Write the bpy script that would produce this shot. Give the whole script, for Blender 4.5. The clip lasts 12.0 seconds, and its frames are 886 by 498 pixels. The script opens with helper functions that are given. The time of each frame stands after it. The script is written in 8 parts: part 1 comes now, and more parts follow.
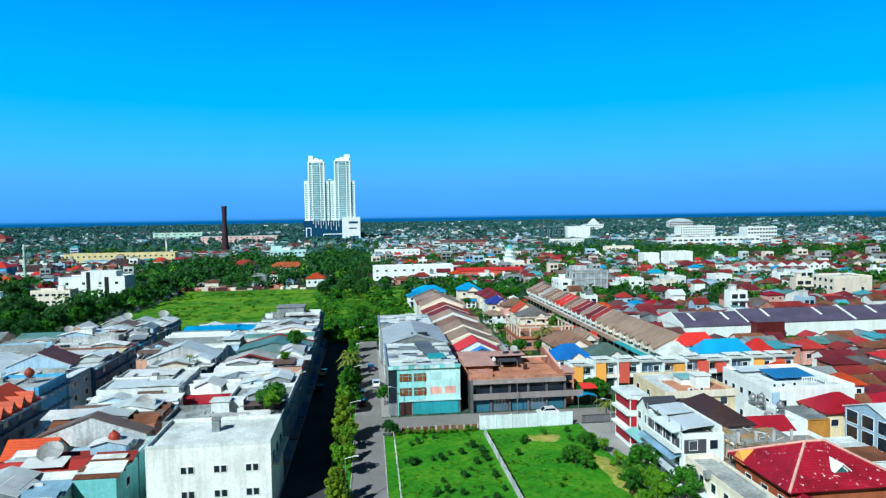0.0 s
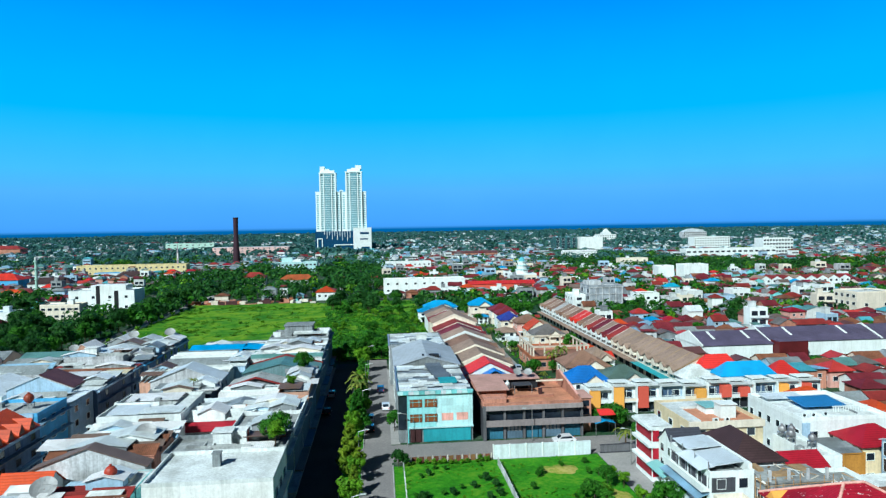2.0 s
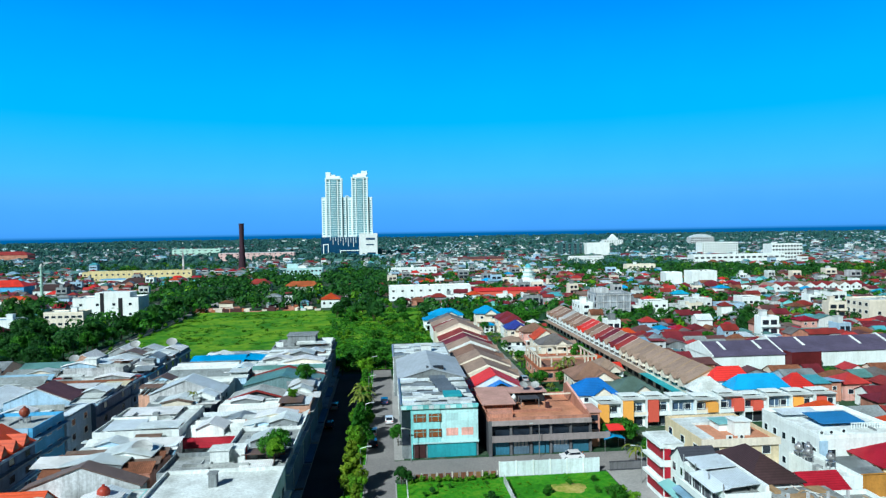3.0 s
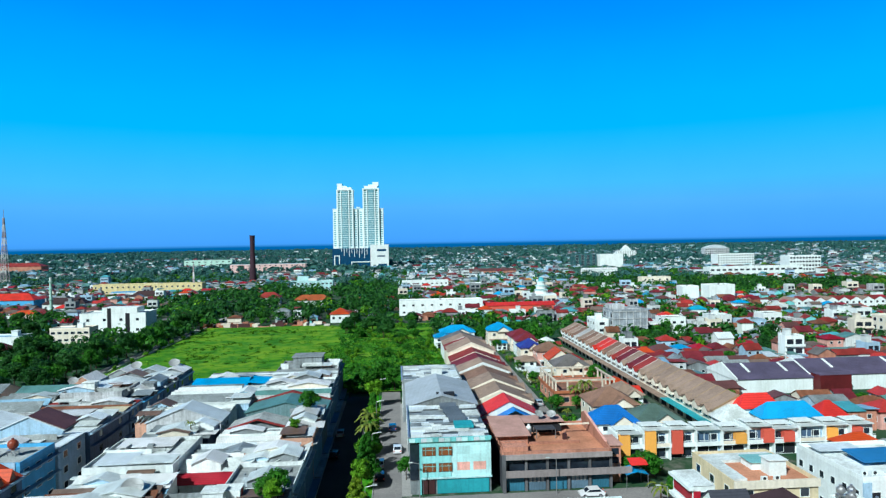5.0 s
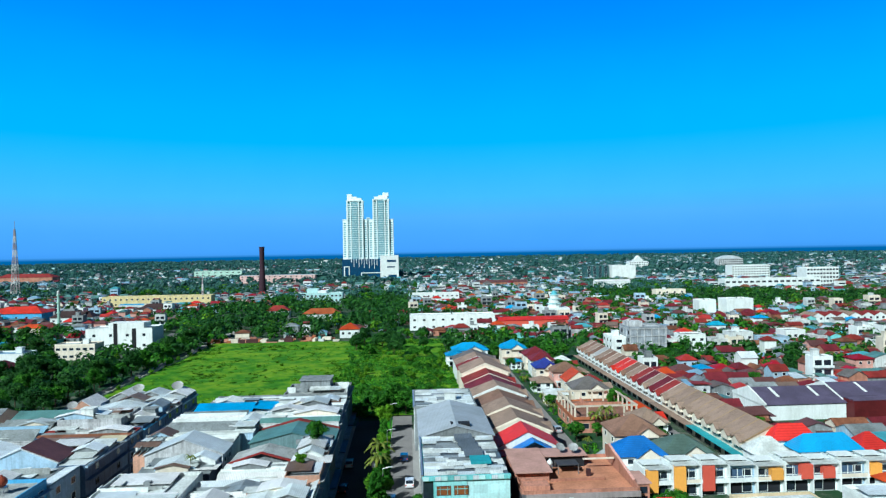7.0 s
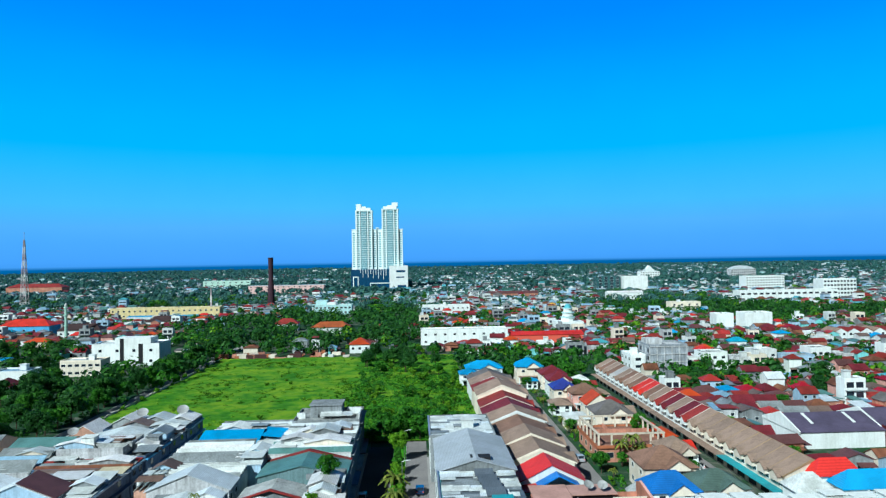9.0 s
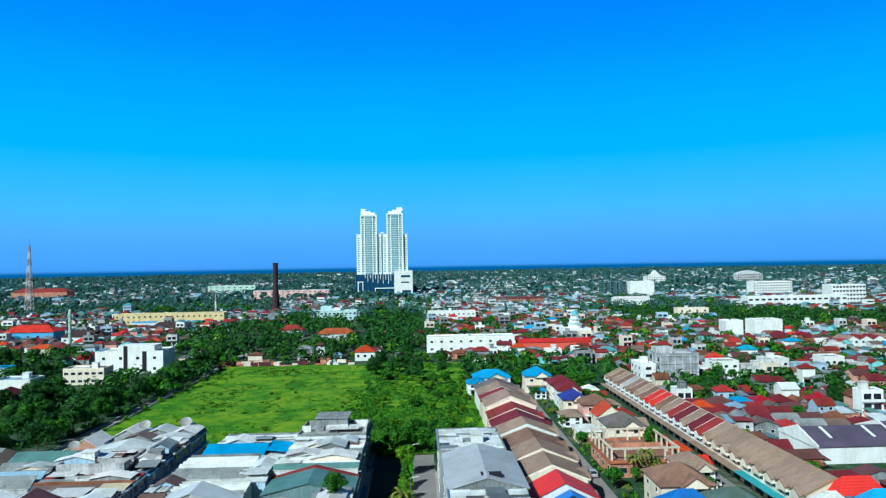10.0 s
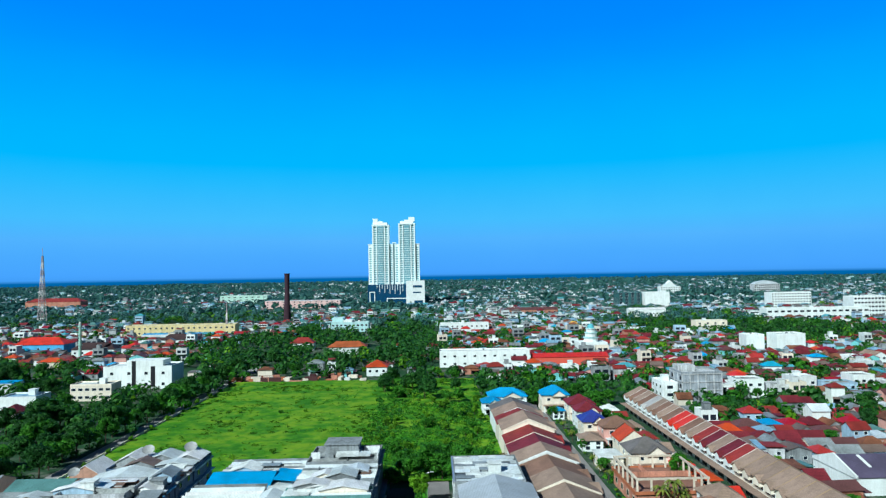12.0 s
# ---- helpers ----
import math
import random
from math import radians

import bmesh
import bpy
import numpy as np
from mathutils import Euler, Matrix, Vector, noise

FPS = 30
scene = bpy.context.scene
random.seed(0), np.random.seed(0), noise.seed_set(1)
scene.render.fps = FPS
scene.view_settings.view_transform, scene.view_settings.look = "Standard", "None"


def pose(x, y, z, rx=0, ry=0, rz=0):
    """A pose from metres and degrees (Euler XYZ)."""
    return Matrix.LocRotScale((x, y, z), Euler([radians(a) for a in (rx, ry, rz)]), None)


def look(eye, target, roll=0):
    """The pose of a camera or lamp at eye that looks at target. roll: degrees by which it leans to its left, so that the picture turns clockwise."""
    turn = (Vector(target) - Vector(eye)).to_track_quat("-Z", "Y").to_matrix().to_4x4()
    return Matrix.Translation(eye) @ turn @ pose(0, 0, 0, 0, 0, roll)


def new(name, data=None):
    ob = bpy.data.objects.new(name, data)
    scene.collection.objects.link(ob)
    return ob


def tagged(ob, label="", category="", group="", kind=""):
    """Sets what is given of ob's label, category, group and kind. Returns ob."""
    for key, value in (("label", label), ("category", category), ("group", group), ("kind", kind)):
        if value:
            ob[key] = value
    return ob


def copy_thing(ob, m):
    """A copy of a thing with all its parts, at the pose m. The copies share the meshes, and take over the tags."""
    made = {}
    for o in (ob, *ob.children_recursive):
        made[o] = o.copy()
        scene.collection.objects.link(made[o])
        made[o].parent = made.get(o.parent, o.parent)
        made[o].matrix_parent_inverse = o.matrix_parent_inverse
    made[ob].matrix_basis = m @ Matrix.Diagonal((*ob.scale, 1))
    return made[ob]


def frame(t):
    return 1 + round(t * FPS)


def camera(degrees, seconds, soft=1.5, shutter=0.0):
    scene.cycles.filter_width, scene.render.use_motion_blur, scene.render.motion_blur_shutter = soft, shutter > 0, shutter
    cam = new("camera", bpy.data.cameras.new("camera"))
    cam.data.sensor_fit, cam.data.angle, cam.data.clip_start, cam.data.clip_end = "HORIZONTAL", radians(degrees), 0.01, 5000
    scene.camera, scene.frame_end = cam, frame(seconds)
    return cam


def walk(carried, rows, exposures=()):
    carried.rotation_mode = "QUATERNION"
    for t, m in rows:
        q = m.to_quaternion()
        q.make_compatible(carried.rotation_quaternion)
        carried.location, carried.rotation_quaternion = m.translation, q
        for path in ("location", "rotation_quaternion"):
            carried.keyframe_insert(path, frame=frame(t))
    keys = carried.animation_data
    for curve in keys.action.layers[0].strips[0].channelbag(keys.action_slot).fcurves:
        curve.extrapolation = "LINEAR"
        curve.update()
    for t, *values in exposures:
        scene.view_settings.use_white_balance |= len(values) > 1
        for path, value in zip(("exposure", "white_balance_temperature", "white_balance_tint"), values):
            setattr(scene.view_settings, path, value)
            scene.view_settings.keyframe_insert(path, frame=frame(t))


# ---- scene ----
cam = camera(68.57, 12.0, 1.3)
PATH = [
    (0.0, pose(-0.25, 1.19, 38.64, 87.168, 0.867, -6.573)),
    (1.0, pose(-0.26, 3.16, 39.62, 87.580, 0.880, -6.107)),
    (2.0, pose(0.19, 5.63, 40.54, 88.023, 0.906, -5.580)),
    (3.0, pose(0.79, 8.50, 41.46, 88.479, 0.937, -5.034)),
    (4.0, pose(1.31, 11.66, 42.43, 88.934, 0.966, -4.504)),
    (5.0, pose(1.58, 15.03, 43.47, 89.381, 0.987, -4.009)),
    (6.0, pose(1.53, 18.53, 44.60, 89.811, 0.998, -3.560)),
    (7.0, pose(1.13, 22.10, 45.82, 90.224, 0.998, -3.157)),
    (8.0, pose(0.43, 25.69, 47.11, 90.618, 0.987, -2.787)),
    (9.0, pose(-0.45, 29.26, 48.43, 90.999, 0.969, -2.427)),
    (10.0, pose(-1.31, 32.77, 49.75, 91.373, 0.948, -2.043)),
    (11.0, pose(-1.90, 36.23, 51.00, 91.753, 0.933, -1.589)),
    (12.0, pose(-1.86, 39.62, 52.11, 92.152, 0.932, -1.009)),
]
walk(cam, PATH, ((0.0, 0.17, 6080, 2), (12.0, 0.11, 6080, 2)))
SKY_GLOW = 0.89
# ---- world, sun, backdrop ----
SUN_DIR = Vector((-0.60, -0.76, 0.78)).normalized()
world = bpy.data.worlds.new("world")
scene.world = world
world.use_nodes = True
wn, wl = world.node_tree.nodes, world.node_tree.links
sky = wn.new("ShaderNodeTexSky")
sky.sky_type, sky.sun_disc = "NISHITA", False
sky.sun_elevation = math.asin(SUN_DIR.z)
sky.sun_rotation = math.atan2(SUN_DIR.x, SUN_DIR.y)
sky.air_density, sky.dust_density, sky.ozone_density = 1.0, 0.2, 3.0
wn["Background"].inputs["Strength"].default_value = 0.013
wl.new(sky.outputs[0], wn["Background"].inputs["Color"])
sun_data = bpy.data.lights.new("sun", "SUN")
sun_data.energy, sun_data.angle, sun_data.color = 5.0, radians(0.5), (0.96, 1.0, 1.0)
sun = new("sun", sun_data)
sun.matrix_world = look(SUN_DIR * 300, (0, 0, 0))


# ---- materials ----
MATS = {}


def nodes_of(name):
    m = bpy.data.materials.new(name)
    m.use_nodes = True
    t = m.node_tree
    return m, t.nodes, t.links, t.nodes["Principled BSDF"]


def noise_node(n, l, coord, scale, detail=4.0, rough=0.6):
    t = n.new("ShaderNodeTexNoise")
    t.inputs["Scale"].default_value = scale
    t.inputs["Detail"].default_value = detail
    t.inputs["Roughness"].default_value = rough
    l.new(coord, t.inputs["Vector"])
    return t


def ramp_node(n, l, fac, stops):
    r = n.new("ShaderNodeValToRGB")
    el = r.color_ramp.elements
    while len(el) < len(stops):
        el.new(0.5)
    for e, (p, c) in zip(el, stops):
        e.position, e.color = p, (*c, 1)
    l.new(fac, r.inputs[0])
    return r


def mul_node(n, l, a, b, fac=1.0, mode="MULTIPLY"):
    m = n.new("ShaderNodeMix")
    m.data_type, m.blend_type = "RGBA", mode
    m.inputs[0].default_value = fac
    for v, s in ((a, m.inputs[6]), (b, m.inputs[7])):
        if isinstance(v, tuple):
            s.default_value = (*v, 1)
        else:
            l.new(v, s)
    return m.outputs[2]


def surface(name, color, rough=0.7, kind="paint", dirt=0.35, metal=0.0, vary=0.15, spots=None):
    """A weathered surface: paint, tin (corrugated sheet), tile, ground, leaf."""
    if name in MATS:
        return MATS[name]
    m, n, l, b = nodes_of(name)
    co = n.new("ShaderNodeTexCoord").outputs["Object"]
    info = n.new("ShaderNodeObjectInfo")
    big = noise_node(n, l, co, 0.22, 5)
    fine = noise_node(n, l, co, 2.6, 5)
    lo = 1.0 - dirt
    g1 = ramp_node(n, l, big.outputs[0], [(0.33, (lo, lo, lo * 0.97)), (0.6, (1, 1, 1))])
    g2 = ramp_node(n, l, fine.outputs[0], [(0.3, (1 - dirt * 0.6,) * 3), (0.62, (1.04, 1.04, 1.04))])
    c = mul_node(n, l, color, g1.outputs[0])
    c = mul_node(n, l, c, g2.outputs[0])
    if vary:
        rv = ramp_node(n, l, info.outputs["Random"], [(0.0, (1 - vary, 1 - vary, 1 - vary)), (1.0, (1 + vary, 1 + vary * 0.9, 1 + vary * 0.8))])
        c = mul_node(n, l, c, rv.outputs[0])
    if spots:
        # pale flecks of lichen and worn glaze
        sn = noise_node(n, l, co, 1.7, 3, 0.7)
        sr = ramp_node(n, l, sn.outputs[0], [(0.64, (0, 0, 0)), (0.68, (1, 1, 1))])
        sm = n.new("ShaderNodeMix")
        sm.data_type = "RGBA"
        l.new(sr.outputs[0], sm.inputs[0])
        l.new(c, sm.inputs[6])
        sm.inputs[7].default_value = (*spots, 1)
        c = sm.outputs[2]
    height = fine.outputs[0]
    dist = 0.03
    if kind == "paint":
        # rain streaks running down the wall
        mp = n.new("ShaderNodeMapping")
        mp.inputs["Scale"].default_value = (1.6, 1.6, 0.12)
        l.new(co, mp.inputs["Vector"])
        st = noise_node(n, l, mp.outputs[0], 1.0, 6)
        g3 = ramp_node(n, l, st.outputs[0], [(0.36, (1 - dirt * 0.8,) * 3), (0.55, (1, 1, 1))])
        c = mul_node(n, l, c, g3.outputs[0])
    if kind in ("tin", "tile"):
        w = n.new("ShaderNodeTexWave")
        w.wave_type, w.bands_direction = "BANDS", "X" if kind == "tin" else "Y"
        w.inputs["Scale"].default_value = 1.1 if kind == "tin" else 0.9
        w.inputs["Distortion"].default_value = 0.15
        l.new(co, w.inputs["Vector"])
        gw = ramp_node(n, l, w.outputs[0], [(0.0, (0.8, 0.8, 0.8)), (0.5, (1.03, 1.03, 1.03))])
        c = mul_node(n, l, c, gw.outputs[0])
        w2 = n.new("ShaderNodeTexVoronoi")
        w2.inputs["Scale"].default_value = 0.35
        l.new(co, w2.inputs["Vector"])
        gv = ramp_node(n, l, w2.outputs["Color"], [(0.2, (1 - dirt * 0.5,) * 3), (0.8, (1.05, 1.05, 1.05))])
        c = mul_node(n, l, c, gv.outputs[0])
        height, dist = w.outputs[0], 0.05
    l.new(c, b.inputs["Base Color"])
    bp = n.new("ShaderNodeBump")
    bp.inputs["Strength"].default_value = 0.35
    bp.inputs["Distance"].default_value = dist
    l.new(height, bp.inputs["Height"])
    l.new(bp.outputs[0], b.inputs["Normal"])
    b.inputs["Roughness"].default_value, b.inputs["Metallic"].default_value = rough, metal
    b.inputs["Specular IOR Level"].default_value = 0.3
    MATS[name] = m
    return m


def ground_mat(name, stops, scales=(0.05, 0.7), bump=0.2, rough=0.95):
    m, n, l, b = nodes_of(name)
    co = n.new("ShaderNodeTexCoord").outputs["Object"]
    a = noise_node(n, l, co, scales[0], 6, 0.65)
    f = noise_node(n, l, co, scales[1], 6, 0.7)
    mx = n.new("ShaderNodeMath")
    mx.operation = "MULTIPLY_ADD"
    mx.inputs[1].default_value = 0.55
    l.new(f.outputs[0], mx.inputs[0])
    h = n.new("ShaderNodeMath")
    h.operation = "MULTIPLY"
    h.inputs[1].default_value = 0.5
    l.new(a.outputs[0], h.inputs[0])
    l.new(h.outputs[0], mx.inputs[2])
    r = ramp_node(n, l, mx.outputs[0], stops)
    l.new(r.outputs[0], b.inputs["Base Color"])
    bp = n.new("ShaderNodeBump")
    bp.inputs["Strength"].default_value, bp.inputs["Distance"].default_value = 0.6, bump
    l.new(f.outputs[0], bp.inputs["Height"])
    l.new(bp.outputs[0], b.inputs["Normal"])
    b.inputs["Roughness"].default_value = rough
    b.inputs["Specular IOR Level"].default_value = 0.1
    MATS[name] = m
    return m


def leaf_mat(name, dark, light, translucent=0.25):
    m, n, l, b = nodes_of(name)
    geo = n.new("ShaderNodeNewGeometry")
    info = n.new("ShaderNodeObjectInfo")
    r = ramp_node(n, l, geo.outputs["Random Per Island"], [(0.0, dark), (1.0, light)])
    rv = ramp_node(n, l, info.outputs["Random"], [(0.0, (0.72, 0.8, 0.7)), (1.0, (1.25, 1.15, 1.0))])
    c = mul_node(n, l, r.outputs[0], rv.outputs[0])
    co = n.new("ShaderNodeTexCoord").outputs["Object"]
    pn = noise_node(n, l, co, 0.11, 3)
    pr = ramp_node(n, l, pn.outputs[0], [(0.36, (0.6, 0.7, 0.75)), (0.5, (1, 1, 1)), (0.66, (1.45, 1.3, 0.9))])
    c = mul_node(n, l, c, pr.outputs[0])
    l.new(c, b.inputs["Base Color"])
    b.inputs["Roughness"].default_value = 0.6
    b.inputs["Specular IOR Level"].default_value = 0.2
    tr = n.new("ShaderNodeBsdfTranslucent")
    l.new(c, tr.inputs["Color"])
    ms = n.new("ShaderNodeMixShader")
    ms.inputs[0].default_value = translucent
    l.new(b.outputs[0], ms.inputs[1])
    l.new(tr.outputs[0], ms.inputs[2])
    l.new(ms.outputs[0], n["Material Output"].inputs["Surface"])
    MATS[name] = m
    return m


def glass_mat(name, color, rough=0.12):
    m, n, l, b = nodes_of(name)
    co = n.new("ShaderNodeTexCoord").outputs["Object"]
    f = noise_node(n, l, co, 0.6, 2)
    r = ramp_node(n, l, f.outputs[0], [(0.35, tuple(v * 0.6 for v in color)), (0.65, color)])
    l.new(r.outputs[0], b.inputs["Base Color"])
    b.inputs["Roughness"].default_value = rough
    b.inputs["Specular IOR Level"].default_value = 0.6
    MATS[name] = m
    return m


WHITE = surface("white_paint", (0.799, 0.87, 0.87), 0.75, "paint", 0.13, 0.0, 0.06)
DIRTY = surface("stained_white_paint", (0.775, 0.84, 0.845), 0.8, "paint", 0.24)
CREAM = surface("cream_paint", (0.80, 0.68, 0.45), 0.75, "paint", 0.2)
CREAM_L = surface("light_cream_paint", (0.80, 0.74, 0.62), 0.75, "paint", 0.14)
PINK = surface("pink_paint", (0.76, 0.42, 0.36), 0.75, "paint", 0.25)
PALE_BLUE = surface("pale_blue_paint", (0.42, 0.62, 0.80), 0.75, "paint", 0.25)
TEAL_WALL = surface("turquoise_paint", (0.22, 0.66, 0.68), 0.7, "paint", 0.25)
TEAL_DEEP = surface("deep_turquoise_paint", (0.04, 0.36, 0.42), 0.6, "paint", 0.2)
BLUE_WALL = surface("blue_paint", (0.09, 0.40, 0.72), 0.65, "paint", 0.2)
NAVY_WALL = surface("slate_blue_paint", (0.08, 0.15, 0.26), 0.7, "paint", 0.3)
GREY_WALL = surface("grey_cement", (0.31, 0.35, 0.37), 0.9, "paint", 0.4)
DARK_WALL = surface("dark_grey_paint", (0.07, 0.075, 0.09), 0.7, "paint", 0.3)
ORANGE_WALL = surface("orange_paint", (0.90, 0.43, 0.09), 0.6, "paint", 0.06)
RED_WALL = surface("red_paint", (0.72, 0.12, 0.08), 0.6, "paint", 0.06)
YELLOW_WALL = surface("yellow_paint", (0.80, 0.62, 0.22), 0.7, "paint", 0.2)
TERRA = surface("terracotta_paint", (0.56, 0.26, 0.18), 0.8, "paint", 0.35)
TIN_WHITE = surface("whitish_tin_sheet", (0.696, 0.77, 0.77), 0.45, "tin", 0.3)
TIN_GREY = surface("grey_tin_sheet", (0.31, 0.36, 0.38), 0.45, "tin", 0.5)
TIN_BLUE = surface("light_blue_tin_sheet", (0.26, 0.45, 0.62), 0.45, "tin", 0.3)
TIN_SKY = surface("bright_blue_tin_sheet", (0.02, 0.36, 0.74), 0.4, "tin", 0.25)
TIN_RUST = surface("rusty_tin_sheet", (0.28, 0.11, 0.06), 0.7, "tin", 0.55)
TIN_GREEN = surface("green_tin_sheet", (0.12, 0.28, 0.27), 0.5, "tin", 0.35)
TIN_RED = surface("red_tin_sheet", (0.52, 0.05, 0.045), 0.5, "tin", 0.3)
TILE_RED = surface("red_roof_tile", (0.62, 0.035, 0.02), 0.6, "tile", 0.3)
TILE_SCARLET = surface("scarlet_roof_tile", (0.68, 0.035, 0.03), 0.55, "tile", 0.2)
TILE_CRIMSON = surface("crimson_roof_tile", (0.40, 0.012, 0.03), 0.55, "tile", 0.3)
TILE_MAROON = surface("maroon_roof_tile", (0.20, 0.022, 0.035), 0.7, "tile", 0.4)
TILE_BROWN = surface("brown_roof_tile", (0.27, 0.155, 0.11), 0.8, "tile", 0.35)
TILE_TAUPE = surface("taupe_roof_tile", (0.34, 0.245, 0.19), 0.8, "tile", 0.3)
TILE_GREY = surface("grey_roof_tile", (0.17, 0.16, 0.16), 0.8, "tile", 0.35)
TILE_ORANGE = surface("orange_roof_tile", (0.58, 0.07, 0.015), 0.6, "tile", 0.25)
TILE_BLUE = surface("blue_roof_tile", (0.02, 0.19, 0.62), 0.5, "tile", 0.25)
TILE_AZURE = surface("azure_roof_sheet", (0.02, 0.32, 0.66), 0.5, "tin", 0.2)
TIN_AQUA = surface("aqua_roof_sheet", (0.10, 0.42, 0.50), 0.5, "tin", 0.25)
TIN_CYAN = surface("cyan_roof_sheet", (0.03, 0.40, 0.62), 0.5, "tin", 0.2)
GREY_LT = surface("streaky_pale_cement", (0.66, 0.70, 0.73), 0.9, "paint", 0.45)
TIN_PALE = surface("pale_blue_sheet", (0.68, 0.77, 0.83), 0.5, "tin", 0.2)
TILE_PURPLE = surface("purple_grey_roof_sheet", (0.105, 0.09, 0.15), 0.6, "tin", 0.25)
TILE_GREEN = surface("grey_green_roof_tile", (0.10, 0.17, 0.15), 0.7, "tile", 0.3)
CONCRETE = surface("concrete", (0.395, 0.42, 0.40), 0.9, "ground", 0.45)
SLAB = surface("stained_roof_slab", (0.432, 0.47, 0.47), 0.9, "ground", 0.55)
SLAB_LIGHT = surface("pale_roof_slab", (0.752, 0.82, 0.82), 0.85, "ground", 0.42)
METAL = surface("dull_metal", (0.45, 0.46, 0.48), 0.4, "ground", 0.2, 0.7)
# near-black for tyres and grilles, and for painted shade inside openings
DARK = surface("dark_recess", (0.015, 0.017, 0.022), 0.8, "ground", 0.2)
WOOD = surface("brown_timber", (0.22, 0.12, 0.05), 0.8, "ground", 0.4)
TAN = surface("raw_timber", (0.45, 0.30, 0.16), 0.85, "ground", 0.35)
BARK = surface("bark", (0.10, 0.07, 0.05), 0.95, "ground", 0.4)
RUST_RED = surface("red_brown_steel", (0.075, 0.028, 0.03), 0.7, "ground", 0.35)
SHUTTER = surface("blue_grey_shutter", (0.12, 0.20, 0.28), 0.6, "tin", 0.25)
GLASS = glass_mat("dark_window_glass", (0.02, 0.03, 0.045))
GLASS_BLUE = glass_mat("blue_curtain_glass", (0.01, 0.07, 0.16))
GLASS_GREEN = glass_mat("greenish_glass", (0.05, 0.16, 0.17))
GLASS_BROWN = surface("brown_shutter_glass", (0.30, 0.10, 0.03), 0.5, "ground", 0.4)
LEAF = leaf_mat("leaf_mid_green", (0.02, 0.10, 0.008), (0.07, 0.29, 0.025), 0.38)
LEAF_DARK = leaf_mat("leaf_dark_green", (0.010, 0.06, 0.016), (0.045, 0.18, 0.03), 0.33)
LEAF_BRIGHT = leaf_mat("leaf_bright_green", (0.06, 0.19, 0.008), (0.20, 0.46, 0.03), 0.45)
LEAF_SPIRE = leaf_mat("leaf_yellow_green", (0.07, 0.17, 0.008), (0.26, 0.38, 0.03), 0.4)
LEAF_DRY = leaf_mat("leaf_reddish_brown", (0.05, 0.04, 0.01), (0.17, 0.11, 0.04))
# leaves of far trees, with bluish distance haze mixed into the colour
LEAF_HAZE = leaf_mat("leaf_haze_blue", (0.034, 0.12, 0.135), (0.07, 0.195, 0.20), 0.25)
LEAF_PALM = leaf_mat("leaf_palm", (0.05, 0.11, 0.012), (0.22, 0.26, 0.05))
GRASS = ground_mat("meadow_grass", [(0.37, (0.018, 0.115, 0.006)), (0.49, (0.060, 0.205, 0.010)), (0.62, (0.155, 0.29, 0.014))], (0.035, 0.14), 0.3)
GRASS_B = leaf_mat("grass_blade", (0.045, 0.17, 0.007), (0.12, 0.27, 0.014), 0.55)
LAWN = ground_mat("lawn_grass", [(0.38, (0.018, 0.13, 0.006)), (0.53, (0.046, 0.235, 0.01)), (0.68, (0.15, 0.30, 0.02))], (0.12, 1.2), 0.25)
SOIL = ground_mat("city_ground", [(0.40, (0.012, 0.06, 0.02)), (0.53, (0.03, 0.07, 0.035)), (0.64, (0.15, 0.15, 0.13))], (0.02, 0.25), 0.2)
ASPHALT = ground_mat("asphalt", [(0.35, (0.16, 0.155, 0.155)), (0.55, (0.23, 0.22, 0.215)), (0.68, (0.30, 0.285, 0.27))], (0.12, 2.5), 0.02)
# darker copy of the asphalt, with the shade of the lanes in its colour
ASPHALT_SHADE = ground_mat("dark_asphalt", [(0.35, (0.035, 0.035, 0.04)), (0.6, (0.07, 0.07, 0.075))], (0.1, 2.5), 0.02)
PAVING = ground_mat("cement_paving", [(0.35, (0.24, 0.24, 0.235)), (0.6, (0.36, 0.355, 0.34))], (0.15, 2.0), 0.02)


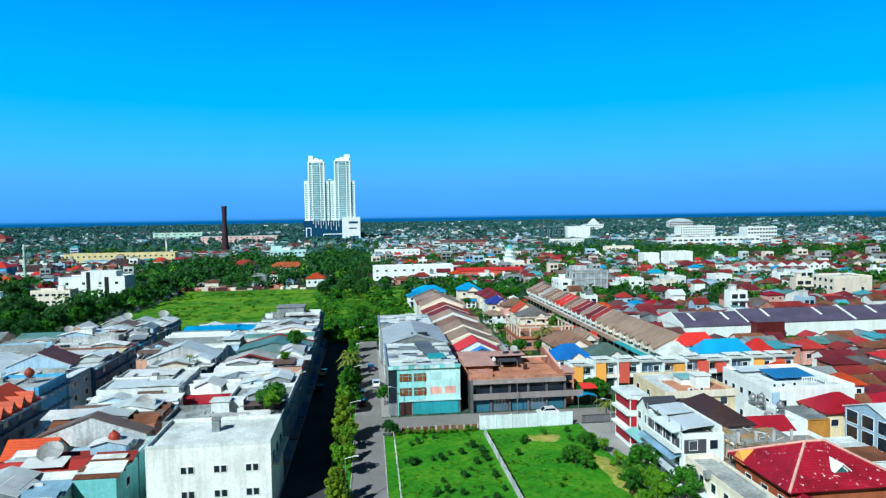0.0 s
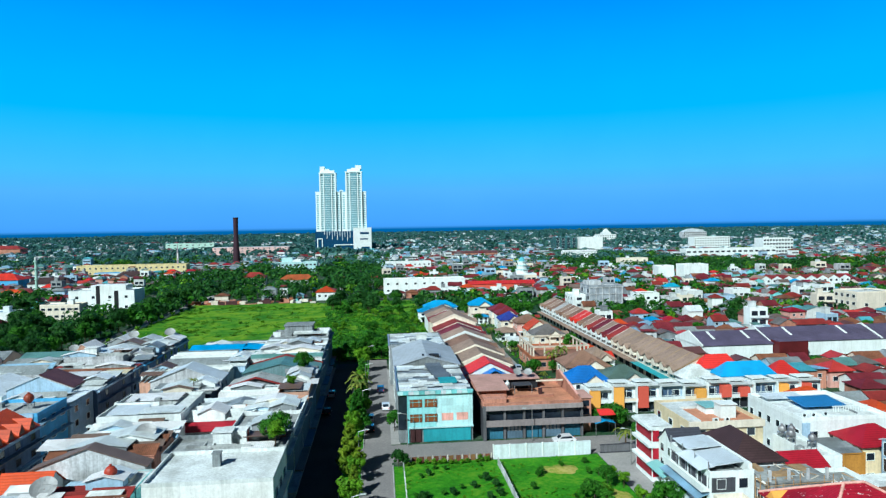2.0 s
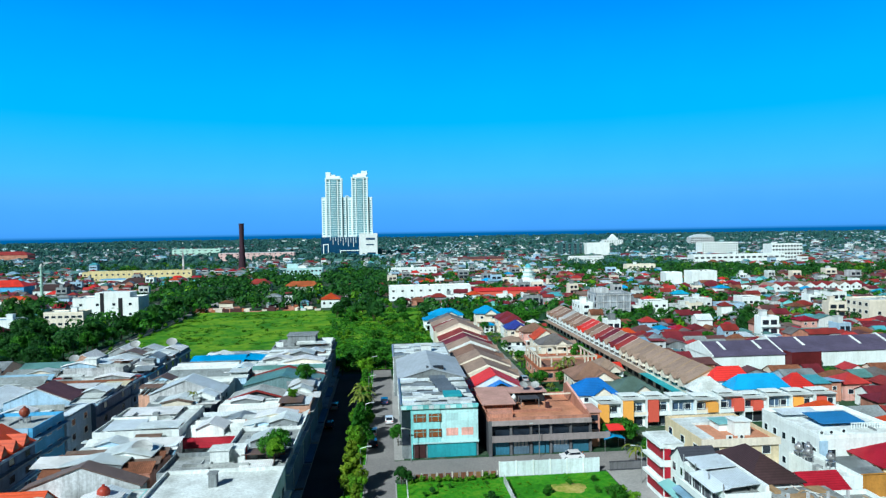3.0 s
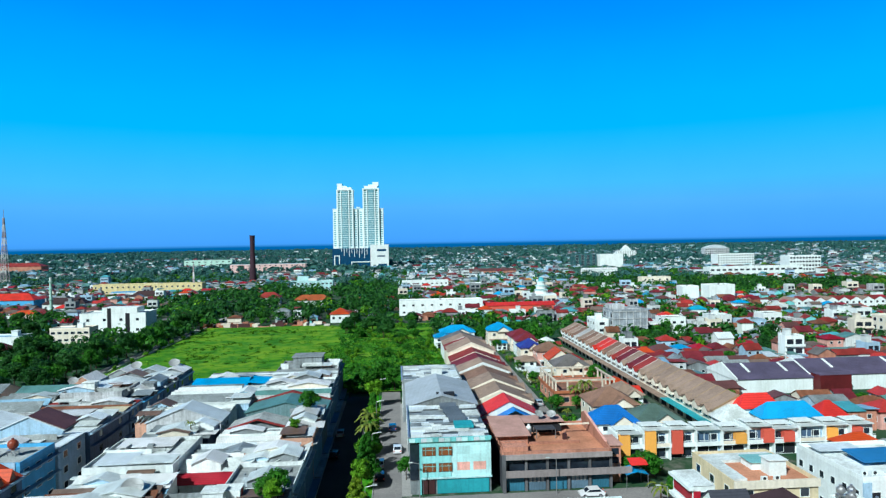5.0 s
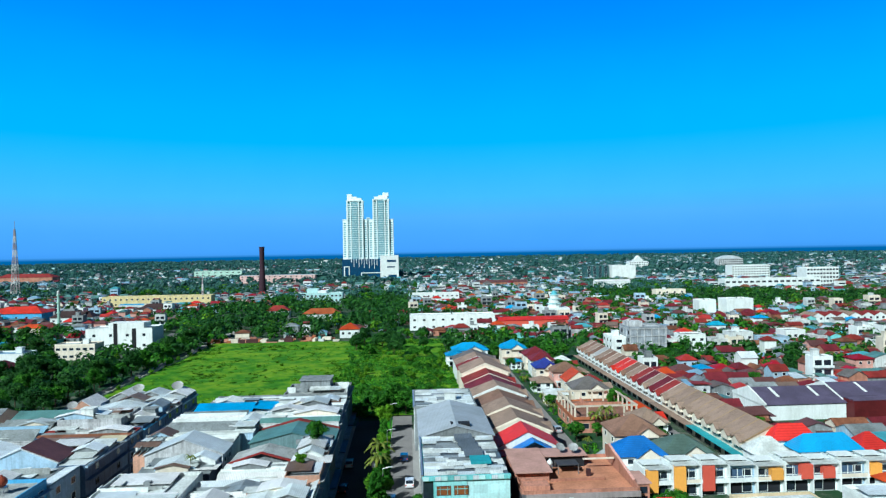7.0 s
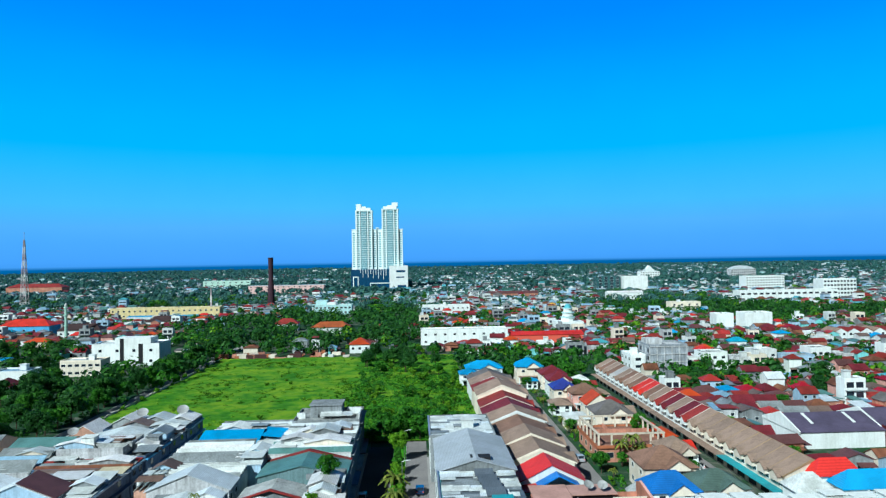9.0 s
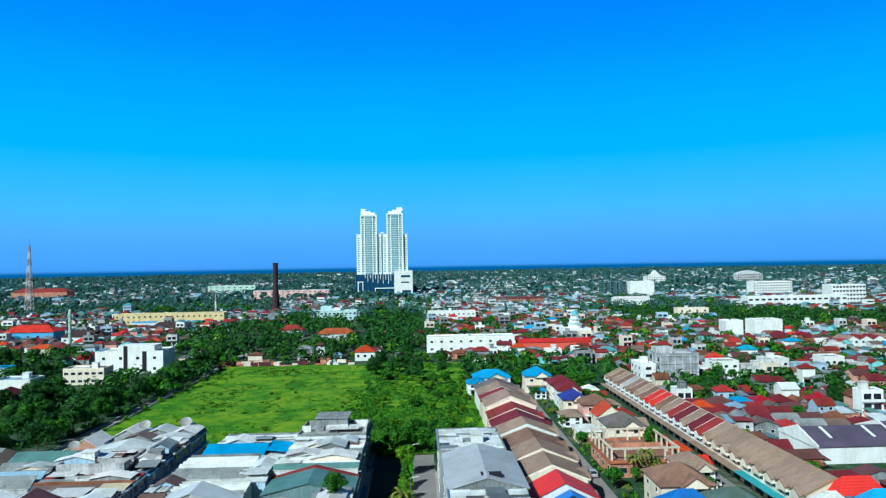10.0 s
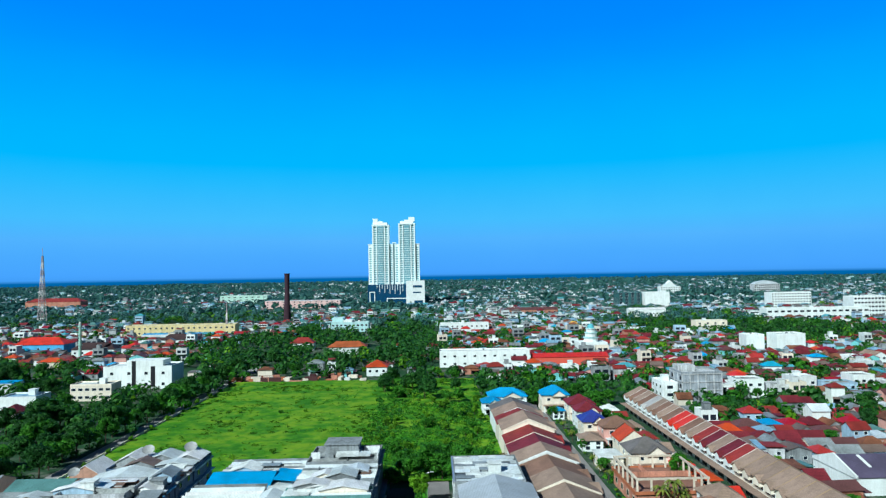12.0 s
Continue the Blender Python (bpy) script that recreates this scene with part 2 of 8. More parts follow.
# ---- mesh tools ----
class Geo:
    """Vertices and faces of one mesh."""

    def __init__(self):
        self.v, self.f = [], []

    def add(self, verts, faces):
        k = len(self.v)
        self.v.extend(verts)
        self.f.extend([tuple(i + k for i in f) for f in faces])
        return self

    def box(self, x0, x1, y0, y1, z0, z1):
        return self.add([(x0, y0, z0), (x1, y0, z0), (x1, y1, z0), (x0, y1, z0), (x0, y0, z1), (x1, y0, z1), (x1, y1, z1), (x0, y1, z1)],
                        [(0, 3, 2, 1), (4, 5, 6, 7), (0, 1, 5, 4), (1, 2, 6, 5), (2, 3, 7, 6), (3, 0, 4, 7)])

    def prism(self, pts, axis, a, b):
        """A polygon of (u, w) pairs drawn out along x or y from a to b."""
        n = len(pts)
        mk = (lambda u, w, s: (s, u, w)) if axis == "x" else (lambda u, w, s: (u, s, w))
        vs = [mk(u, w, a) for u, w in pts] + [mk(u, w, b) for u, w in pts]
        fs = [tuple(range(n)), tuple(range(2 * n - 1, n - 1, -1))]
        fs += [(i, i + n, (i + 1) % n + n, (i + 1) % n) for i in range(n)]
        return self.add(vs, fs)

    def column(self, pts, z0, z1):
        """A polygon of (x, y) pairs, counter-clockwise, raised from z0 to z1."""
        n = len(pts)
        fs = [tuple(range(n - 1, -1, -1)), tuple(range(n, 2 * n))] + [(i, (i + 1) % n, (i + 1) % n + n, i + n) for i in range(n)]
        return self.add([(x, y, z0) for x, y in pts] + [(x, y, z1) for x, y in pts], fs)

    def cyl(self, x, y, z0, z1, r0, r1=None, n=10):
        r1 = r0 if r1 is None else r1
        vs = []
        for z, r in ((z0, r0), (z1, r1)):
            vs += [(x + r * math.cos(2 * math.pi * i / n), y + r * math.sin(2 * math.pi * i / n), z) for i in range(n)]
        fs = [(i, (i + 1) % n, (i + 1) % n + n, i + n) for i in range(n)]
        return self.add(vs, fs + [tuple(range(n - 1, -1, -1)), tuple(range(n, 2 * n))])

    def tube(self, a, b, r, r2=None, n=6):
        a, b = Vector(a), Vector(b)
        r2 = r if r2 is None else r2
        q = (b - a).to_track_quat("Z", "Y")
        vs = []
        for p, rr in ((a, r), (b, r2)):
            vs += [tuple(p + q @ Vector((rr * math.cos(2 * math.pi * i / n), rr * math.sin(2 * math.pi * i / n), 0))) for i in range(n)]
        fs = [(i, (i + 1) % n, (i + 1) % n + n, i + n) for i in range(n)]
        return self.add(vs, fs + [tuple(range(n - 1, -1, -1)), tuple(range(n, 2 * n))])

    def ball(self, x, y, z, rx, ry, rz, n=10, m=6):
        vs, fs = [(x, y, z - rz)], []
        for j in range(1, m):
            a = -math.pi / 2 + math.pi * j / m
            vs += [(x + rx * math.cos(a) * math.cos(2 * math.pi * i / n), y + ry * math.cos(a) * math.sin(2 * math.pi * i / n), z + rz * math.sin(a)) for i in range(n)]
        vs.append((x, y, z + rz))
        for i in range(n):
            fs.append((0, 1 + (i + 1) % n, 1 + i))
            for j in range(m - 2):
                a, b = 1 + j * n + i, 1 + j * n + (i + 1) % n
                fs.append((a, b, b + n, a + n))
            k = 1 + (m - 2) * n
            fs.append((k + i, k + (i + 1) % n, len(vs) - 1))
        return self.add(vs, fs)

    def mesh(self, name, *mats):
        me = bpy.data.meshes.new(name)
        me.from_pydata(self.v, [], self.f)
        for m in mats:
            me.materials.append(m)
        me.update()
        return me


def part(name, geo, material, parent=None, label="", at=None):
    me = geo if isinstance(geo, bpy.types.Mesh) else geo.mesh(name, material)
    ob = new(name, me)
    if parent is not None:
        ob.parent = parent
    if at is not None:
        ob.matrix_basis = at if isinstance(at, Matrix) else Matrix.Translation(at)
    if label:
        ob["label"] = label
    return ob


def thing(name, label, category, at=(0, 0, 0), group="", kind="", turn=0.0):
    ob = new(name)
    ob.empty_display_size = 0.5
    ob.matrix_basis = pose(at[0], at[1], at[2], 0, 0, turn)
    return tagged(ob, label, category, group, kind)


CACHE = {}


def window(parent, x, y, z, w, h, face="s", frame_mat=None, pane_mat=None, name="window", split=True):
    """A window set on a wall: x, y, z is the middle of its foot; face tells which way it looks (s, n, w, e)."""
    frame_mat, pane_mat = frame_mat or WHITE, pane_mat or GLASS
    key = (round(w, 2), round(h, 2), frame_mat.name, pane_mat.name)
    if key not in CACHE:
        t = 0.07
        p = Geo().box(-w / 2 + t, w / 2 - t, -0.035, 0.01, t, h - t)
        q = Geo()
        for a, b, yy in ((w / 2, 0, -0.07), (w / 2 - t, t, -0.07), (w / 2 - t, t, -0.02), (w / 2, 0, 0.02)):
            q.v += [(-a, yy, b), (a, yy, b), (a, yy, h - b), (-a, yy, h - b)]
        for i in range(4):
            j = (i + 1) % 4
            q.f += [(i, j, 4 + j, 4 + i), (4 + i, 4 + j, 8 + j, 8 + i), (j, i, 12 + i, 12 + j)]
        both = q.mesh("window", frame_mat, pane_mat)
        q.f.append((8, 9, 10, 11))
        joined = q.mesh("window", frame_mat, pane_mat)
        joined.polygons[12].material_index = 1
        CACHE[key] = (both, p.mesh("pane", pane_mat), joined)
    rz = {"s": 0, "e": 90, "n": 180, "w": 270}[face]
    f = part(name, CACHE[key][0 if split else 2], None, parent, "", pose(x, y, z, 0, 0, rz))
    if split:
        part("pane", CACHE[key][1], None, f)
    return f


def gable(geo, w, d, z, rise, over=0.4, axis="y", thick=0.14):
    """Two roof slopes over a w by d plan round the origin, ridge along axis, as a slab."""
    if axis == "y":
        h, e = w / 2 + over, d / 2 + over * 0.6
    else:
        h, e = d / 2 + over, w / 2 + over * 0.6
    drop = rise * over / max(h - over, 0.1)
    geo.prism([(-h, z - drop), (0, z + rise), (h, z - drop), (h, z - drop + thick), (0, z + rise + thick), (-h, z - drop + thick)], "y" if axis == "y" else "x", -e, e)
    return geo


def gable_wall(geo, w, d, h, rise, axis="y"):
    if axis == "y":
        return geo.prism([(-w / 2, 0), (w / 2, 0), (w / 2, h), (0, h + rise), (-w / 2, h)], "y", -d / 2, d / 2)
    return geo.prism([(-d / 2, 0), (d / 2, 0), (d / 2, h), (0, h + rise), (-d / 2, h)], "x", -w / 2, w / 2)


def hip(geo, w, d, z, rise, over=0.5, thick=0.14):
    a, b = w / 2 + over, d / 2 + over
    r = max(abs(a - b), 0.05)
    rid = [(-r, 0), (r, 0)] if a > b else [(0, -r), (0, r)]
    vs = [(-a, -b, z - thick), (a, -b, z - thick), (a, b, z - thick), (-a, b, z - thick), (-a, -b, z), (a, -b, z), (a, b, z), (-a, b, z)]
    vs += [(*rid[0], z + rise), (*rid[1], z + rise)]
    fs = [(3, 2, 1, 0), (0, 1, 5, 4), (1, 2, 6, 5), (2, 3, 7, 6), (3, 0, 4, 7)]
    fs += [(4, 5, 9, 8), (5, 6, 9), (6, 7, 8, 9), (7, 4, 8)] if a > b else [(4, 5, 8), (5, 6, 9, 8), (6, 7, 9), (7, 4, 8, 9)]
    return geo.add(vs, fs)


def parapet(geo, w, d, z, h=0.7, t=0.18):
    geo.box(-w / 2, w / 2, -d / 2, -d / 2 + t, z, z + h).box(-w / 2, w / 2, d / 2 - t, d / 2, z, z + h)
    return geo.box(-w / 2, -w / 2 + t, -d / 2 + t, d / 2 - t, z, z + h).box(w / 2 - t, w / 2, -d / 2 + t, d / 2 - t, z, z + h)


def roof_sheets(parent, w, d, z0, z1, mats, n, axis="x", rng=None, name="roof_panel", over=0.25):
    """Sheet strips side by side over a flat building, each tilted from z0 (near) to z1 (far) and a little uneven."""
    rng = rng or random.Random(3)
    step = (d if axis == "x" else w) / n
    for i in range(n):
        a = (-d / 2 if axis == "x" else -w / 2) + i * step
        b = a + step * rng.uniform(1.0, 1.12)
        lo, hi = z0 + rng.uniform(-0.08, 0.12), z1 + rng.uniform(-0.1, 0.2)
        g = Geo()
        if axis == "x":
            e = rng.uniform(0, over)
            g.prism([(a, lo), (b, hi), (b, hi + 0.07), (a, lo + 0.07)], "x", -w / 2 - e, w / 2 + rng.uniform(0, over))
        else:
            e = rng.uniform(0, over)
            g.prism([(a, lo), (b, hi), (b, hi + 0.07), (a, lo + 0.07)], "y", -d / 2 - e, d / 2)
        part(name, g, rng.choice(mats), parent)


# ---- vegetation ----
def leaf_quads(geo, c, r, n, size, rng, flat=0.8):
    """n leaf clumps on and in a ball round c."""
    for _ in range(n):
        d = Vector((rng.gauss(0, 1), rng.gauss(0, 1), rng.gauss(0, 1)))
        if d.length < 1e-3:
            continue
        d.normalize()
        p = Vector(c) + Vector((d.x, d.y, d.z * flat)) * r * rng.uniform(0.72, 1.05)
        s = size * rng.uniform(0.6, 1.3)
        nrm = (d + Vector((rng.uniform(-.5, .5), rng.uniform(-.5, .5), rng.uniform(-.2, .6)))).normalized()
        t = nrm.orthogonal().normalized()
        b = nrm.cross(t)
        a0 = rng.uniform(0, 6.28)
        u, w = t * math.cos(a0) + b * math.sin(a0), b * math.cos(a0) - t * math.sin(a0)
        geo.add([tuple(p - u * s), tuple(p + w * s * 0.55 - nrm * s * 0.2), tuple(p + u * s), tuple(p - w * s * 0.55 - nrm * s * 0.2)], [(0, 1, 2, 3)])


def make_tree(name, label, h, spread, mat, seed, clumps=26, leaves=70, size=0.38, tall=False, group="trees"):
    rng = random.Random(seed)
    t = thing(name, label, "tree", (0, 0, -500), group)
    trunk, crown = Geo(), Geo()
    base = h * (0.22 if tall else 0.36)
    trunk.tube((0, 0, -0.2), (0.05, 0, base), 0.035 * h * 0.6, 0.02 * h, 8)
    trunk.tube((0.05, 0, base), (0, 0.1, h * 0.8), 0.02 * h, 0.006 * h, 6)
    for i in range(clumps):
        u = (i + 0.5) / clumps
        a = i * 2.4 + rng.uniform(-.4, .4)
        if tall:
            z = h * (0.16 + 0.82 * u)
            rr = spread * (1.05 - u) ** 0.6 * rng.uniform(0.45, 0.95)
            cr = spread * rng.uniform(0.32, 0.5) * (1.15 - u * 0.8)
        else:
            z = base + (h - base) * (0.12 + 0.8 * rng.random() ** 0.8)
            k = (z - base) / (h - base)
            rr = spread * math.sqrt(max(0.05, 1 - (1.5 * k - 0.55) ** 2)) * rng.uniform(0.2, 0.95)
            cr = spread * rng.uniform(0.24, 0.42)
        c = (rr * math.cos(a), rr * math.sin(a), z)
        trunk.tube((0.02, 0, max(base * 0.8, z - rr * 0.7)), (c[0] * 0.8, c[1] * 0.8, z), 0.008 * h, 0.003 * h, 4)
        leaf_quads(crown, c, cr, leaves, size, rng)
    part("trunk", trunk, BARK, t)
    part("crown", crown, mat, t)
    return t


def make_palm(seed, h):
    rng = random.Random(seed)
    t = thing("palm_tree", "palm tree with arching yellow-green fronds in a garden", "palm tree", (0, 0, -500), "palms")
    part("trunk", Geo().tube((0, 0, -0.2), (0.15, 0.1, h * 0.5), 0.2, 0.15, 8).tube((0.15, 0.1, h * 0.5), (0.1, 0.2, h), 0.15, 0.11, 8), BARK, t)
    for i in range(13):
        a, g = i * 2.4, Geo()
        ln, up = rng.uniform(1.9, 2.7), rng.uniform(0.2, 1.3)
        old = None
        for k in range(7):
            s = k / 6
            r = ln * s
            z = h + up * math.sin(s * 2.2) * 1.1 - 1.2 * s * s
            w = 0.34 * (1 - abs(s - 0.35))
            c, sn = math.cos(a), math.sin(a)
            row = [(0.1 + r * c - w * sn, 0.2 + r * sn + w * c, z - 0.15), (0.1 + r * c, 0.2 + r * sn, z), (0.1 + r * c + w * sn, 0.2 + r * sn - w * c, z - 0.15)]
            if old:
                g.add(old + row, [(0, 1, 4, 3), (1, 2, 5, 4)])
            old = row
        part("frond", g, LEAF_PALM, t)
    return t


def shrubbery(name, x0, x1, y0, y1, count, h, mat, seed, label, skip=-0.3, flat=0.75):
    """Low dense growth over a stretch of ground, too many plants to count."""
    rng, g = random.Random(seed), Geo()
    for _ in range(count):
        x, y = rng.uniform(x0, x1), rng.uniform(y0, y1)
        if noise.noise((x * 0.07, y * 0.07, seed)) < skip:
            continue
        r = h * rng.uniform(0.4, 0.9)
        leaf_quads(g, (x, y, r * 0.45 * flat / 0.75), r, 26, r * 0.36, rng, flat)
    return tagged(part(name, g, mat), label, "shrubs", kind="stuff")


TREES = {
    "round": [make_tree("broadleaf_tree", "round-crowned broadleaf tree with dense mid-green leaves", 8, 3.4, LEAF, s) for s in (1, 2)],
    "dark": [make_tree("shade_tree", "tall spreading shade tree with dark green leaves", 12, 5.0, LEAF_DARK, s, 34, 80, 0.5) for s in (3, 4, 5)],
    "bright": [make_tree("young_tree", "young tree with bright yellow-green leaves", 6, 2.3, LEAF_BRIGHT, 6, 22, 60, 0.3)],
    "tall": [make_tree("columnar_tree", "slim columnar tree with green leaves on a road median", 8.0, 2.5, LEAF, s, 30, 70, 0.36, True) for s in (7, 8)],
    "spire": [make_tree("mast_tree", "slim spire-shaped tree with sunlit yellow-green leaves on a median", 8.4, 2.3, LEAF_SPIRE, s, 30, 80, 0.34, True) for s in (17, 18)],
    "dry": [make_tree("reddish_tree", "broad low tree with reddish brown leaves", 7, 4.5, LEAF_DRY, 9, 26, 70, 0.45)],
    "bush": [make_tree("shrub", "low leafy green shrub on open ground", 2.2, 1.2, LEAF_BRIGHT, 10, 12, 45, 0.2, False, "shrubs")],
    "palm": [make_palm(11, 3.6), make_palm(12, 5.0)],
}
MASTERS = [t for v in TREES.values() for t in v]


def plant(kind, x, y, size=1.0, z=0.0, label=""):
    k = random.Random(int(x * 31 + y * 57))
    src = k.choice(TREES[kind])
    m = pose(x, y, z, 0, 0, k.uniform(0, 360)) @ Matrix.Diagonal((size * k.uniform(.9, 1.1), size * k.uniform(.9, 1.1), size * k.uniform(.92, 1.1), 1))
    ob = copy_thing(src, m)
    if label:
        ob["label"] = label
    return ob


# ---- backdrop of sky and distance ----
def sky_backdrop():
    m, n, l, b = nodes_of("sky_glow")
    co = n.new("ShaderNodeTexCoord").outputs["Object"]
    sp = n.new("ShaderNodeSeparateXYZ")
    l.new(co, sp.inputs[0])
    mr = n.new("ShaderNodeMapRange")
    mr.inputs["From Min"].default_value, mr.inputs["From Max"].default_value = 0, 2400
    l.new(sp.outputs[2], mr.inputs["Value"])
    r = ramp_node(n, l, mr.outputs[0], [(0.0, (0.006, 0.12, 0.33)), (0.014, (0.007, 0.14, 0.43)), (0.017, (0.075, 0.34, 0.92)), (0.03, (0.085, 0.376, 1.0)), (0.079, (0.095, 0.413, 1.0)),
                                        (0.12, (0.11, 0.456, 1.0)), (0.177, (0.085, 0.52, 1.0)), (0.275, (0.045, 0.503, 1.0)), (0.406, (0.0, 0.456, 1.0)), (0.552, (0.0, 0.367, 1.0)), (0.633, (0.0, 0.305, 1.0)), (0.72, (0.0, 0.26, 1.0)), (1.0, (0.0, 0.19, 0.95))])
    soft = noise_node(n, l, co, 0.0016, 4)
    cl = ramp_node(n, l, soft.outputs[0], [(0.42, (1, 1, 1)), (0.75, (1.06, 1.03, 1.0))])
    c = mul_node(n, l, r.outputs[0], cl.outputs[0])
    e = n.new("ShaderNodeEmission")
    l.new(c, e.inputs["Color"])
    e.inputs["Strength"].default_value = SKY_GLOW
    l.new(e.outputs[0], n["Material Output"].inputs["Surface"])
    g = Geo()
    k = 40
    for i in range(k + 1):
        a = radians(-52 + 104 * i / k)
        x, y = 4500 * math.sin(a), 40 + 4500 * math.cos(a)
        g.v += [(x, y, -5), (x, y, 2700)]
    g.f = [(2 * i, 2 * i + 1, 2 * i + 3, 2 * i + 2) for i in range(k)]
    ob = part("backdrop", g, m)
    return tagged(ob, "clear deep blue tropical sky above a hazy flat horizon", "sky", kind="structure")


sky_backdrop()


# ---- ground, roads, meadow ----
def sheet(name, rects, z, material, label, category, thick=0.0):
    g = Geo()
    for x0, x1, y0, y1 in rects:
        if thick:
            g.box(x0, x1, y0, y1, z - thick, z)
        else:
            g.add([(x0, y0, z), (x1, y0, z), (x1, y1, z), (x0, y1, z)], [(0, 1, 2, 3)])
    ob = part(name, g, material)
    return tagged(ob, label, category, kind="structure")


sheet("ground", [(-4900, 4900, -600, 4900)], 0.0, SOIL, "bare earth and weeds between the city's buildings", "ground")
sheet("road", [(-3.6, 1.6, -80, 205), (1.6, 47, 116.6, 125.5), (-6.6, -3.6, 117, 124.5)], 0.03, ASPHALT, "worn grey asphalt street between shophouse blocks", "road")
sheet("road_side", [(-13.2, -6.6, -80, 200)], 0.034, ASPHALT_SHADE, "dark asphalt service lane in the shade of a block", "road")
sheet("road_alley", [(-56.5, -49.5, 40, 204)], 0.034, ASPHALT_SHADE, "narrow shaded asphalt lane between shophouses", "road")
sheet("road_inner", [(35.4, 39.6, 146, 285), (63.5, 67.4, 146, 285)], 0.03, ASPHALT, "narrow asphalt lane of a housing estate", "road")
sheet("road_concrete", [(37.8, 46.5, 40, 116.5)], 0.034, PAVING, "pale concrete lane beside a grassy plot", "road")
sheet("road_west", [(-104.5, -99, 195, 420)], 0.03, PAVING, "long pale lane along the edge of a meadow", "road")
sheet("median", [(-6.6, -3.6, -80, 117), (-6.6, -3.6, 124.5, 200)], 0.15, LAWN, "raised planted median between two carriageways", "median", 0.15)
sheet("kerb", [(-6.75, -6.6, -80, 117), (-3.6, -3.45, -80, 117), (-6.75, -6.6, 124.5, 200), (-3.6, -3.45, 124.5, 200), (1.6, 1.8, -80, 115)], 0.17, CONCRETE, "concrete kerb stones along the street", "kerb", 0.17)
sheet("verge", [(1.8, 3.4, 40, 114.5)], 0.1, LAWN, "strip of mown grass along the street", "grass", 0.1)
sheet("pavement", [(1.6, 3.3, 126, 190), (-14.4, -13.2, 60, 195)], 0.14, PAVING, "cement footway in front of shophouses", "pavement", 0.14)


def rolling(name, x0, x1, y0, y1, nx, ny, amp, material, label, z=0.1):
    g = Geo()
    for j in range(ny + 1):
        for i in range(nx + 1):
            x, y = x0 + (x1 - x0) * i / nx, y0 + (y1 - y0) * j / ny
            g.v.append((x, y, z + amp * (0.5 + 0.5 * noise.noise((x * 0.06, y * 0.06, 2))) + amp * 0.4 * noise.noise((x * 0.3, y * 0.3, 7))))
    for j in range(ny):
        for i in range(nx):
            a = j * (nx + 1) + i
            g.f.append((a, a + 1, a + nx + 2, a + nx + 1))
    return tagged(part(name, g, material), label, "grass", kind="structure")


rolling("meadow", -98.5, 18, 204, 362, 110, 140, 0.7, GRASS, "wide overgrown meadow of bright green grass")
rolling("lawn_plot", 3.5, 37.5, 40, 115.4, 40, 80, 0.25, LAWN, "vacant grassy plot with low shrubs", 0.05)


def tufts(name, boxes, count, size, material, label, seed, z=0.3):
    rng = random.Random(seed)
    g = Geo()
    for _ in range(count):
        x0, x1, y0, y1 = rng.choice(boxes)
        x, y = rng.uniform(x0, x1), rng.uniform(y0, y1)
        if noise.noise((x * 0.09, y * 0.09, 4)) < -0.12 + rng.uniform(-.2, .2):
            continue
        s = size * rng.uniform(0.5, 1.5)
        for k in range(3):
            a = rng.uniform(0, 6.28)
            c, sn = math.cos(a) * s, math.sin(a) * s
            px, py, up = x + rng.uniform(-s, s), y + rng.uniform(-s, s), s * rng.uniform(0.2, 0.45)
            g.add([(px - c * .7, py - sn * .7, z - 0.15), (px + sn * .45, py - c * .45, z + up * .6), (px + c * .7, py + sn * .7, z + up), (px - sn * .45, py + c * .45, z + up * .5)], [(0, 1, 2, 3)])
    ob = part(name, g, material)
    return tagged(ob, label, "grass", kind="stuff")


tufts("meadow_grass", [(-98, 16, 206, 360)], 900, 0.5, GRASS_B, "tall tufts of wild grass over the meadow", 5, 0.5)
shrubbery("meadow_herbs", -97, 14, 206, 360, 3600, 1.45, GRASS_B, 41, "soft mounds of tall herbs and grass over the meadow", -0.1, 0.3)
tufts("plot_grass", [(3.6, 19, 60, 115), (19.8, 37, 60, 115)], 1300, 0.3, GRASS_B, "short tufts of grass on the vacant plot", 6, 0.2)


DRY_GRASS = ground_mat("dry_grass", [(0.40, (0.10, 0.24, 0.02)), (0.52, (0.30, 0.30, 0.06)), (0.64, (0.42, 0.36, 0.12))], (0.2, 1.6), 0.1)


def dry_patch(x, y, a, b, seed):
    r, g, n = random.Random(seed), Geo(), 28
    g.v.append((x, y, 0.5))
    for i in range(n):
        k = 2 * math.pi * i / n
        q = 1 + 0.28 * noise.noise((math.cos(k) * 1.4, math.sin(k) * 1.4, seed)) + r.uniform(-.08, .08)
        g.v.append((x + a * q * math.cos(k), y + b * q * math.sin(k), 0.12))
    g.f = [(0, 1 + i, 1 + (i + 1) % n) for i in range(n)]
    tagged(part("dry_patch", g, DRY_GRASS), "sun-bleached yellow patch of grass on the vacant plot", "grass", kind="structure")


dry_patch(29.5, 109.5, 3.6, 2.2, 3)
dry_patch(35.5, 92.0, 2.4, 9.0, 5)
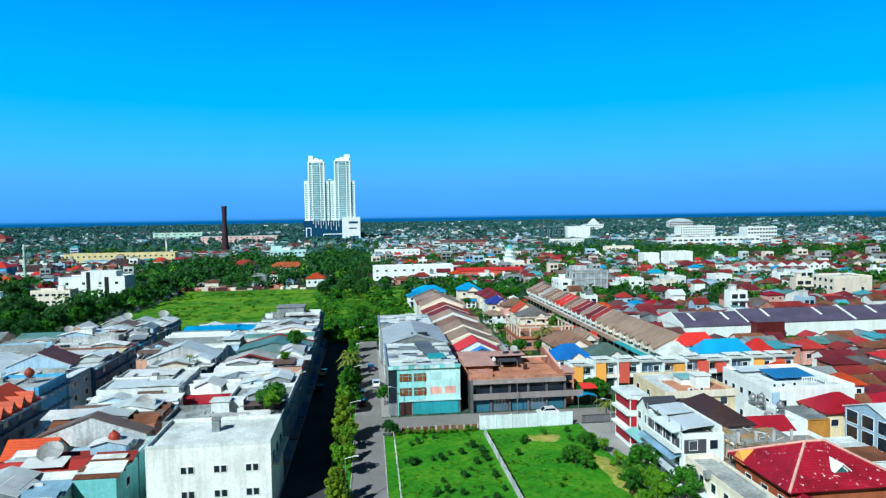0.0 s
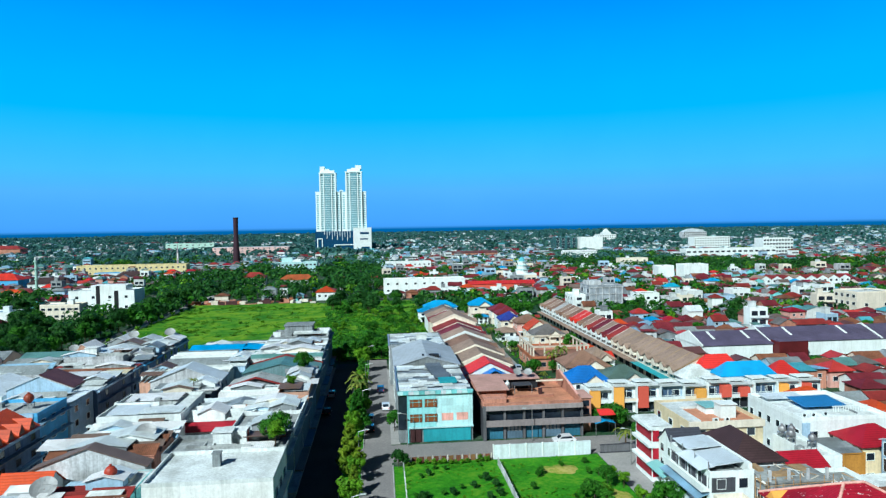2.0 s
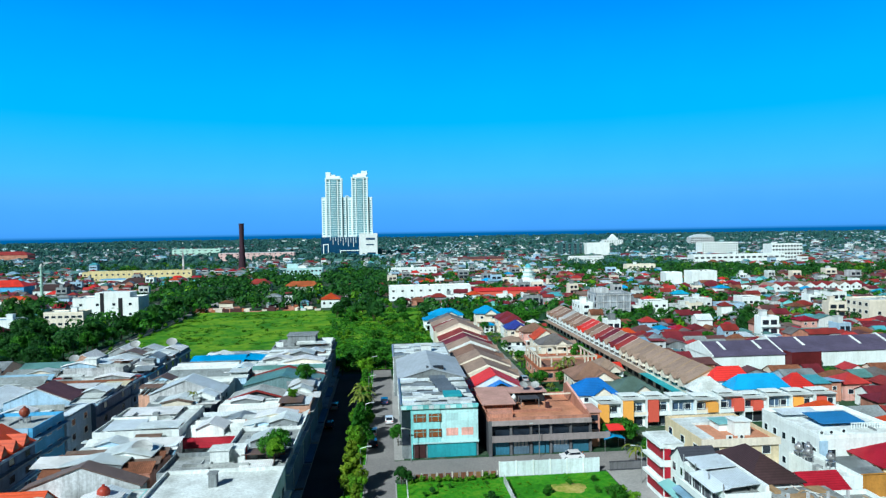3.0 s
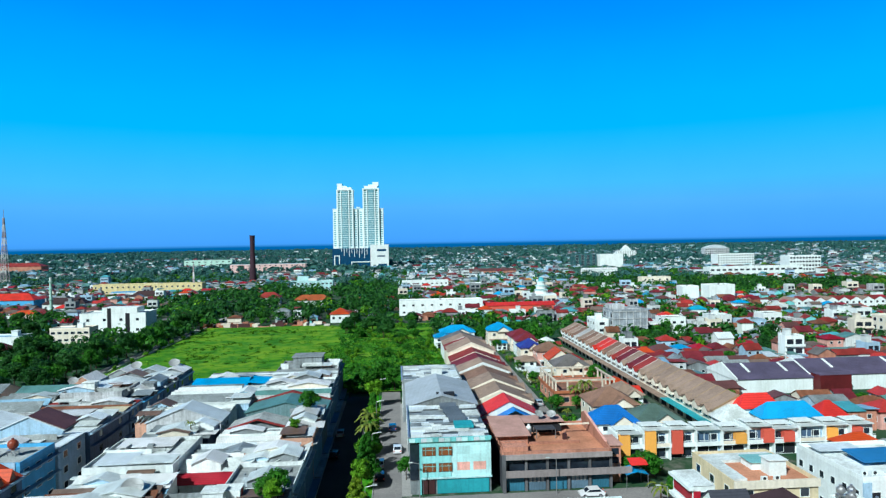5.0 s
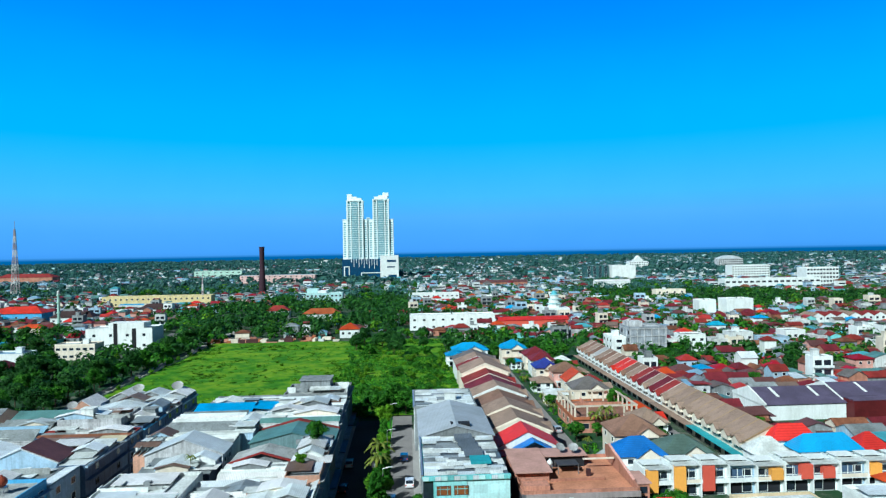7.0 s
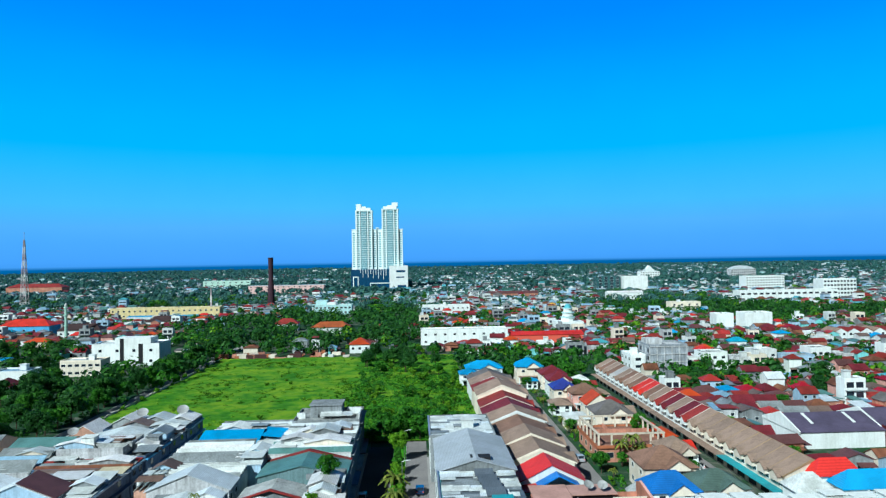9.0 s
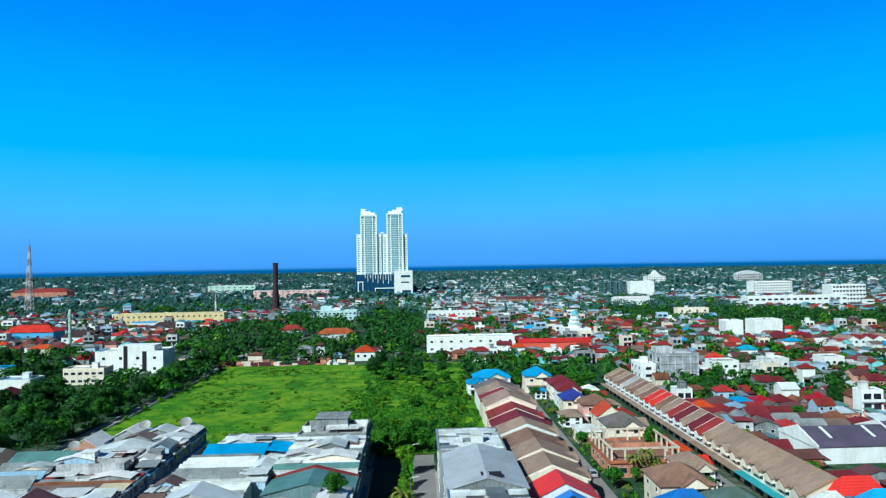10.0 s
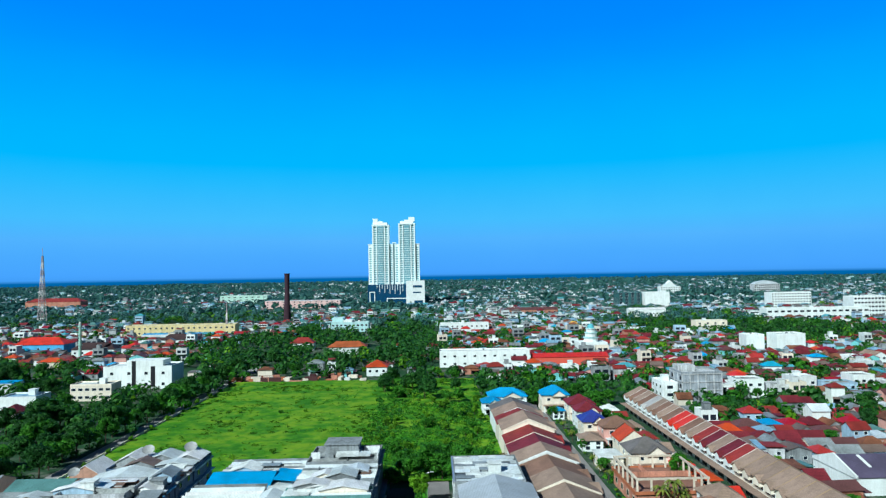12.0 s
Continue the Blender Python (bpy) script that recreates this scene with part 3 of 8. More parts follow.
# ---- buildings ----
def roof_clutter(parent, rng, w, d, z):
    """A stair hut, pipes or a tank base on a flat roof."""
    a = rng.random()
    x, y = rng.uniform(-w * .25, w * .25), rng.uniform(-d * .2, d * .25)
    if a < 0.5:
        part("stair_hut", Geo().box(x - 1.3, x + 1.3, y - 1.1, y + 1.1, z, z + 2.2).box(x - 1.5, x + 1.5, y - 1.3, y + 1.3, z + 2.2, z + 2.35), rng.choice([DIRTY, GREY_WALL, WHITE]), parent)
    if a > 0.3:
        m = rng.choice([SLAB, GREY_WALL])
        part("tank_base", Geo().box(x - 2.6, x - 1.6, y - 0.4, y + 0.5, z, z + 0.8), m, parent)
        part("roof_curb", Geo().box(x + 1.7, x + 1.85, y - d * .3, y + d * .2, z, z + 0.3), m, parent)


def roof_jumble(parent, rng, w, d, z, n):
    """Loose tilted sheets, gabled sheds and wall stubs left on a shophouse roof."""
    sheets = [TIN_WHITE, TIN_BRIGHT, TIN_BRIGHT, TIN_WHITE, TIN_BRIGHT, TIN_GREY, TIN_PALE, TIN_BROWN0, SLAB_LIGHT, TIN_WHITE]
    for _ in range(n + 1):
        x, y = rng.uniform(-w * .34, w * .34), rng.uniform(-d * .32, d * .32)
        a, b = rng.uniform(2.0, max(2.4, min(4.8, w * 0.36))), rng.uniform(1.0, max(1.3, min(2.6, d * 0.3)))
        k = rng.random()
        if k < 0.5:
            up, tilt = z + rng.uniform(0.3, 1.1), rng.uniform(-0.5, 0.8)
            part("roof_patch", Geo().prism([(y - b, up), (y + b, up + tilt), (y + b, up + tilt + 0.07), (y - b, up + 0.07)], "x", x - a, x + a), rng.choice(sheets), parent)
            part("patch_wall", Geo().box(x - a + 0.2, x + a - 0.2, y + b - 0.5, y + b - 0.35, z, up + tilt * 0.8), rng.choice([GREY_WALL, DARK_WALL, TERRA, DIRTY]), parent)
        elif k < 0.8:
            h, rise = rng.uniform(0.7, 1.5), rng.uniform(0.5, 1.0)
            part("roof_shed", Geo().prism([(x - a, z), (x + a, z), (x + a, z + h), (x, z + h + rise), (x - a, z + h)], "y", y - b, y + b), rng.choice([DIRTY, GREY_WALL, PALE_BLUE, CREAM_L, GREY_WALL]), parent)
            part("shed_roof", Geo().prism([(x - a - 0.3, z + h - 0.1), (x, z + h + rise + 0.02), (x + a + 0.3, z + h - 0.1), (x + a + 0.3, z + h), (x, z + h + rise + 0.12), (x - a - 0.3, z + h)], "y", y - b - 0.3, y + b + 0.2), rng.choice(sheets), parent)
        else:
            part("low_wall", Geo().box(x - a, x + a, y - 0.09, y + 0.09, z, z + rng.uniform(0.5, 1.3)).box(x - a, x - a + 0.18, y + 0.09, y + b, z, z + 0.8), rng.choice([DIRTY, GREY_WALL, SLAB]), parent)


TIN_BROWN0 = surface("brown_patch_sheet", (0.20, 0.13, 0.10), 0.6, "tin", 0.4)


def building(name, label, x0, x1, y0, y1, h, wall, roof, wins=(), category="building", group="", seed=1, base=0.0, pane=None, frame_mat=None, split=None):
    """roof: ('flat', mat) | ('gable', mat, rise, axis) | ('hip', mat, rise) | ('sheets', mats, n, tilt, axis). wins: (face, columns, floors, width, height)."""
    rng = random.Random(seed + int(x0 * 7 + y0 * 13))
    w, d = x1 - x0, y1 - y0
    t = thing(name, label, category, ((x0 + x1) / 2, (y0 + y1) / 2, base), group)
    kind = roof[0]
    if wall is NAVY_WALL:
        frame_mat = NAVY_WALL
        for z in (2.9, 5.8):
            part("ledge", Geo().box(w / 2, w / 2 + 0.9, -d / 2 + 0.2, d / 2 - 0.2, z, z + 0.16), rng.choice([TIN_BLUE, NAVY_WALL, GREY_WALL]), t)
        part("eave_board", Geo().box(w / 2, w / 2 + 0.45, -d / 2, d / 2, h - 0.3, h + 0.05), rng.choice([PALE_BLUE, DIRTY, BLUE_WALL, TIN_BLUE]), t)
        for k in range(int(d // 3)):
            part("pier", Geo().box(w / 2, w / 2 + 0.3, -d / 2 + 1.4 + k * 3 - 0.15, -d / 2 + 1.4 + k * 3 + 0.15, 0, 2.9), NAVY_WALL, t)
    if group == "shophouses" and -15 < x1 < -13 and y0 > 97:
        # dark panel over the east face paints in the shade of the lane
        part("street_front", Geo().box(w / 2, w / 2 + 0.05, -d / 2 + 0.02, d / 2 - 0.02, 0, h - 0.9), rng.choice([NAVY_WALL, DARK_WALL, NAVY_WALL]), t, "dark soiled street front")
        part("arcade_ledge", Geo().box(w / 2 + 0.05, w / 2 + 1.3, -d / 2 + 0.1, d / 2 - 0.1, 3.0, 3.2), rng.choice([NAVY_WALL, GREY_WALL, TIN_BROWN0]), t)
        part("gutter_ledge", Geo().box(w / 2, w / 2 + 0.7, -d / 2, d / 2, h - 0.5, h - 0.36), rng.choice([GREY_WALL, SLAB, DIRTY]), t)
        frame_mat = NAVY_WALL
    g = Geo()
    if kind == "gable":
        gable_wall(g, w, d, h, roof[2] - 0.03, roof[3])
    else:
        g.box(-w / 2, w / 2, -d / 2, d / 2, 0, h)
    part("wall", g, wall, t)
    if kind == "gable":
        part("roof", gable(Geo(), w, d, h, roof[2], 0.35, roof[3]), roof[1], t)
    elif kind == "hip":
        part("roof", hip(Geo(), w, d, h + 0.14, roof[2]), roof[1], t)
    elif kind == "flat":
        part("roof_slab", Geo().box(-w / 2 + 0.18, w / 2 - 0.18, -d / 2 + 0.18, d / 2 - 0.18, h - 0.1, h + 0.05), roof[1], t)
        part("parapet", parapet(Geo(), w, d, h, 0.65), wall, t)
        roof_clutter(t, rng, w, d, h + 0.05)
    elif kind == "sheets":
        roof_sheets(t, w, d, h + 0.05, h + 0.05 + roof[3], roof[1], roof[2], roof[4], rng)
        part("fascia", parapet(Geo(), w, d, h, 0.22, 0.12), wall, t)
    if group == "shophouses" and x0 < -10 and kind in ("flat", "sheets") and name != "blue_shophouse":
        roof_jumble(t, rng, w, d, h + (0.05 if kind == "flat" else 0.1), rng.choice([2, 3, 4, 5]))
    for face, cols, floors, ww, wh in wins:
        span = w if face in "sn" else d
        for i in range(cols):
            u = -span / 2 + span * (i + 0.5) / cols
            for k in range(floors):
                z = h * (k + 0.32) / max(floors, 1) if floors > 1 else h * 0.4
                z = min(z, h - wh - 0.2)
                px, py = {"s": (u, -d / 2), "n": (-u, d / 2), "w": (-w / 2, -u), "e": (w / 2, u)}[face]
                window(t, px, py, z, ww, wh, face, frame_mat, pane, "window", y0 < 175 if split is None else split)
    return t


DISH_GREY = surface("grey_wire_mesh", (0.40, 0.42, 0.43), 0.5, "ground", 0.3)


def dish(x, y, z, r=1.3, turn=0):
    t = thing("satellite_dish", "white mesh satellite dish on a pole on a roof", "satellite dish", (x, y, z), "satellite dishes", turn=turn)
    part("pole", Geo().tube((0, 0, 0), (0, 0, r * 0.9), 0.06), METAL, t)
    g, n = Geo(), 16
    m = pose(0, 0, r * 0.9, 35)
    rings = [[tuple(m @ Vector((r * s * math.cos(2 * math.pi * i / n), r * s * math.sin(2 * math.pi * i / n), 0.35 * r * s * s))) for i in range(n)] for s in (0.05, 0.4, 0.75, 1.0)]
    for a in rings:
        g.v += a
    for j in range(3):
        for i in range(n):
            g.f.append((j * n + i, j * n + (i + 1) % n, (j + 1) * n + (i + 1) % n, (j + 1) * n + i))
    part("bowl", g, DISH_GREY, t)
    tip = m @ Vector((0, 0, r * 0.75))
    arm = Geo()
    for i in (0, 5, 11):
        arm.tube(rings[3][i], tuple(tip), 0.025, None, 4)
    part("feed_arm", arm, METAL, t)
    return t


def tank(x, y, z, mat, label, r=0.7):
    t = thing("water_tank", label, "water tank", (x, y, z), "water tanks")
    s = Geo()
    for a, b in ((-.5, -.5), (.5, -.5), (.5, .5), (-.5, .5)):
        s.box(a * r * 1.4 - .05, a * r * 1.4 + .05, b * r * 1.4 - .05, b * r * 1.4 + .05, 0, 1.0)
    s.box(-r * .85, r * .85, -r * .85, r * .85, 1.0, 1.1)
    part("stand", s, METAL, t)
    part("vessel", Geo().ball(0, 0, 1.1 + r, r, r, r, 14, 8).cyl(0, 0, 1.1 + 1.9 * r, 1.25 + 2.05 * r, 0.2, 0.2, 8), mat, t)
    return t


def ac_unit(x, y, z, turn=0):
    t = thing("condenser_unit", "white air conditioner condenser on a flat roof", "air conditioner", (x, y, z), "condensers", turn=turn)
    part("casing", Geo().box(-.45, .45, -.17, .17, .08, .68).box(-.4, -.3, -.17, .17, 0, .08).box(.3, .4, -.17, .17, 0, .08), WHITE, t)
    part("fan_grille", Geo().tube((0, -.17, .38), (0, -.2, .38), .25, .25, 12), DARK, t)
    return t


# ---- east side of the street: turquoise block ----
def weathered_panels(t, x0, x1, y0, y1, z, n, rng):
    """Rows of loose roof sheets with dark gaps over a dark deck, a few sheets missing."""
    # deck painted dark so the gaps between sheets look shaded
    part("roof_deck", Geo().box(x0, x1, y0, y1, z - 0.1, z + 0.04), TIN_DARK, t, "dark deck seen between roof sheets")
    step = (y1 - y0) / n
    for i in range(n):
        a, x = y0 + i * step, x0
        while x < x1 - 0.5:
            wide = min(rng.uniform(1.8, 4.6), x1 - x)
            if rng.random() < 0.9:
                lo, gap = z + rng.uniform(0.12, 0.3), rng.uniform(0.10, 0.42)
                mono_lo, mono_hi = lo, lo + rng.uniform(0.02, 0.22)
                part("roof_panel", Geo().prism([(a, mono_lo), (a + step - gap, mono_hi), (a + step - gap, mono_hi + 0.06), (a, mono_lo + 0.06)], "x", x, x + wide - 0.04), rng.choice([TIN_WHITE, SLAB_LIGHT, TIN_GREY, SLAB_LIGHT, TIN_WHITE, TIN_PALE]), t)
            x += wide


def turquoise_block():
    x0, x1, y0, y1, h = 3.1, 17.1, 126.5, 149.0, 9.4
    w, d = x1 - x0, y1 - y0
    t = thing("corner_shophouse", "three-storey turquoise corner shophouse with brown louvred windows", "building", ((x0 + x1) / 2, (y0 + y1) / 2, 0), "shophouses")
    part("wall", Geo().box(-w / 2, w / 2, -d / 2 + 0.2, d / 2, 0, h), GREY_WALL, t)
    # front: left half turquoise bays, right half pale plaster
    part("front_wall", Geo().box(-w / 2 + 1.9, w / 2, -d / 2, -d / 2 + 0.2, 2.9, h), PALE_TEAL, t, "pale turquoise plastered front")
    part("front_bay", Geo().box(-w / 2 + 1.9, -w / 2 + 7.0, -d / 2 - 0.12, -d / 2 - 0.003, 3.0, h - 0.1), TEAL_BRIGHT, t)
    part("ground_shutter", Geo().box(-w / 2 + 4.6, w / 2 - 0.4, -d / 2 - 0.06, -d / 2 + 0.2, 0.1, 2.7), TEAL_DEEP, t, "deep turquoise shop shutter")
    part("door", Geo().box(-w / 2 + 2.2, -w / 2 + 4.2, -d / 2 - 0.04, -d / 2 + 0.2, 0.1, 2.5), RUST_RED, t, "dark red-brown door")
    part("corner_glazing", Geo().box(-w / 2 - 0.05, -w / 2 + 1.7, -d / 2 + 0.02, -d / 2 + 0.2, 2.6, h - 0.3), GLASS, t, "dark glazed stair corner")
    part("corner_pier", Geo().box(-w / 2 + 1.6, -w / 2 + 1.9, -d / 2 - 0.15, -d / 2 + 0.2, 0, h), TEAL_WALL, t)
    part("cornice", Geo().box(-w / 2 - 0.2, w / 2 + 0.1, -d / 2 - 0.35, -d / 2 + 0.3, h, h + 0.35).box(-w / 2 - 0.2, -w / 2 + 0.3, -d / 2 + 0.3, d / 2, h, h + 0.35), TEAL_WALL, t)
    part("storey_band", Geo().box(-w / 2 + 1.9, w / 2 + 0.1, -d / 2 - 0.3, -d / 2, 2.7, 2.95), PALE_TEAL, t)
    for k in range(14):
        part("cornice_panel", Geo().box(-w / 2 - 0.1 + k * 1.01, -w / 2 + 0.85 + k * 1.01, -d / 2 - 0.42, -d / 2 - 0.36, h - 0.25, h + 0.42), (PALE_TEAL, TEAL_WALL, TIN_PALE)[k % 3], t)
    for i, cx in enumerate((-3.75, -0.95)):
        for z in (3.9, 6.7):
            f = window(t, cx, -d / 2 - 0.12, z, 2.3, 1.5, "s", RUST_RED, GLASS_BROWN)
            part("mullion", Geo().box(-0.62, -0.55, -0.1, 0, 0.07, 1.43).box(0.55, 0.62, -0.1, 0, 0.07, 1.43).box(-1.08, 1.08, -0.1, 0, 0.95, 1.02), TEAL_WALL, f)
    for cx in (2.2, 5.0):
        part("blocked_window", Geo().box(cx - 1.1, cx + 1.1, -d / 2 - 0.025, -d / 2, 4.0, 5.4), PEACH, t, "bricked-up window painted peach")
        part("blocked_window", Geo().box(cx - 1.1, cx + 1.1, -d / 2 - 0.02, -d / 2, 6.8, 8.2), PALE_TEAL, t)
    for k in range(4):
        window(t, -w / 2, -d / 2 + 4 + k * 5, 6.2, 1.8, 1.3, "w", GREY_WALL)
        window(t, -w / 2, -d / 2 + 4 + k * 5, 3.4, 1.8, 1.3, "w", GREY_WALL)
    # roof of long sheets with a few lighter and dark ones
    weathered_panels(t, -w / 2 + 0.2, w / 2 - 0.1, -d / 2 + 0.4, d / 2 - 0.4, h + 0.1, 15, random.Random(5))
    for k in range(4):
        yy = -3.0 + k * 3.2
        part("skylight", Geo().prism([(yy, h + 0.75), (yy + 2.9, h + 1.15), (yy + 2.9, h + 1.25), (yy, h + 0.85)], "x", 0.4 - k * 0.35, 3.7 - k * 0.3), TIN_DARK, t, "raised dark sheet over a light well")
    part("skylight", Geo().box(1.2, 4.6, -6.5, -3.0, h + 0.5, h + 0.95), TEAL_DEEP, t)
    part("gutter", Geo().box(-w / 2 - 0.3, -w / 2, -d / 2, d / 2, h + 0.35, h + 0.6), METAL, t)

    t = building("arched_shophouse", "grey shophouse with a wide low-pitched grey sheet roof", 3.0, 17.4, 149.2, 171.5, 9.6, GREY_WALL, ("gable", TIN_ASH, 2.0, "y"), [("w", 4, 3, 1.8, 1.3)], "building", "shophouses")
    part("roof_hatch", Geo().box(-1.0, 2.8, -9.5, -7.5, 10.6, 11.6), DARK, t)
    t = building("rear_shophouse", "shophouse with a flat roof of pale weathered sheets", 2.2, 16.5, 171.8, 190, 9.7, GREY_WALL, ("flat", SLAB), [("w", 4, 3, 1.8, 1.3)], "building", "shophouses")
    weathered_panels(t, -6.9, 6.9, -8.8, 8.8, 9.9, 9, random.Random(9))
    part("gutter", Geo().box(-7.5, -7.15, -9.1, 9.1, 9.9, 10.3), METAL, t)


TIN_DARK = surface("dark_grey_sheet", (0.13, 0.16, 0.19), 0.5, "tin", 0.3)
TEAL_BRIGHT = surface("bright_turquoise_paint", (0.34, 0.76, 0.78), 0.7, "paint", 0.22)
PALE_TEAL = surface("pale_turquoise_paint", (0.52, 0.82, 0.84), 0.7, "paint", 0.2)
PEACH = surface("peach_paint", (0.80, 0.42, 0.36), 0.7, "paint", 0.3)
TIN_ASH = surface("ash_grey_sheet", (0.37, 0.42, 0.47), 0.6, "tin", 0.15)
turquoise_block()


def terracotta_building():
    x0, x1, y0, y1 = 19.0, 38.2, 126.0, 143.5
    w, d = x1 - x0, y1 - y0
    t = thing("terrace_building", "two-storey dark grey building with a terracotta roof terrace", "building", ((x0 + x1) / 2, (y0 + y1) / 2, 0), "shophouses")
    f = -d / 2
    part("wall", Geo().box(-w / 2, w / 2, f + 0.4, d / 2, 0, 6.0), DARK_WALL, t)
    part("side_pier", Geo().box(-w / 2 - 0.02, -w / 2 + 0.5, f - 0.7, f + 0.4, 0, 6.5), GREY_DK, t)
    part("storey_band", Geo().box(-w / 2 + 0.5, w / 2 + 3.4, f - 0.9, f + 0.4, 2.7, 3.1).box(-w / 2 + 0.5, w / 2 + 3.4, f - 0.9, f - 0.75, 3.1, 3.9), GREY_MD, t, "grey balcony band")
    part("top_band", Geo().box(-w / 2 + 0.5, w / 2, f - 0.7, f + 0.4, 5.7, 6.5), GREY_MD, t)
    part("terrace_floor", Geo().box(-w / 2 + 0.3, w / 2 - 0.3, f + 0.4, d / 2 - 0.2, 6.0, 6.15), TERRA_ROOF, t, "terracotta-coloured terrace floor")
    part("front_parapet", Geo().box(-w / 2 + 0.2, w / 2, f - 0.2, f + 0.1, 6.5, 7.0), TERRA, t)
    part("side_parapet", Geo().box(-w / 2, -w / 2 + 0.25, f + 0.1, d / 2, 6.0, 7.1), TERRA, t)
    part("back_parapet", Geo().box(-w / 2 + 0.25, w / 2 - 0.3, d / 2 - 0.2, d / 2, 6.0, 7.0), TERRA, t)
    part("gable_screen", Geo().prism([(f + 0.2, 6.0), (d / 2, 6.0), (d / 2, 8.8), (d / 2 - 2.0, 9.4), (f + 2.4, 7.4), (f + 0.2, 7.0)], "x", w / 2 - 0.3, w / 2), TERRA, t, "terracotta side screen wall stepping down")
    part("screen_cap", Geo().prism([(f + 2.3, 7.4), (d / 2 - 2.0, 9.4), (d / 2 - 2.0, 9.55), (f + 2.3, 7.55)], "x", w / 2 - 0.38, w / 2 + 0.06), PINK, t)
    part("upper_room", Geo().box(-w / 2 + 0.3, -w / 2 + 5.8, f + 6.5, d / 2 - 0.3, 6.15, 8.0), TERRA, t)
    part("upper_roof", Geo().prism([(f + 5.6, 7.9), (d / 2 + 0.3, 8.3), (d / 2 + 0.3, 8.5), (f + 5.6, 8.1)], "x", -w / 2 - 0.3, -w / 2 + 6.2), PINK_ROOF, t, "flat dusty pink roof slab")
    part("front_room", Geo().box(-w / 2 + 0.3, -w / 2 + 4.6, f + 0.5, f + 3.6, 6.15, 7.6).box(-w / 2 + 0.3, -w / 2 + 4.8, f + 3.2, f + 3.8, 7.6, 7.75), TERRA, t)
    # solid dark block stands for the loggia's shaded inside
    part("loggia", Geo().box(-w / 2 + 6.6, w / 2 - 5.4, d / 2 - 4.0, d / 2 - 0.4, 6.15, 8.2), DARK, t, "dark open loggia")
    part("loggia_roof", Geo().box(-w / 2 + 6.3, w / 2 - 5.0, d / 2 - 4.6, d / 2 + 0.2, 8.2, 8.4), PINK_ROOF, t)
    part("dark_canopy", Geo().box(-1.6, 2.2, 0.8, 3.6, 7.7, 7.85), DARK_WALL, t)
    for cx, cy in ((-1.5, 0.9), (2.1, 0.9), (-1.5, 3.5), (2.1, 3.5)):
        part("canopy_post", Geo().box(cx - 0.06, cx + 0.06, cy - 0.06, cy + 0.06, 6.15, 7.7), METAL, t)
    part("white_beam", Geo().box(3.4, w / 2 - 0.5, 2.6, 2.9, 8.0, 8.25), CREAM_L, t)
    part("terrace_kerb", Geo().box(-3.6, 5.8, -2.6, -2.4, 6.15, 6.6), TERRA, t)
    part("terrace_box", Geo().box(3.2, 3.9, -0.6, 0.1, 6.15, 7.3), RUST_RED, t)
    for i in range(5):
        cx = -w / 2 + 2.3 + i * 3.75
        part("shutter", Geo().box(cx - 1.55, cx + 1.55, f + 0.3, f + 0.38, 0.05, 2.6), SHUTTER if i % 2 else TEAL_SHUT, t, "roller shutter")
        part("upper_glazing", Geo().box(cx - 1.6, cx + 1.6, f + 0.3, f + 0.38, 3.4, 5.6), GLASS, t)
        part("pilaster", Geo().box(cx + 1.65, cx + 2.05, f - 0.1, f + 0.42, 0, 5.7), GREY_DK, t)
        if i % 2:
            for k in range(4):
                part("vent_block", Geo().box(cx - 1.3 + k * 0.7, cx - 0.85 + k * 0.7, f + 0.24, f + 0.3, 1.5, 2.3), GREY_LT0, t)
    part("annex", Geo().box(w / 2 + 0.1, w / 2 + 2.6, f + 2.5, f + 8, 0, 6.6), TERRA, t)
    part("annex_roof", Geo().box(w / 2 + 0.02, w / 2 + 2.9, f + 2.2, f + 8.2, 6.6, 6.8), PINK_ROOF, t)
    for z in (3.4, 5.0):
        part("annex_window", Geo().box(w / 2 + 0.5, w / 2 + 2.2, f + 2.44, f + 2.5, z, z + 1.1), GLASS, t)
    part("red_awning", Geo().prism([(f - 0.6, 3.9), (f + 1.5, 4.5), (f + 1.5, 4.6), (f - 0.6, 4.0)], "x", w / 2 + 3.3, w / 2 + 6.4), TILE_SCARLET, t, "red sheet awning")
    return t


GREY_MD = surface("pinkish_grey_paint", (0.33, 0.29, 0.29), 0.75, "paint", 0.2)
TEAL_SHUT = surface("teal_blue_shutter", (0.04, 0.17, 0.26), 0.6, "tin", 0.25)
GREY_LT0 = surface("pale_vent_block", (0.50, 0.53, 0.55), 0.8, "ground", 0.2)
GREY_DK = surface("mid_grey_paint", (0.15, 0.155, 0.17), 0.7, "paint", 0.3)
TERRA_ROOF = surface("terracotta_floor", (0.60, 0.27, 0.16), 0.85, "ground", 0.35)
PINK_ROOF = surface("dusty_pink_slab", (0.58, 0.34, 0.29), 0.85, "ground", 0.25)
terracotta_building()
dish(28.6, 140.6, 8.5, 0.9, 20), dish(31.0, 140.2, 8.5, 0.9, -15)
tank(25.8, 136.6, 6.35, WHITE, "small white water tank on a terrace", 0.5)


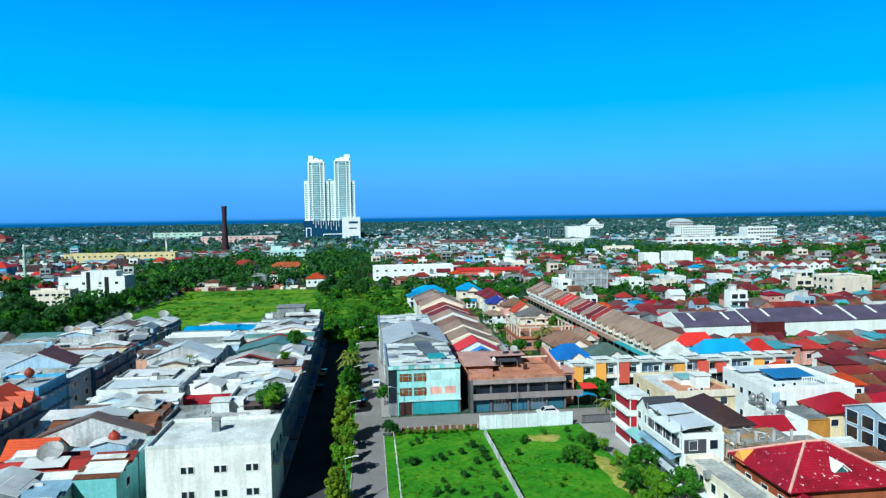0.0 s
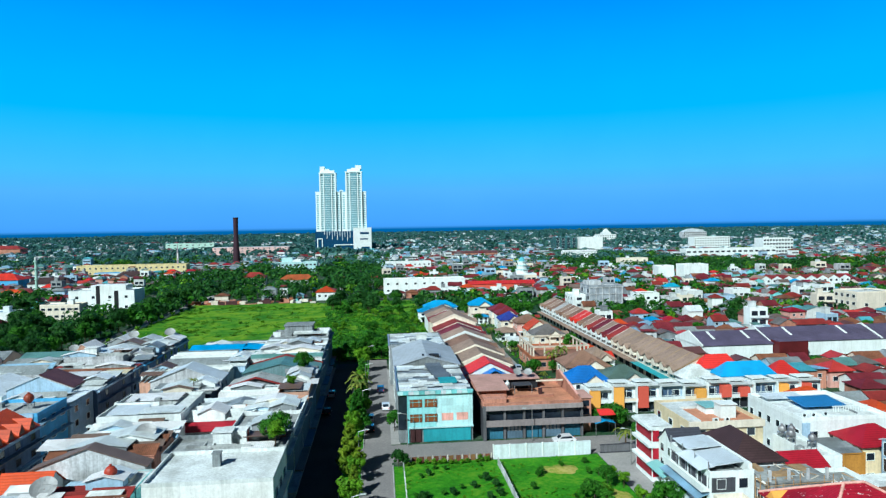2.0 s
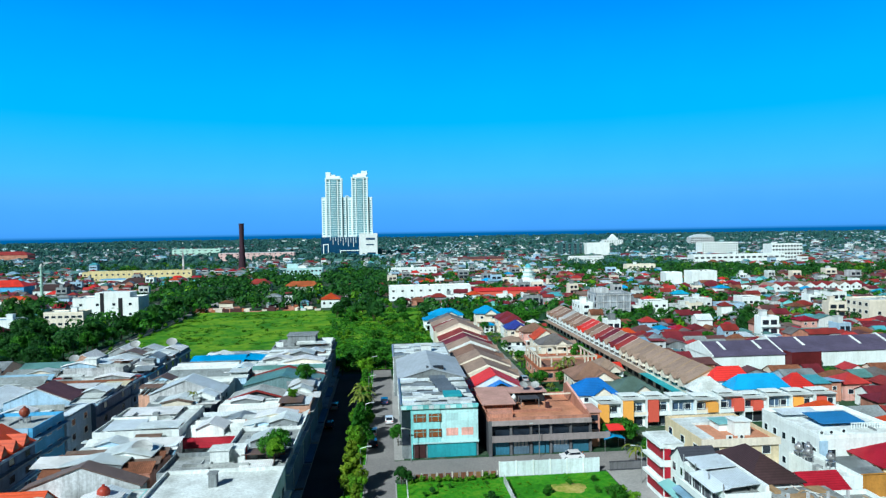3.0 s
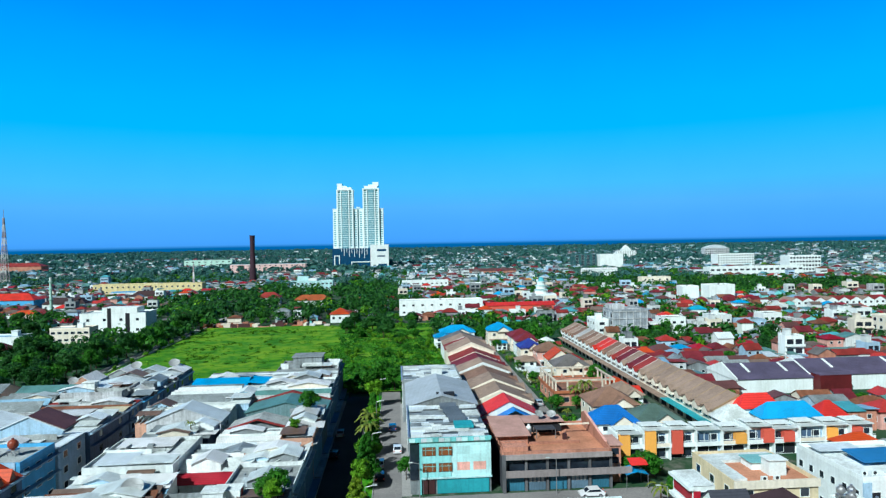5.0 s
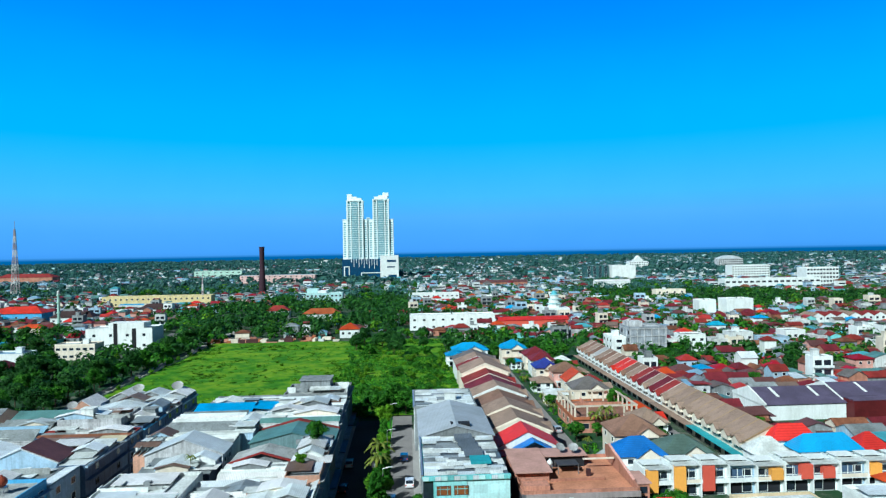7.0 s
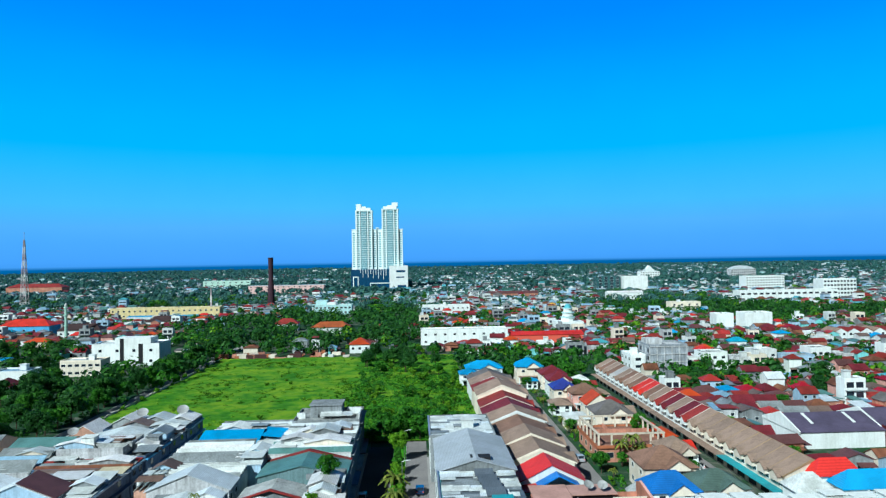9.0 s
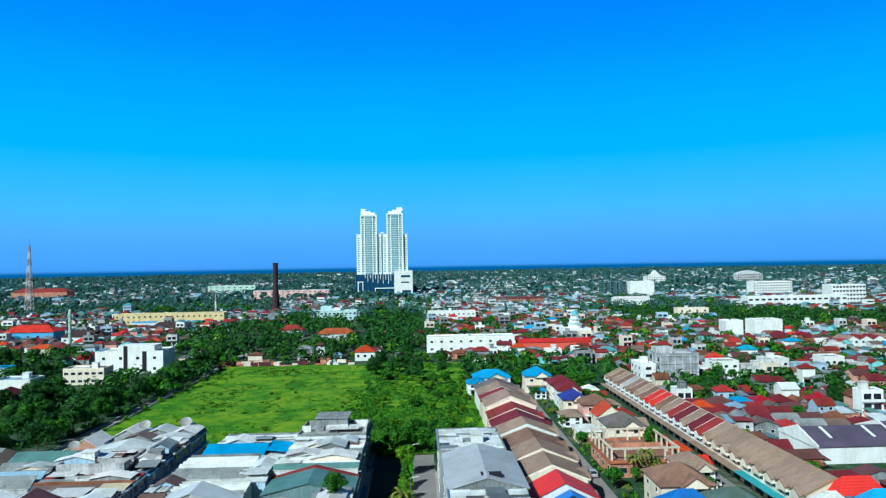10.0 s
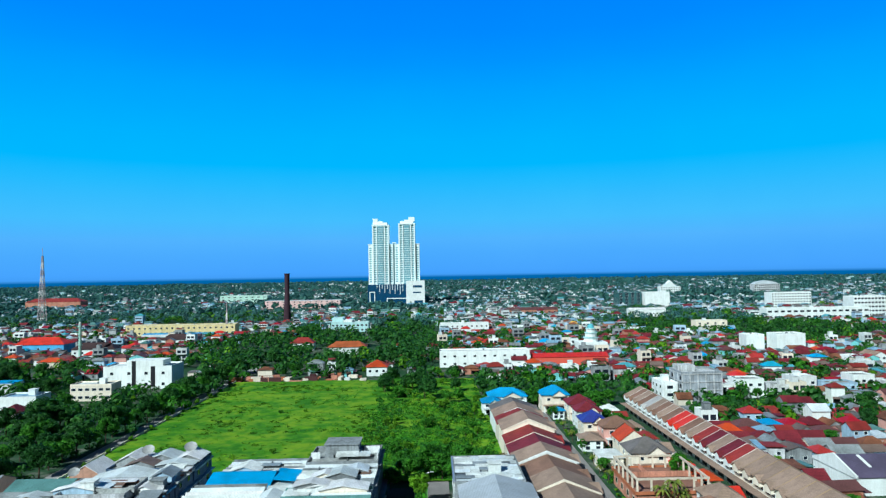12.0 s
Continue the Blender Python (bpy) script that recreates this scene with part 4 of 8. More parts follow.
# ---- estate rows ----
def row_unit(name, label, x0, x1, y0, y1, h, rise, wall, roof_mat, cap, group, front="w", porch=None):
    """One terraced house: ridge along the street, raised party walls and a small gable over its front."""
    w, d = x1 - x0, y1 - y0
    t = thing(name, label, "house", ((x0 + x1) / 2, (y0 + y1) / 2, 0), group)
    part("wall", gable_wall(Geo(), w, d, h, rise - 0.03, "y"), wall, t)
    part("roof", gable(Geo(), w, d - 0.5, h, rise, 0.5, "y"), roof_mat, t)
    for s in (-1,):
        yy = s * (d / 2)
        k = 0.24
        part("party_wall", Geo().prism([(-w / 2 - 0.5, h - 0.4), (-w / 2 - 0.5, h - 0.45 + k + 0.1), (0, h + rise + k), (w / 2 + 0.5, h - 0.45 + k + 0.1), (w / 2 + 0.5, h - 0.4), (0, h + rise - 0.3)], "y", yy - 0.1, yy + 0.1), cap, t, "raised party wall between two roofs")
    sx = -1 if front == "w" else 1
    fx = sx * w / 2
    g = Geo().prism([(-d * 0.3, h - 1.6), (d * 0.3, h - 1.6), (d * 0.3, h - 0.5), (0, h + 0.5), (-d * 0.3, h - 0.5)], "x", min(fx, fx + sx * 0.9), max(fx, fx + sx * 0.9))
    part("front_gable", g, wall, t)
    g = Geo().prism([(-d * 0.36, h - 0.65), (0, h + 0.5), (d * 0.36, h - 0.65), (d * 0.36, h - 0.52), (0, h + 0.66), (-d * 0.36, h - 0.52)], "x", min(fx - sx * 1.2, fx + sx * 1.15), max(fx - sx * 1.2, fx + sx * 1.15))
    part("front_gable_roof", g, roof_mat, t)
    window(t, fx, -d * 0.2, h * 0.58, min(1.4, d * 0.28), 1.2, front)
    window(t, fx, d * 0.22, h * 0.58, min(1.2, d * 0.25), 1.2, front)
    part("canopy", Geo().box(min(fx, fx + sx * 2.2), max(fx, fx + sx * 2.2), -d / 2 + 0.1, d / 2 - 0.1, 2.7, 2.85), porch or TILE_TAUPE, t)
    # flat dark panel painted as the shade in the entrance
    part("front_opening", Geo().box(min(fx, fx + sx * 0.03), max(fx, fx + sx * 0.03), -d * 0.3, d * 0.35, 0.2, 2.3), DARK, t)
    return t


def estate_rows():
    # row nearer the street: ten wide units, gables stepping down
    y = 164.0
    units = [(10.5, TILE_TAUPE, CREAM_L, 6.0, 2.8), (9.5, TILE_TAUPE, CREAM_L, 6.5, 2.7), (11.0, TILE_BROWN, CREAM_L, 6.2, 2.6), (9.0, TILE_TAUPE, WHITE, 6.9, 2.6), (10.0, TILE_MAROON, WHITE, 6.4, 2.8),
             (9.5, TILE_RED_D, CREAM_L, 6.6, 2.7), (12.5, TILE_TAUPE, CREAM_L, 7.9, 2.8), (10.5, TILE_RED_D, CREAM_L, 6.6, 2.6), (11.0, TILE_TAUPE, WHITE, 6.6, 2.6), (9.0, TILE_GREY, WHITE, 6.3, 2.6)]
    for d, mat, wl_, h, rise in units:
        row_unit("terraced_house", "cream terraced house with a pitched %s roof" % mat.name.replace("_", " "), 17.6, 32.0, y, y + d, h, rise, wl_, mat, wl_, "terraced houses by the meadow", "e")
        y += d
    # long row on the far lane: many narrow units
    cols = [TILE_TAUPE] * 9 + [TILE_RED_D, TILE_MAROON, TILE_TAUPE, TILE_MAROON, TILE_RED_D, TILE_TAUPE, TILE_BROWN, TILE_RED, TILE_RED, TILE_BROWN, TILE_TAUPE, TILE_BROWN, TILE_TAUPE, TILE_SILVER, TILE_BROWN, TILE_TAUPE, TILE_BROWN, TILE_TAUPE]
    y = 152.0
    for i, mat in enumerate(cols):
        cap = TAN_CAP if i < 9 else PALE_CAP
        row_unit("terraced_house", "narrow white terraced house with a %s roof" % mat.name.replace("_", " "), 69.8, 81.0, y, y + 4.85, 6.0, 2.8, WHITE if i > 8 else CREAM_L, mat, cap, "terraced houses in the long row", "w", TEAL_DEEP if i < 5 else None)
        y += 4.85


PALE_CAP = surface("pale_mortar_cap", (0.62, 0.58, 0.54), 0.85, "ground", 0.3)
TAN_CAP = surface("tan_ridge_mortar", (0.38, 0.27, 0.16), 0.85, "ground", 0.3)
TILE_RED_D = surface("dull_red_roof_tile", (0.30, 0.035, 0.03), 0.7, "tile", 0.35)
TILE_SILVER = surface("pale_grey_roof_sheet", (0.50, 0.50, 0.49), 0.6, "tile", 0.3)
estate_rows()

# scarlet gable with a blue porch in front of the first row
t = building("gabled_house", "house with a scarlet gable roof and a white gable wall", 18.5, 31.5, 153.5, 161.5, 5.6, WHITE, ("gable", TILE_SCARLET, 3.2, "y"), (), "house")
part("porch_roof", Geo().prism([(-3.2, 5.6), (0.8, 7.6), (4.8, 5.6), (4.8, 5.8), (0.8, 7.8), (-3.2, 5.8)], "y", -7.2, -4.3), TILE_BLUE, t, "blue porch roof")
part("side_roof", Geo().prism([(-7.6, 5.0), (-2.0, 5.6), (-2.0, 5.8), (-7.6, 5.2)], "y", -8.2, -4.4), TILE_SCARLET, t)
part("attic_window", Geo().cyl(0, 0, 0, 0.1, 0.5, 0.5, 12), GLASS, t, "", pose(0.5, -4.02, 7.0, 90))


# ---- estate houses between the rows ----
def estate_house(x, y, w, d, h, wall, roof, rise, label, kind="hip", axis="x"):
    t = building("estate_house", label, x - w / 2, x + w / 2, y - d / 2, y + d / 2, h, wall, ("hip", roof, rise) if kind == "hip" else ("gable", roof, rise, axis), [("s", 2, 2, 1.3, 1.1), ("w", 2, 2, 1.2, 1.1)], "house", "estate houses")
    if kind == "hip" and h > 3.5:
        a, k = w * 0.24, min(rise * 0.62, 1.7)
        cx, f = w * 0.12, -d / 2
        part("front_gable", Geo().prism([(cx - a, h - 0.4), (cx + a, h - 0.4), (cx + a, h), (cx, h + k), (cx - a, h)], "y", f - 0.9, f + 0.6), CREAM_L, t, "cream plastered front gable")
        part("gable_roof", Geo().prism([(cx - a - 0.4, h - 0.25), (cx, h + k + 0.02), (cx + a + 0.4, h - 0.25), (cx + a + 0.4, h - 0.1), (cx, h + k + 0.2), (cx - a - 0.4, h - 0.1)], "y", f - 1.2, f + d * 0.42), roof, t)
        part("porch_roof", Geo().box(-w / 2 + 0.3, w / 2 - 0.3, f - 2.2, f - 0.01, 2.6, 2.78), TILE_TAUPE if wall is CREAM_L else SLAB_LIGHT, t, "flat porch slab")
        for u in (-w / 2 + 0.6, 0, w / 2 - 0.6):
            part("porch_post", Geo().box(u - 0.12, u + 0.12, f - 2.1, f - 1.86, 0, 2.6), WHITE, t)
        # dark panel in place of the shaded space behind the porch
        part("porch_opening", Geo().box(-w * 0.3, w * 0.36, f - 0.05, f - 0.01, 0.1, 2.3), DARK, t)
    return t


estate_house(26, 289, 14, 9, 5.6, WHITE, TILE_AZURE, 2.6, "white house under a bright blue hipped roof")
estate_house(19.5, 282, 7, 7, 4.6, WHITE, TILE_AZURE, 1.8, "small annexe with a bright blue roof")
estate_house(43.5, 287, 10, 9, 6.2, CREAM_L, TILE_AZURE, 3.0, "cream house under a bright blue hipped roof")
estate_house(42.2, 272, 4.0, 4, 3.0, WHITE, TILE_AZURE, 1.0, "low carport with a bright blue roof")
estate_house(50, 272, 9, 9, 5.6, CREAM_L, TILE_MAROON, 2.8, "cream house with a maroon hipped roof")
estate_house(49.5, 259, 8, 8, 5.8, WHITE, TILE_MAROON, 2.6, "white house with a maroon hipped roof")
estate_house(48.0, 245, 7.5, 8, 5.6, CREAM_L, TILE_NAVY := surface("navy_roof_tile", (0.03, 0.05, 0.30), 0.6, "tile", 0.3), 2.8, "cream house with a navy blue roof")
estate_house(53.0, 237, 9, 8, 5.6, PINK, TILE_BROWN, 2.6, "salmon house with a brown hipped roof")
estate_house(53.0, 223, 7.5, 8, 5.4, CREAM_L, TILE_ORANGE, 2.8, "cream house with an orange-red roof", "gable", "y")
estate_house(53.5, 211, 10, 9, 5.4, CREAM_L, TILE_GREY, 3.0, "cream house with a grey hipped roof and front gable")
estate_house(44.0, 232, 6, 7, 3.2, WHITE, TILE_TAUPE, 1.4, "low white house with a taupe roof")
estate_house(44.4, 214, 6, 8, 3.4, CREAM_L, SLAB_LIGHT, 0.6, "low cream annexe with a pale roof")
estate_house(50.5, 164.5, 10.5, 10, 5.6, CREAM_L, TILE_BROWN, 3.2, "cream bungalow under a broad brown hipped roof")
estate_house(47.0, 152.0, 9.5, 6.5, 4.6, WHITE, TILE_BLUE, 3.0, "white house under a vivid blue hipped roof")
estate_house(56.6, 153.5, 9.5, 8, 4.6, CREAM_L, TILE_GREEN, 2.6, "cream house under a grey-green hipped roof")
estate_house(41.5, 152.0, 3.4, 5, 3.6, WHITE, SLAB, 1.0, "small grey-roofed porch house", "gable", "y")
estate_house(58.0, 176.0, 7, 9, 4.8, WHITE, TILE_TAUPE, 2.4, "white house with a taupe hipped roof")
for i, (yy, mat) in enumerate(((182, TILE_RED), (194, TILE_ORANGE), (206, TILE_SCARLET), (219, TILE_TAUPE), (232, TILE_RED_D), (246, TILE_TAUPE), (259, TILE_RED_D), (271, SLAB_LIGHT))):
    estate_house(60.5 if i > 1 else 62.0, yy, 4.6, 6.2, 3.2, CREAM_L if i % 2 else WHITE, mat, 1.5, "low estate house with a %s roof" % mat.name.replace("_", " "), "hip" if i % 3 else "gable", "x")


def frame_building():
    """Unfinished house: walled ground floor and a bare concrete frame above."""
    x0, x1, y0, y1 = 42.0, 58.0, 182.0, 200.0
    w, d = x1 - x0, y1 - y0
    t = thing("unfinished_house", "unfinished house with a bare pale concrete frame above a terracotta storey", "building", ((x0 + x1) / 2, (y0 + y1) / 2, 0))
    part("wall", Geo().box(-w / 2, w / 2, -d / 2, d / 2, 0, 3.4), TERRA, t)
    part("floor_slab", Geo().box(-w / 2 - 0.4, w / 2 + 0.4, -d / 2 - 0.4, d / 2 + 0.4, 3.4, 3.7), WORN_TERRA, t)
    part("edge_band", parapet(Geo(), w + 0.9, d + 0.9, 3.4, 0.7, 0.2), TERRA_L, t)
    for i in range(6):
        for j in range(6):
            if i in (0, 5) or j in (0, 5):
                cx, cy = -w / 2 + 0.2 + (w - 0.4) * i / 5, -d / 2 + 0.2 + (d - 0.4) * j / 5
                part("column", Geo().box(cx - 0.19, cx + 0.19, cy - 0.19, cy + 0.19, 3.7, 6.4), BEIGE, t)
    for yy in (-d / 2 + 0.2, d / 2 - 0.2):
        part("beam", Geo().box(-w / 2 - 0.1, w / 2 + 0.1, yy - 0.22, yy + 0.22, 6.4, 6.8), BEIGE, t)
    for xx in (-w / 2 + 0.2, w / 2 - 0.2):
        part("beam", Geo().box(xx - 0.22, xx + 0.22, -d / 2 + 0.43, d / 2 - 0.43, 6.4, 6.8), BEIGE, t)
    part("low_wall", Geo().box(-w / 2 + 0.4, w / 2 - 0.4, 2.0, 2.15, 3.7, 4.9).box(-2, -1.85, 2.15, d / 2 - 0.5, 3.7, 4.8), TERRA, t)
    for k in range(4):
        window(t, -w / 2, -d / 2 + 2.2 + k * 4.4, 1.0, 1.6, 1.4, "w", BEIGE)
    for k in range(3):
        window(t, -w / 2 + 2.8 + k * 5.4, -d / 2, 1.0, 1.8, 1.4, "s", BEIGE)


WORN_TERRA = surface("worn_terracotta_slab", (0.26, 0.13, 0.09), 0.9, "ground", 0.45)
TERRA_L = surface("orange_terracotta_paint", (0.50, 0.17, 0.08), 0.8, "paint", 0.3)
BEIGE = surface("beige_concrete", (0.72, 0.64, 0.52), 0.85, "paint", 0.25)
frame_building()


# ---- white row with coloured bays ----
def bay_row():
    bays = {0: [(0.3, ORANGE_WALL)], 1: [(0.2, ORANGE_WALL)], 2: [(0.3, RED_WALL)], 4: [(2.6, ORANGE_WALL)], 5: [(3.0, RED_WALL)], 6: [(1.9, RED_WALL)], 8: [(0.3, ORANGE_WALL)], 9: [(0.2, RED_WALL)]}
    deep = {2: "w", 3: "g", 7: "g"}
    x = 43.6
    r = random.Random(17)
    for i in range(10):
        w = 5.3
        t = thing("bay_fronted_house", "white flat-roofed terraced house with coloured box bays", "house", (x + w / 2, 142.0, 0), "bay-fronted houses")
        h = 5.2 + r.choice([0, 0, 0.3, -0.3])
        part("wall", Geo().box(-w / 2, w / 2 - 0.02, -2.5, 2.4, 0, h), PALE_BLUE if deep.get(i) == "g" else WHITE, t)
        part("roof_slab", Geo().box(-w / 2 + 0.15, w / 2 - 0.12, -2.3, 2.3, h, h + 0.1), SLAB_LIGHT, t)
        part("parapet", Geo().box(-w / 2, -w / 2 + 0.14, -2.5, 2.4, h, h + 0.4).box(-w / 2 + 0.14, w / 2 - 0.02, -2.5, -2.36, h, h + 0.25), WHITE, t)
        part("party_wall", Geo().box(-w / 2 - 0.1, -w / 2 + 0.12, -3.6, -2.5, 0, h + 0.4), WHITE, t)
        part("flat_canopy", Geo().box(-w / 2 + 0.1 + r.uniform(0, 0.8), w / 2 - 0.4, -3.5, -1.4, h + 0.35, h + 0.5), SLAB_LIGHT, t)
        part("upper_recess", Geo().box(-w / 2 + 0.5, w / 2 - 0.5, -2.53, -2.49, 2.95, h - 0.5), NAVY_WALL, t)
        # near-black panel imitates the shade of the ground-floor recess
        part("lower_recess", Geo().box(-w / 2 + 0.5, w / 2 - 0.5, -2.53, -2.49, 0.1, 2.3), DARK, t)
        part("storey_slab", Geo().box(-w / 2 + 0.12, w / 2 - 0.05, -3.5, -2.54, 2.45, 2.65), WHITE, t)
        part("balcony_front", Geo().box(-w / 2 + 0.12, w / 2 - 0.05, -3.5, -3.4, 2.65, 3.3), CREAM_L if i % 3 == 1 else WHITE, t)
        for bx, c in bays.get(i, []):
            part("box_bay", Geo().box(-w / 2 + bx, -w / 2 + bx + 2.2, -3.75, -2.55, 1.2 if i < 3 else 2.7, h + (0.2 if i < 3 else -0.2)), c, t, "projecting painted bay")
        part("roof_box", Geo().box(-w / 2 + 0.6, w / 2 - 1.2, -1.2, 1.0, h + 0.1, h + 0.75).box(-w / 2 + 0.3, w / 2 - 0.9, -1.6, 1.2, h + 0.75, h + 0.88), WHITE, t)
        part("box_window", Geo().box(-w / 2 + 1.0, w / 2 - 1.7, -1.25, -1.2, h + 0.25, h + 0.65), GLASS, t)
        for k in range(4):
            part("white_mullion", Geo().box(-w / 2 + 0.55 + k * 1.35, -w / 2 + 0.67 + k * 1.35, -2.62, -2.535, 2.95, h - 0.5), WHITE, t)
        part("balcony_rail", Geo().box(-w / 2 + 0.14, w / 2 - 0.06, -3.46, -3.4, 3.5, 3.58), WHITE, t)
        wx = 1.1 if bays.get(i, [(0,)])[0][0] < 1.5 else -1.2
        window(t, wx, -2.56, 3.3, 1.7, 1.3, "s", WHITE)
        window(t, wx, -2.56, 0.3, 1.9, 1.9, "s", WHITE)
        x += w


bay_row()
for (x, y, w, d, mat, lb, h) in ((78.6, 151.0, 8.6, 3.4, TILE_SCARLET, "bright red hipped sheet roof", 6.6), (83.0, 147.0, 12.6, 4.4, TILE_AZURE, "bright azure hipped sheet roof", 5.6), (71.6, 147.6, 6.8, 5.0, SLAB_LIGHT, "white hipped roof", 5.2), (93.5, 149.0, 5.6, 4.5, TILE_SCARLET, "bright red low roof", 5.0)):
    building("pavilion", "low pavilion with a " + lb, x - w / 2, x + w / 2, y - d / 2, y + d / 2, h, WHITE, ("hip", mat, 2.8), [("s", 3, 1, 1.4, 1.2)], "house", "pavilions")


building("pink_house", "salmon pink house with a dull red roof", 108, 114, 152, 158, 4.0, PINK, ("hip", TIN_RED, 2.0), [("s", 2, 1, 1.4, 1.2), ("w", 2, 1, 1.2, 1.1)], "house")
building("long_blue_shed", "long low shed with a pale blue-grey roof", 98.5, 107, 160, 166, 4.0, PALE_BLUE, ("gable", TIN_GREY, 1.4, "x"), [("s", 3, 1, 1.2, 1.0)], "shed")
for i, (x, y, w, h) in enumerate(((110, 299, 9, 6.5), (120.5, 301, 11, 8.2), (133, 298, 9, 6.0), (143.5, 302, 10, 8.6), (155, 297, 12, 6.4), (169, 303, 9, 8.8), (180, 300, 11, 6.2))):
    building("white_town_block", "white two-storey town block with balcony openings", x, x + w, y, y + 8, h * 0.86, (DIRTY, WHITE, GREY_LT, DIRTY, PALE_BLUE, WHITE, GREY_LT)[i], ("flat", SLAB if i % 3 else SLAB_LIGHT), [("s", 3, 2, 1.6, 1.2)], "house", "white town blocks", split=False)
# ---- warehouse ----
def warehouse():
    for k, (x0, x1, y0, h, rise) in enumerate(((94.0, 116.0, 187.5, 4.2, 2.8), (116.0, 152.0, 189.0, 4.4, 3.0), (152.0, 192.0, 189.0, 4.4, 3.0))):
        w, d = x1 - x0, 17.0
        t = thing("warehouse", "long white warehouse with a purple-grey sheet roof", "warehouse", ((x0 + x1) / 2, y0 + d / 2, 0), "warehouses")
        part("wall", gable_wall(Geo(), w, d, h, rise - 0.03, "x"), WHITE, t)
        part("roof", gable(Geo(), w, d, h, rise, 0.3, "x"), TILE_PURPLE, t)
        part("end_wall", Geo().prism([(-d / 2 - 0.3, h - 0.3), (-d / 2 - 0.3, h + 0.35), (0, h + rise + 0.55), (d / 2, h + 0.35), (d / 2, h - 0.3)], "x", -w / 2 - 0.2, -w / 2 + 0.25), WHITE, t)
        for i in range(2):
            cx = -w / 4 + i * w / 2
            part("roof_coping", Geo().prism([(-5.2, h + rise * 0.39 + 0.1), (-0.6, h + rise * 0.93 + 0.1), (-0.6, h + rise * 0.93 + 0.3), (-5.2, h + rise * 0.39 + 0.3)], "x", cx - 0.35, cx + 0.35), WHITE, t)
    t = building("red_shed", "dark red sheet-clad shed against a warehouse", 116.2, 125.2, 184.6, 188.8, 5.0, RED_SHEET, ("sheets", [TILE_PURPLE], 3, 0.6, "x"), (), "shed")


RED_SHEET = surface("dark_red_cladding", (0.13, 0.015, 0.018), 0.6, "tin", 0.25)
warehouse()
ASH_WALL = surface("blue_grey_cement", (0.44, 0.50, 0.56), 0.9, "paint", 0.42)


def grey_block():
    """Unfinished four-storey block: cement slabs and piers with rough infill."""
    x0, x1, y0, y1, h = 92.0, 107.5, 285.0, 298.0, 12.6
    w, d = x1 - x0, y1 - y0
    t = thing("tall_grey_block", "unfinished grey cement apartment block with stained walls", "building", ((x0 + x1) / 2, (y0 + y1) / 2, 0))
    part("wall", Geo().box(-w / 2 + 0.25, w / 2 - 0.25, -d / 2 + 0.25, d / 2 - 0.25, 0, h), ASH_WALL, t)
    for k in range(5):
        z = 3.05 * k + 0.2
        part("floor_slab", Geo().box(-w / 2, w / 2, -d / 2, d / 2, z, z + 0.3), GREY_LT, t)
    for k in range(6):
        cx = -w / 2 + 0.2 + (w - 0.4) * k / 5
        part("pier", Geo().box(cx - 0.2, cx + 0.2, -d / 2 + 0.04, -d / 2 + 0.3, 0, h), GREY_LT, t)
    for k in range(4):
        cy = -d / 2 + 0.2 + (d - 0.4) * k / 3
        part("pier", Geo().box(-w / 2 + 0.04, -w / 2 + 0.3, cy - 0.2, cy + 0.2, 0, h), GREY_LT, t)
    for k in range(4):
        for i in (0, 2):
            # openings are flat panels coloured as dark as a shaded room
            part("opening", Geo().box(-w / 2 + 0.2, -w / 2 + 0.27, -d / 2 + 1.2 + i * 4.2, -d / 2 + 2.8 + i * 4.2, 3.05 * k + 1.0, 3.05 * k + 2.5), DARK, t)
    part("parapet", parapet(Geo(), w, d, h + 0.1, 0.8, 0.2), ASH_WALL, t)
    part("roof_room", Geo().box(-w / 2 + 1, 0, 0, d / 2 - 1, h, h + 2.4), GREY_LT, t)


grey_block()
building("white_annexe", "white balconied house beside a grey block", 85.5, 91.5, 288, 300, 8.6, DIRTY, ("flat", SLAB_LIGHT), [("s", 1, 3, 2.4, 1.3), ("w", 3, 3, 1.6, 1.3)], "building")


# ---- south-east white houses ----
t = building("corner_house", "white house with maroon panels at a lane corner", 42.0, 45.2, 102.6, 109.1, 8.6, WHITE, ("sheets", [SLAB_LIGHT], 1, 0.1, "x"), [("s", 1, 3, 1.2, 1.4)], "house", "lane houses")
for z in (0.8, 3.6, 6.4):
    part("maroon_panel", Geo().box(-1.68, -1.6, -3.0, 2.8, z, z + 1.7), TILE_CRIMSON, t, "maroon wall panel")
    part("maroon_panel", Geo().box(-1.5, -0.5, -3.33, -3.25, z, z + 1.7), TILE_CRIMSON, t, "maroon wall panel")
    part("floor_band", Geo().box(-2.3, -1.6, -3.6, 3.3, z + 1.9, z + 2.3), WHITE, t)
t = building("slate_gable_house", "white house with a steep slate-grey gable roof", 43.0, 48.0, 97.2, 102.4, 7.0, WHITE, ("gable", TILE_SLATE := surface("slate_roof_tile", (0.05, 0.055, 0.075), 0.7, "tile", 0.3), 2.2, "x"), [("w", 2, 3, 1.3, 1.3)], "house", "lane houses")
part("teal_awning", Geo().prism([(-4.6, 3.0), (-2.8, 3.6), (-2.8, 3.7), (-4.6, 3.1)], "y", -3.4, 2.6), TIN_TEAL := surface("aqua_sheet", (0.25, 0.55, 0.55), 0.5, "tin", 0.2), t, "aqua sheet awning")
t = building("balcony_house", "tall white house with pale sheet awnings over its balconies", 42.2, 48.2, 85.0, 96.8, 7.6, WHITE, ("flat", SLAB), [("w", 4, 3, 1.5, 1.5), ("s", 2, 3, 1.3, 1.4)], "house", "lane houses")
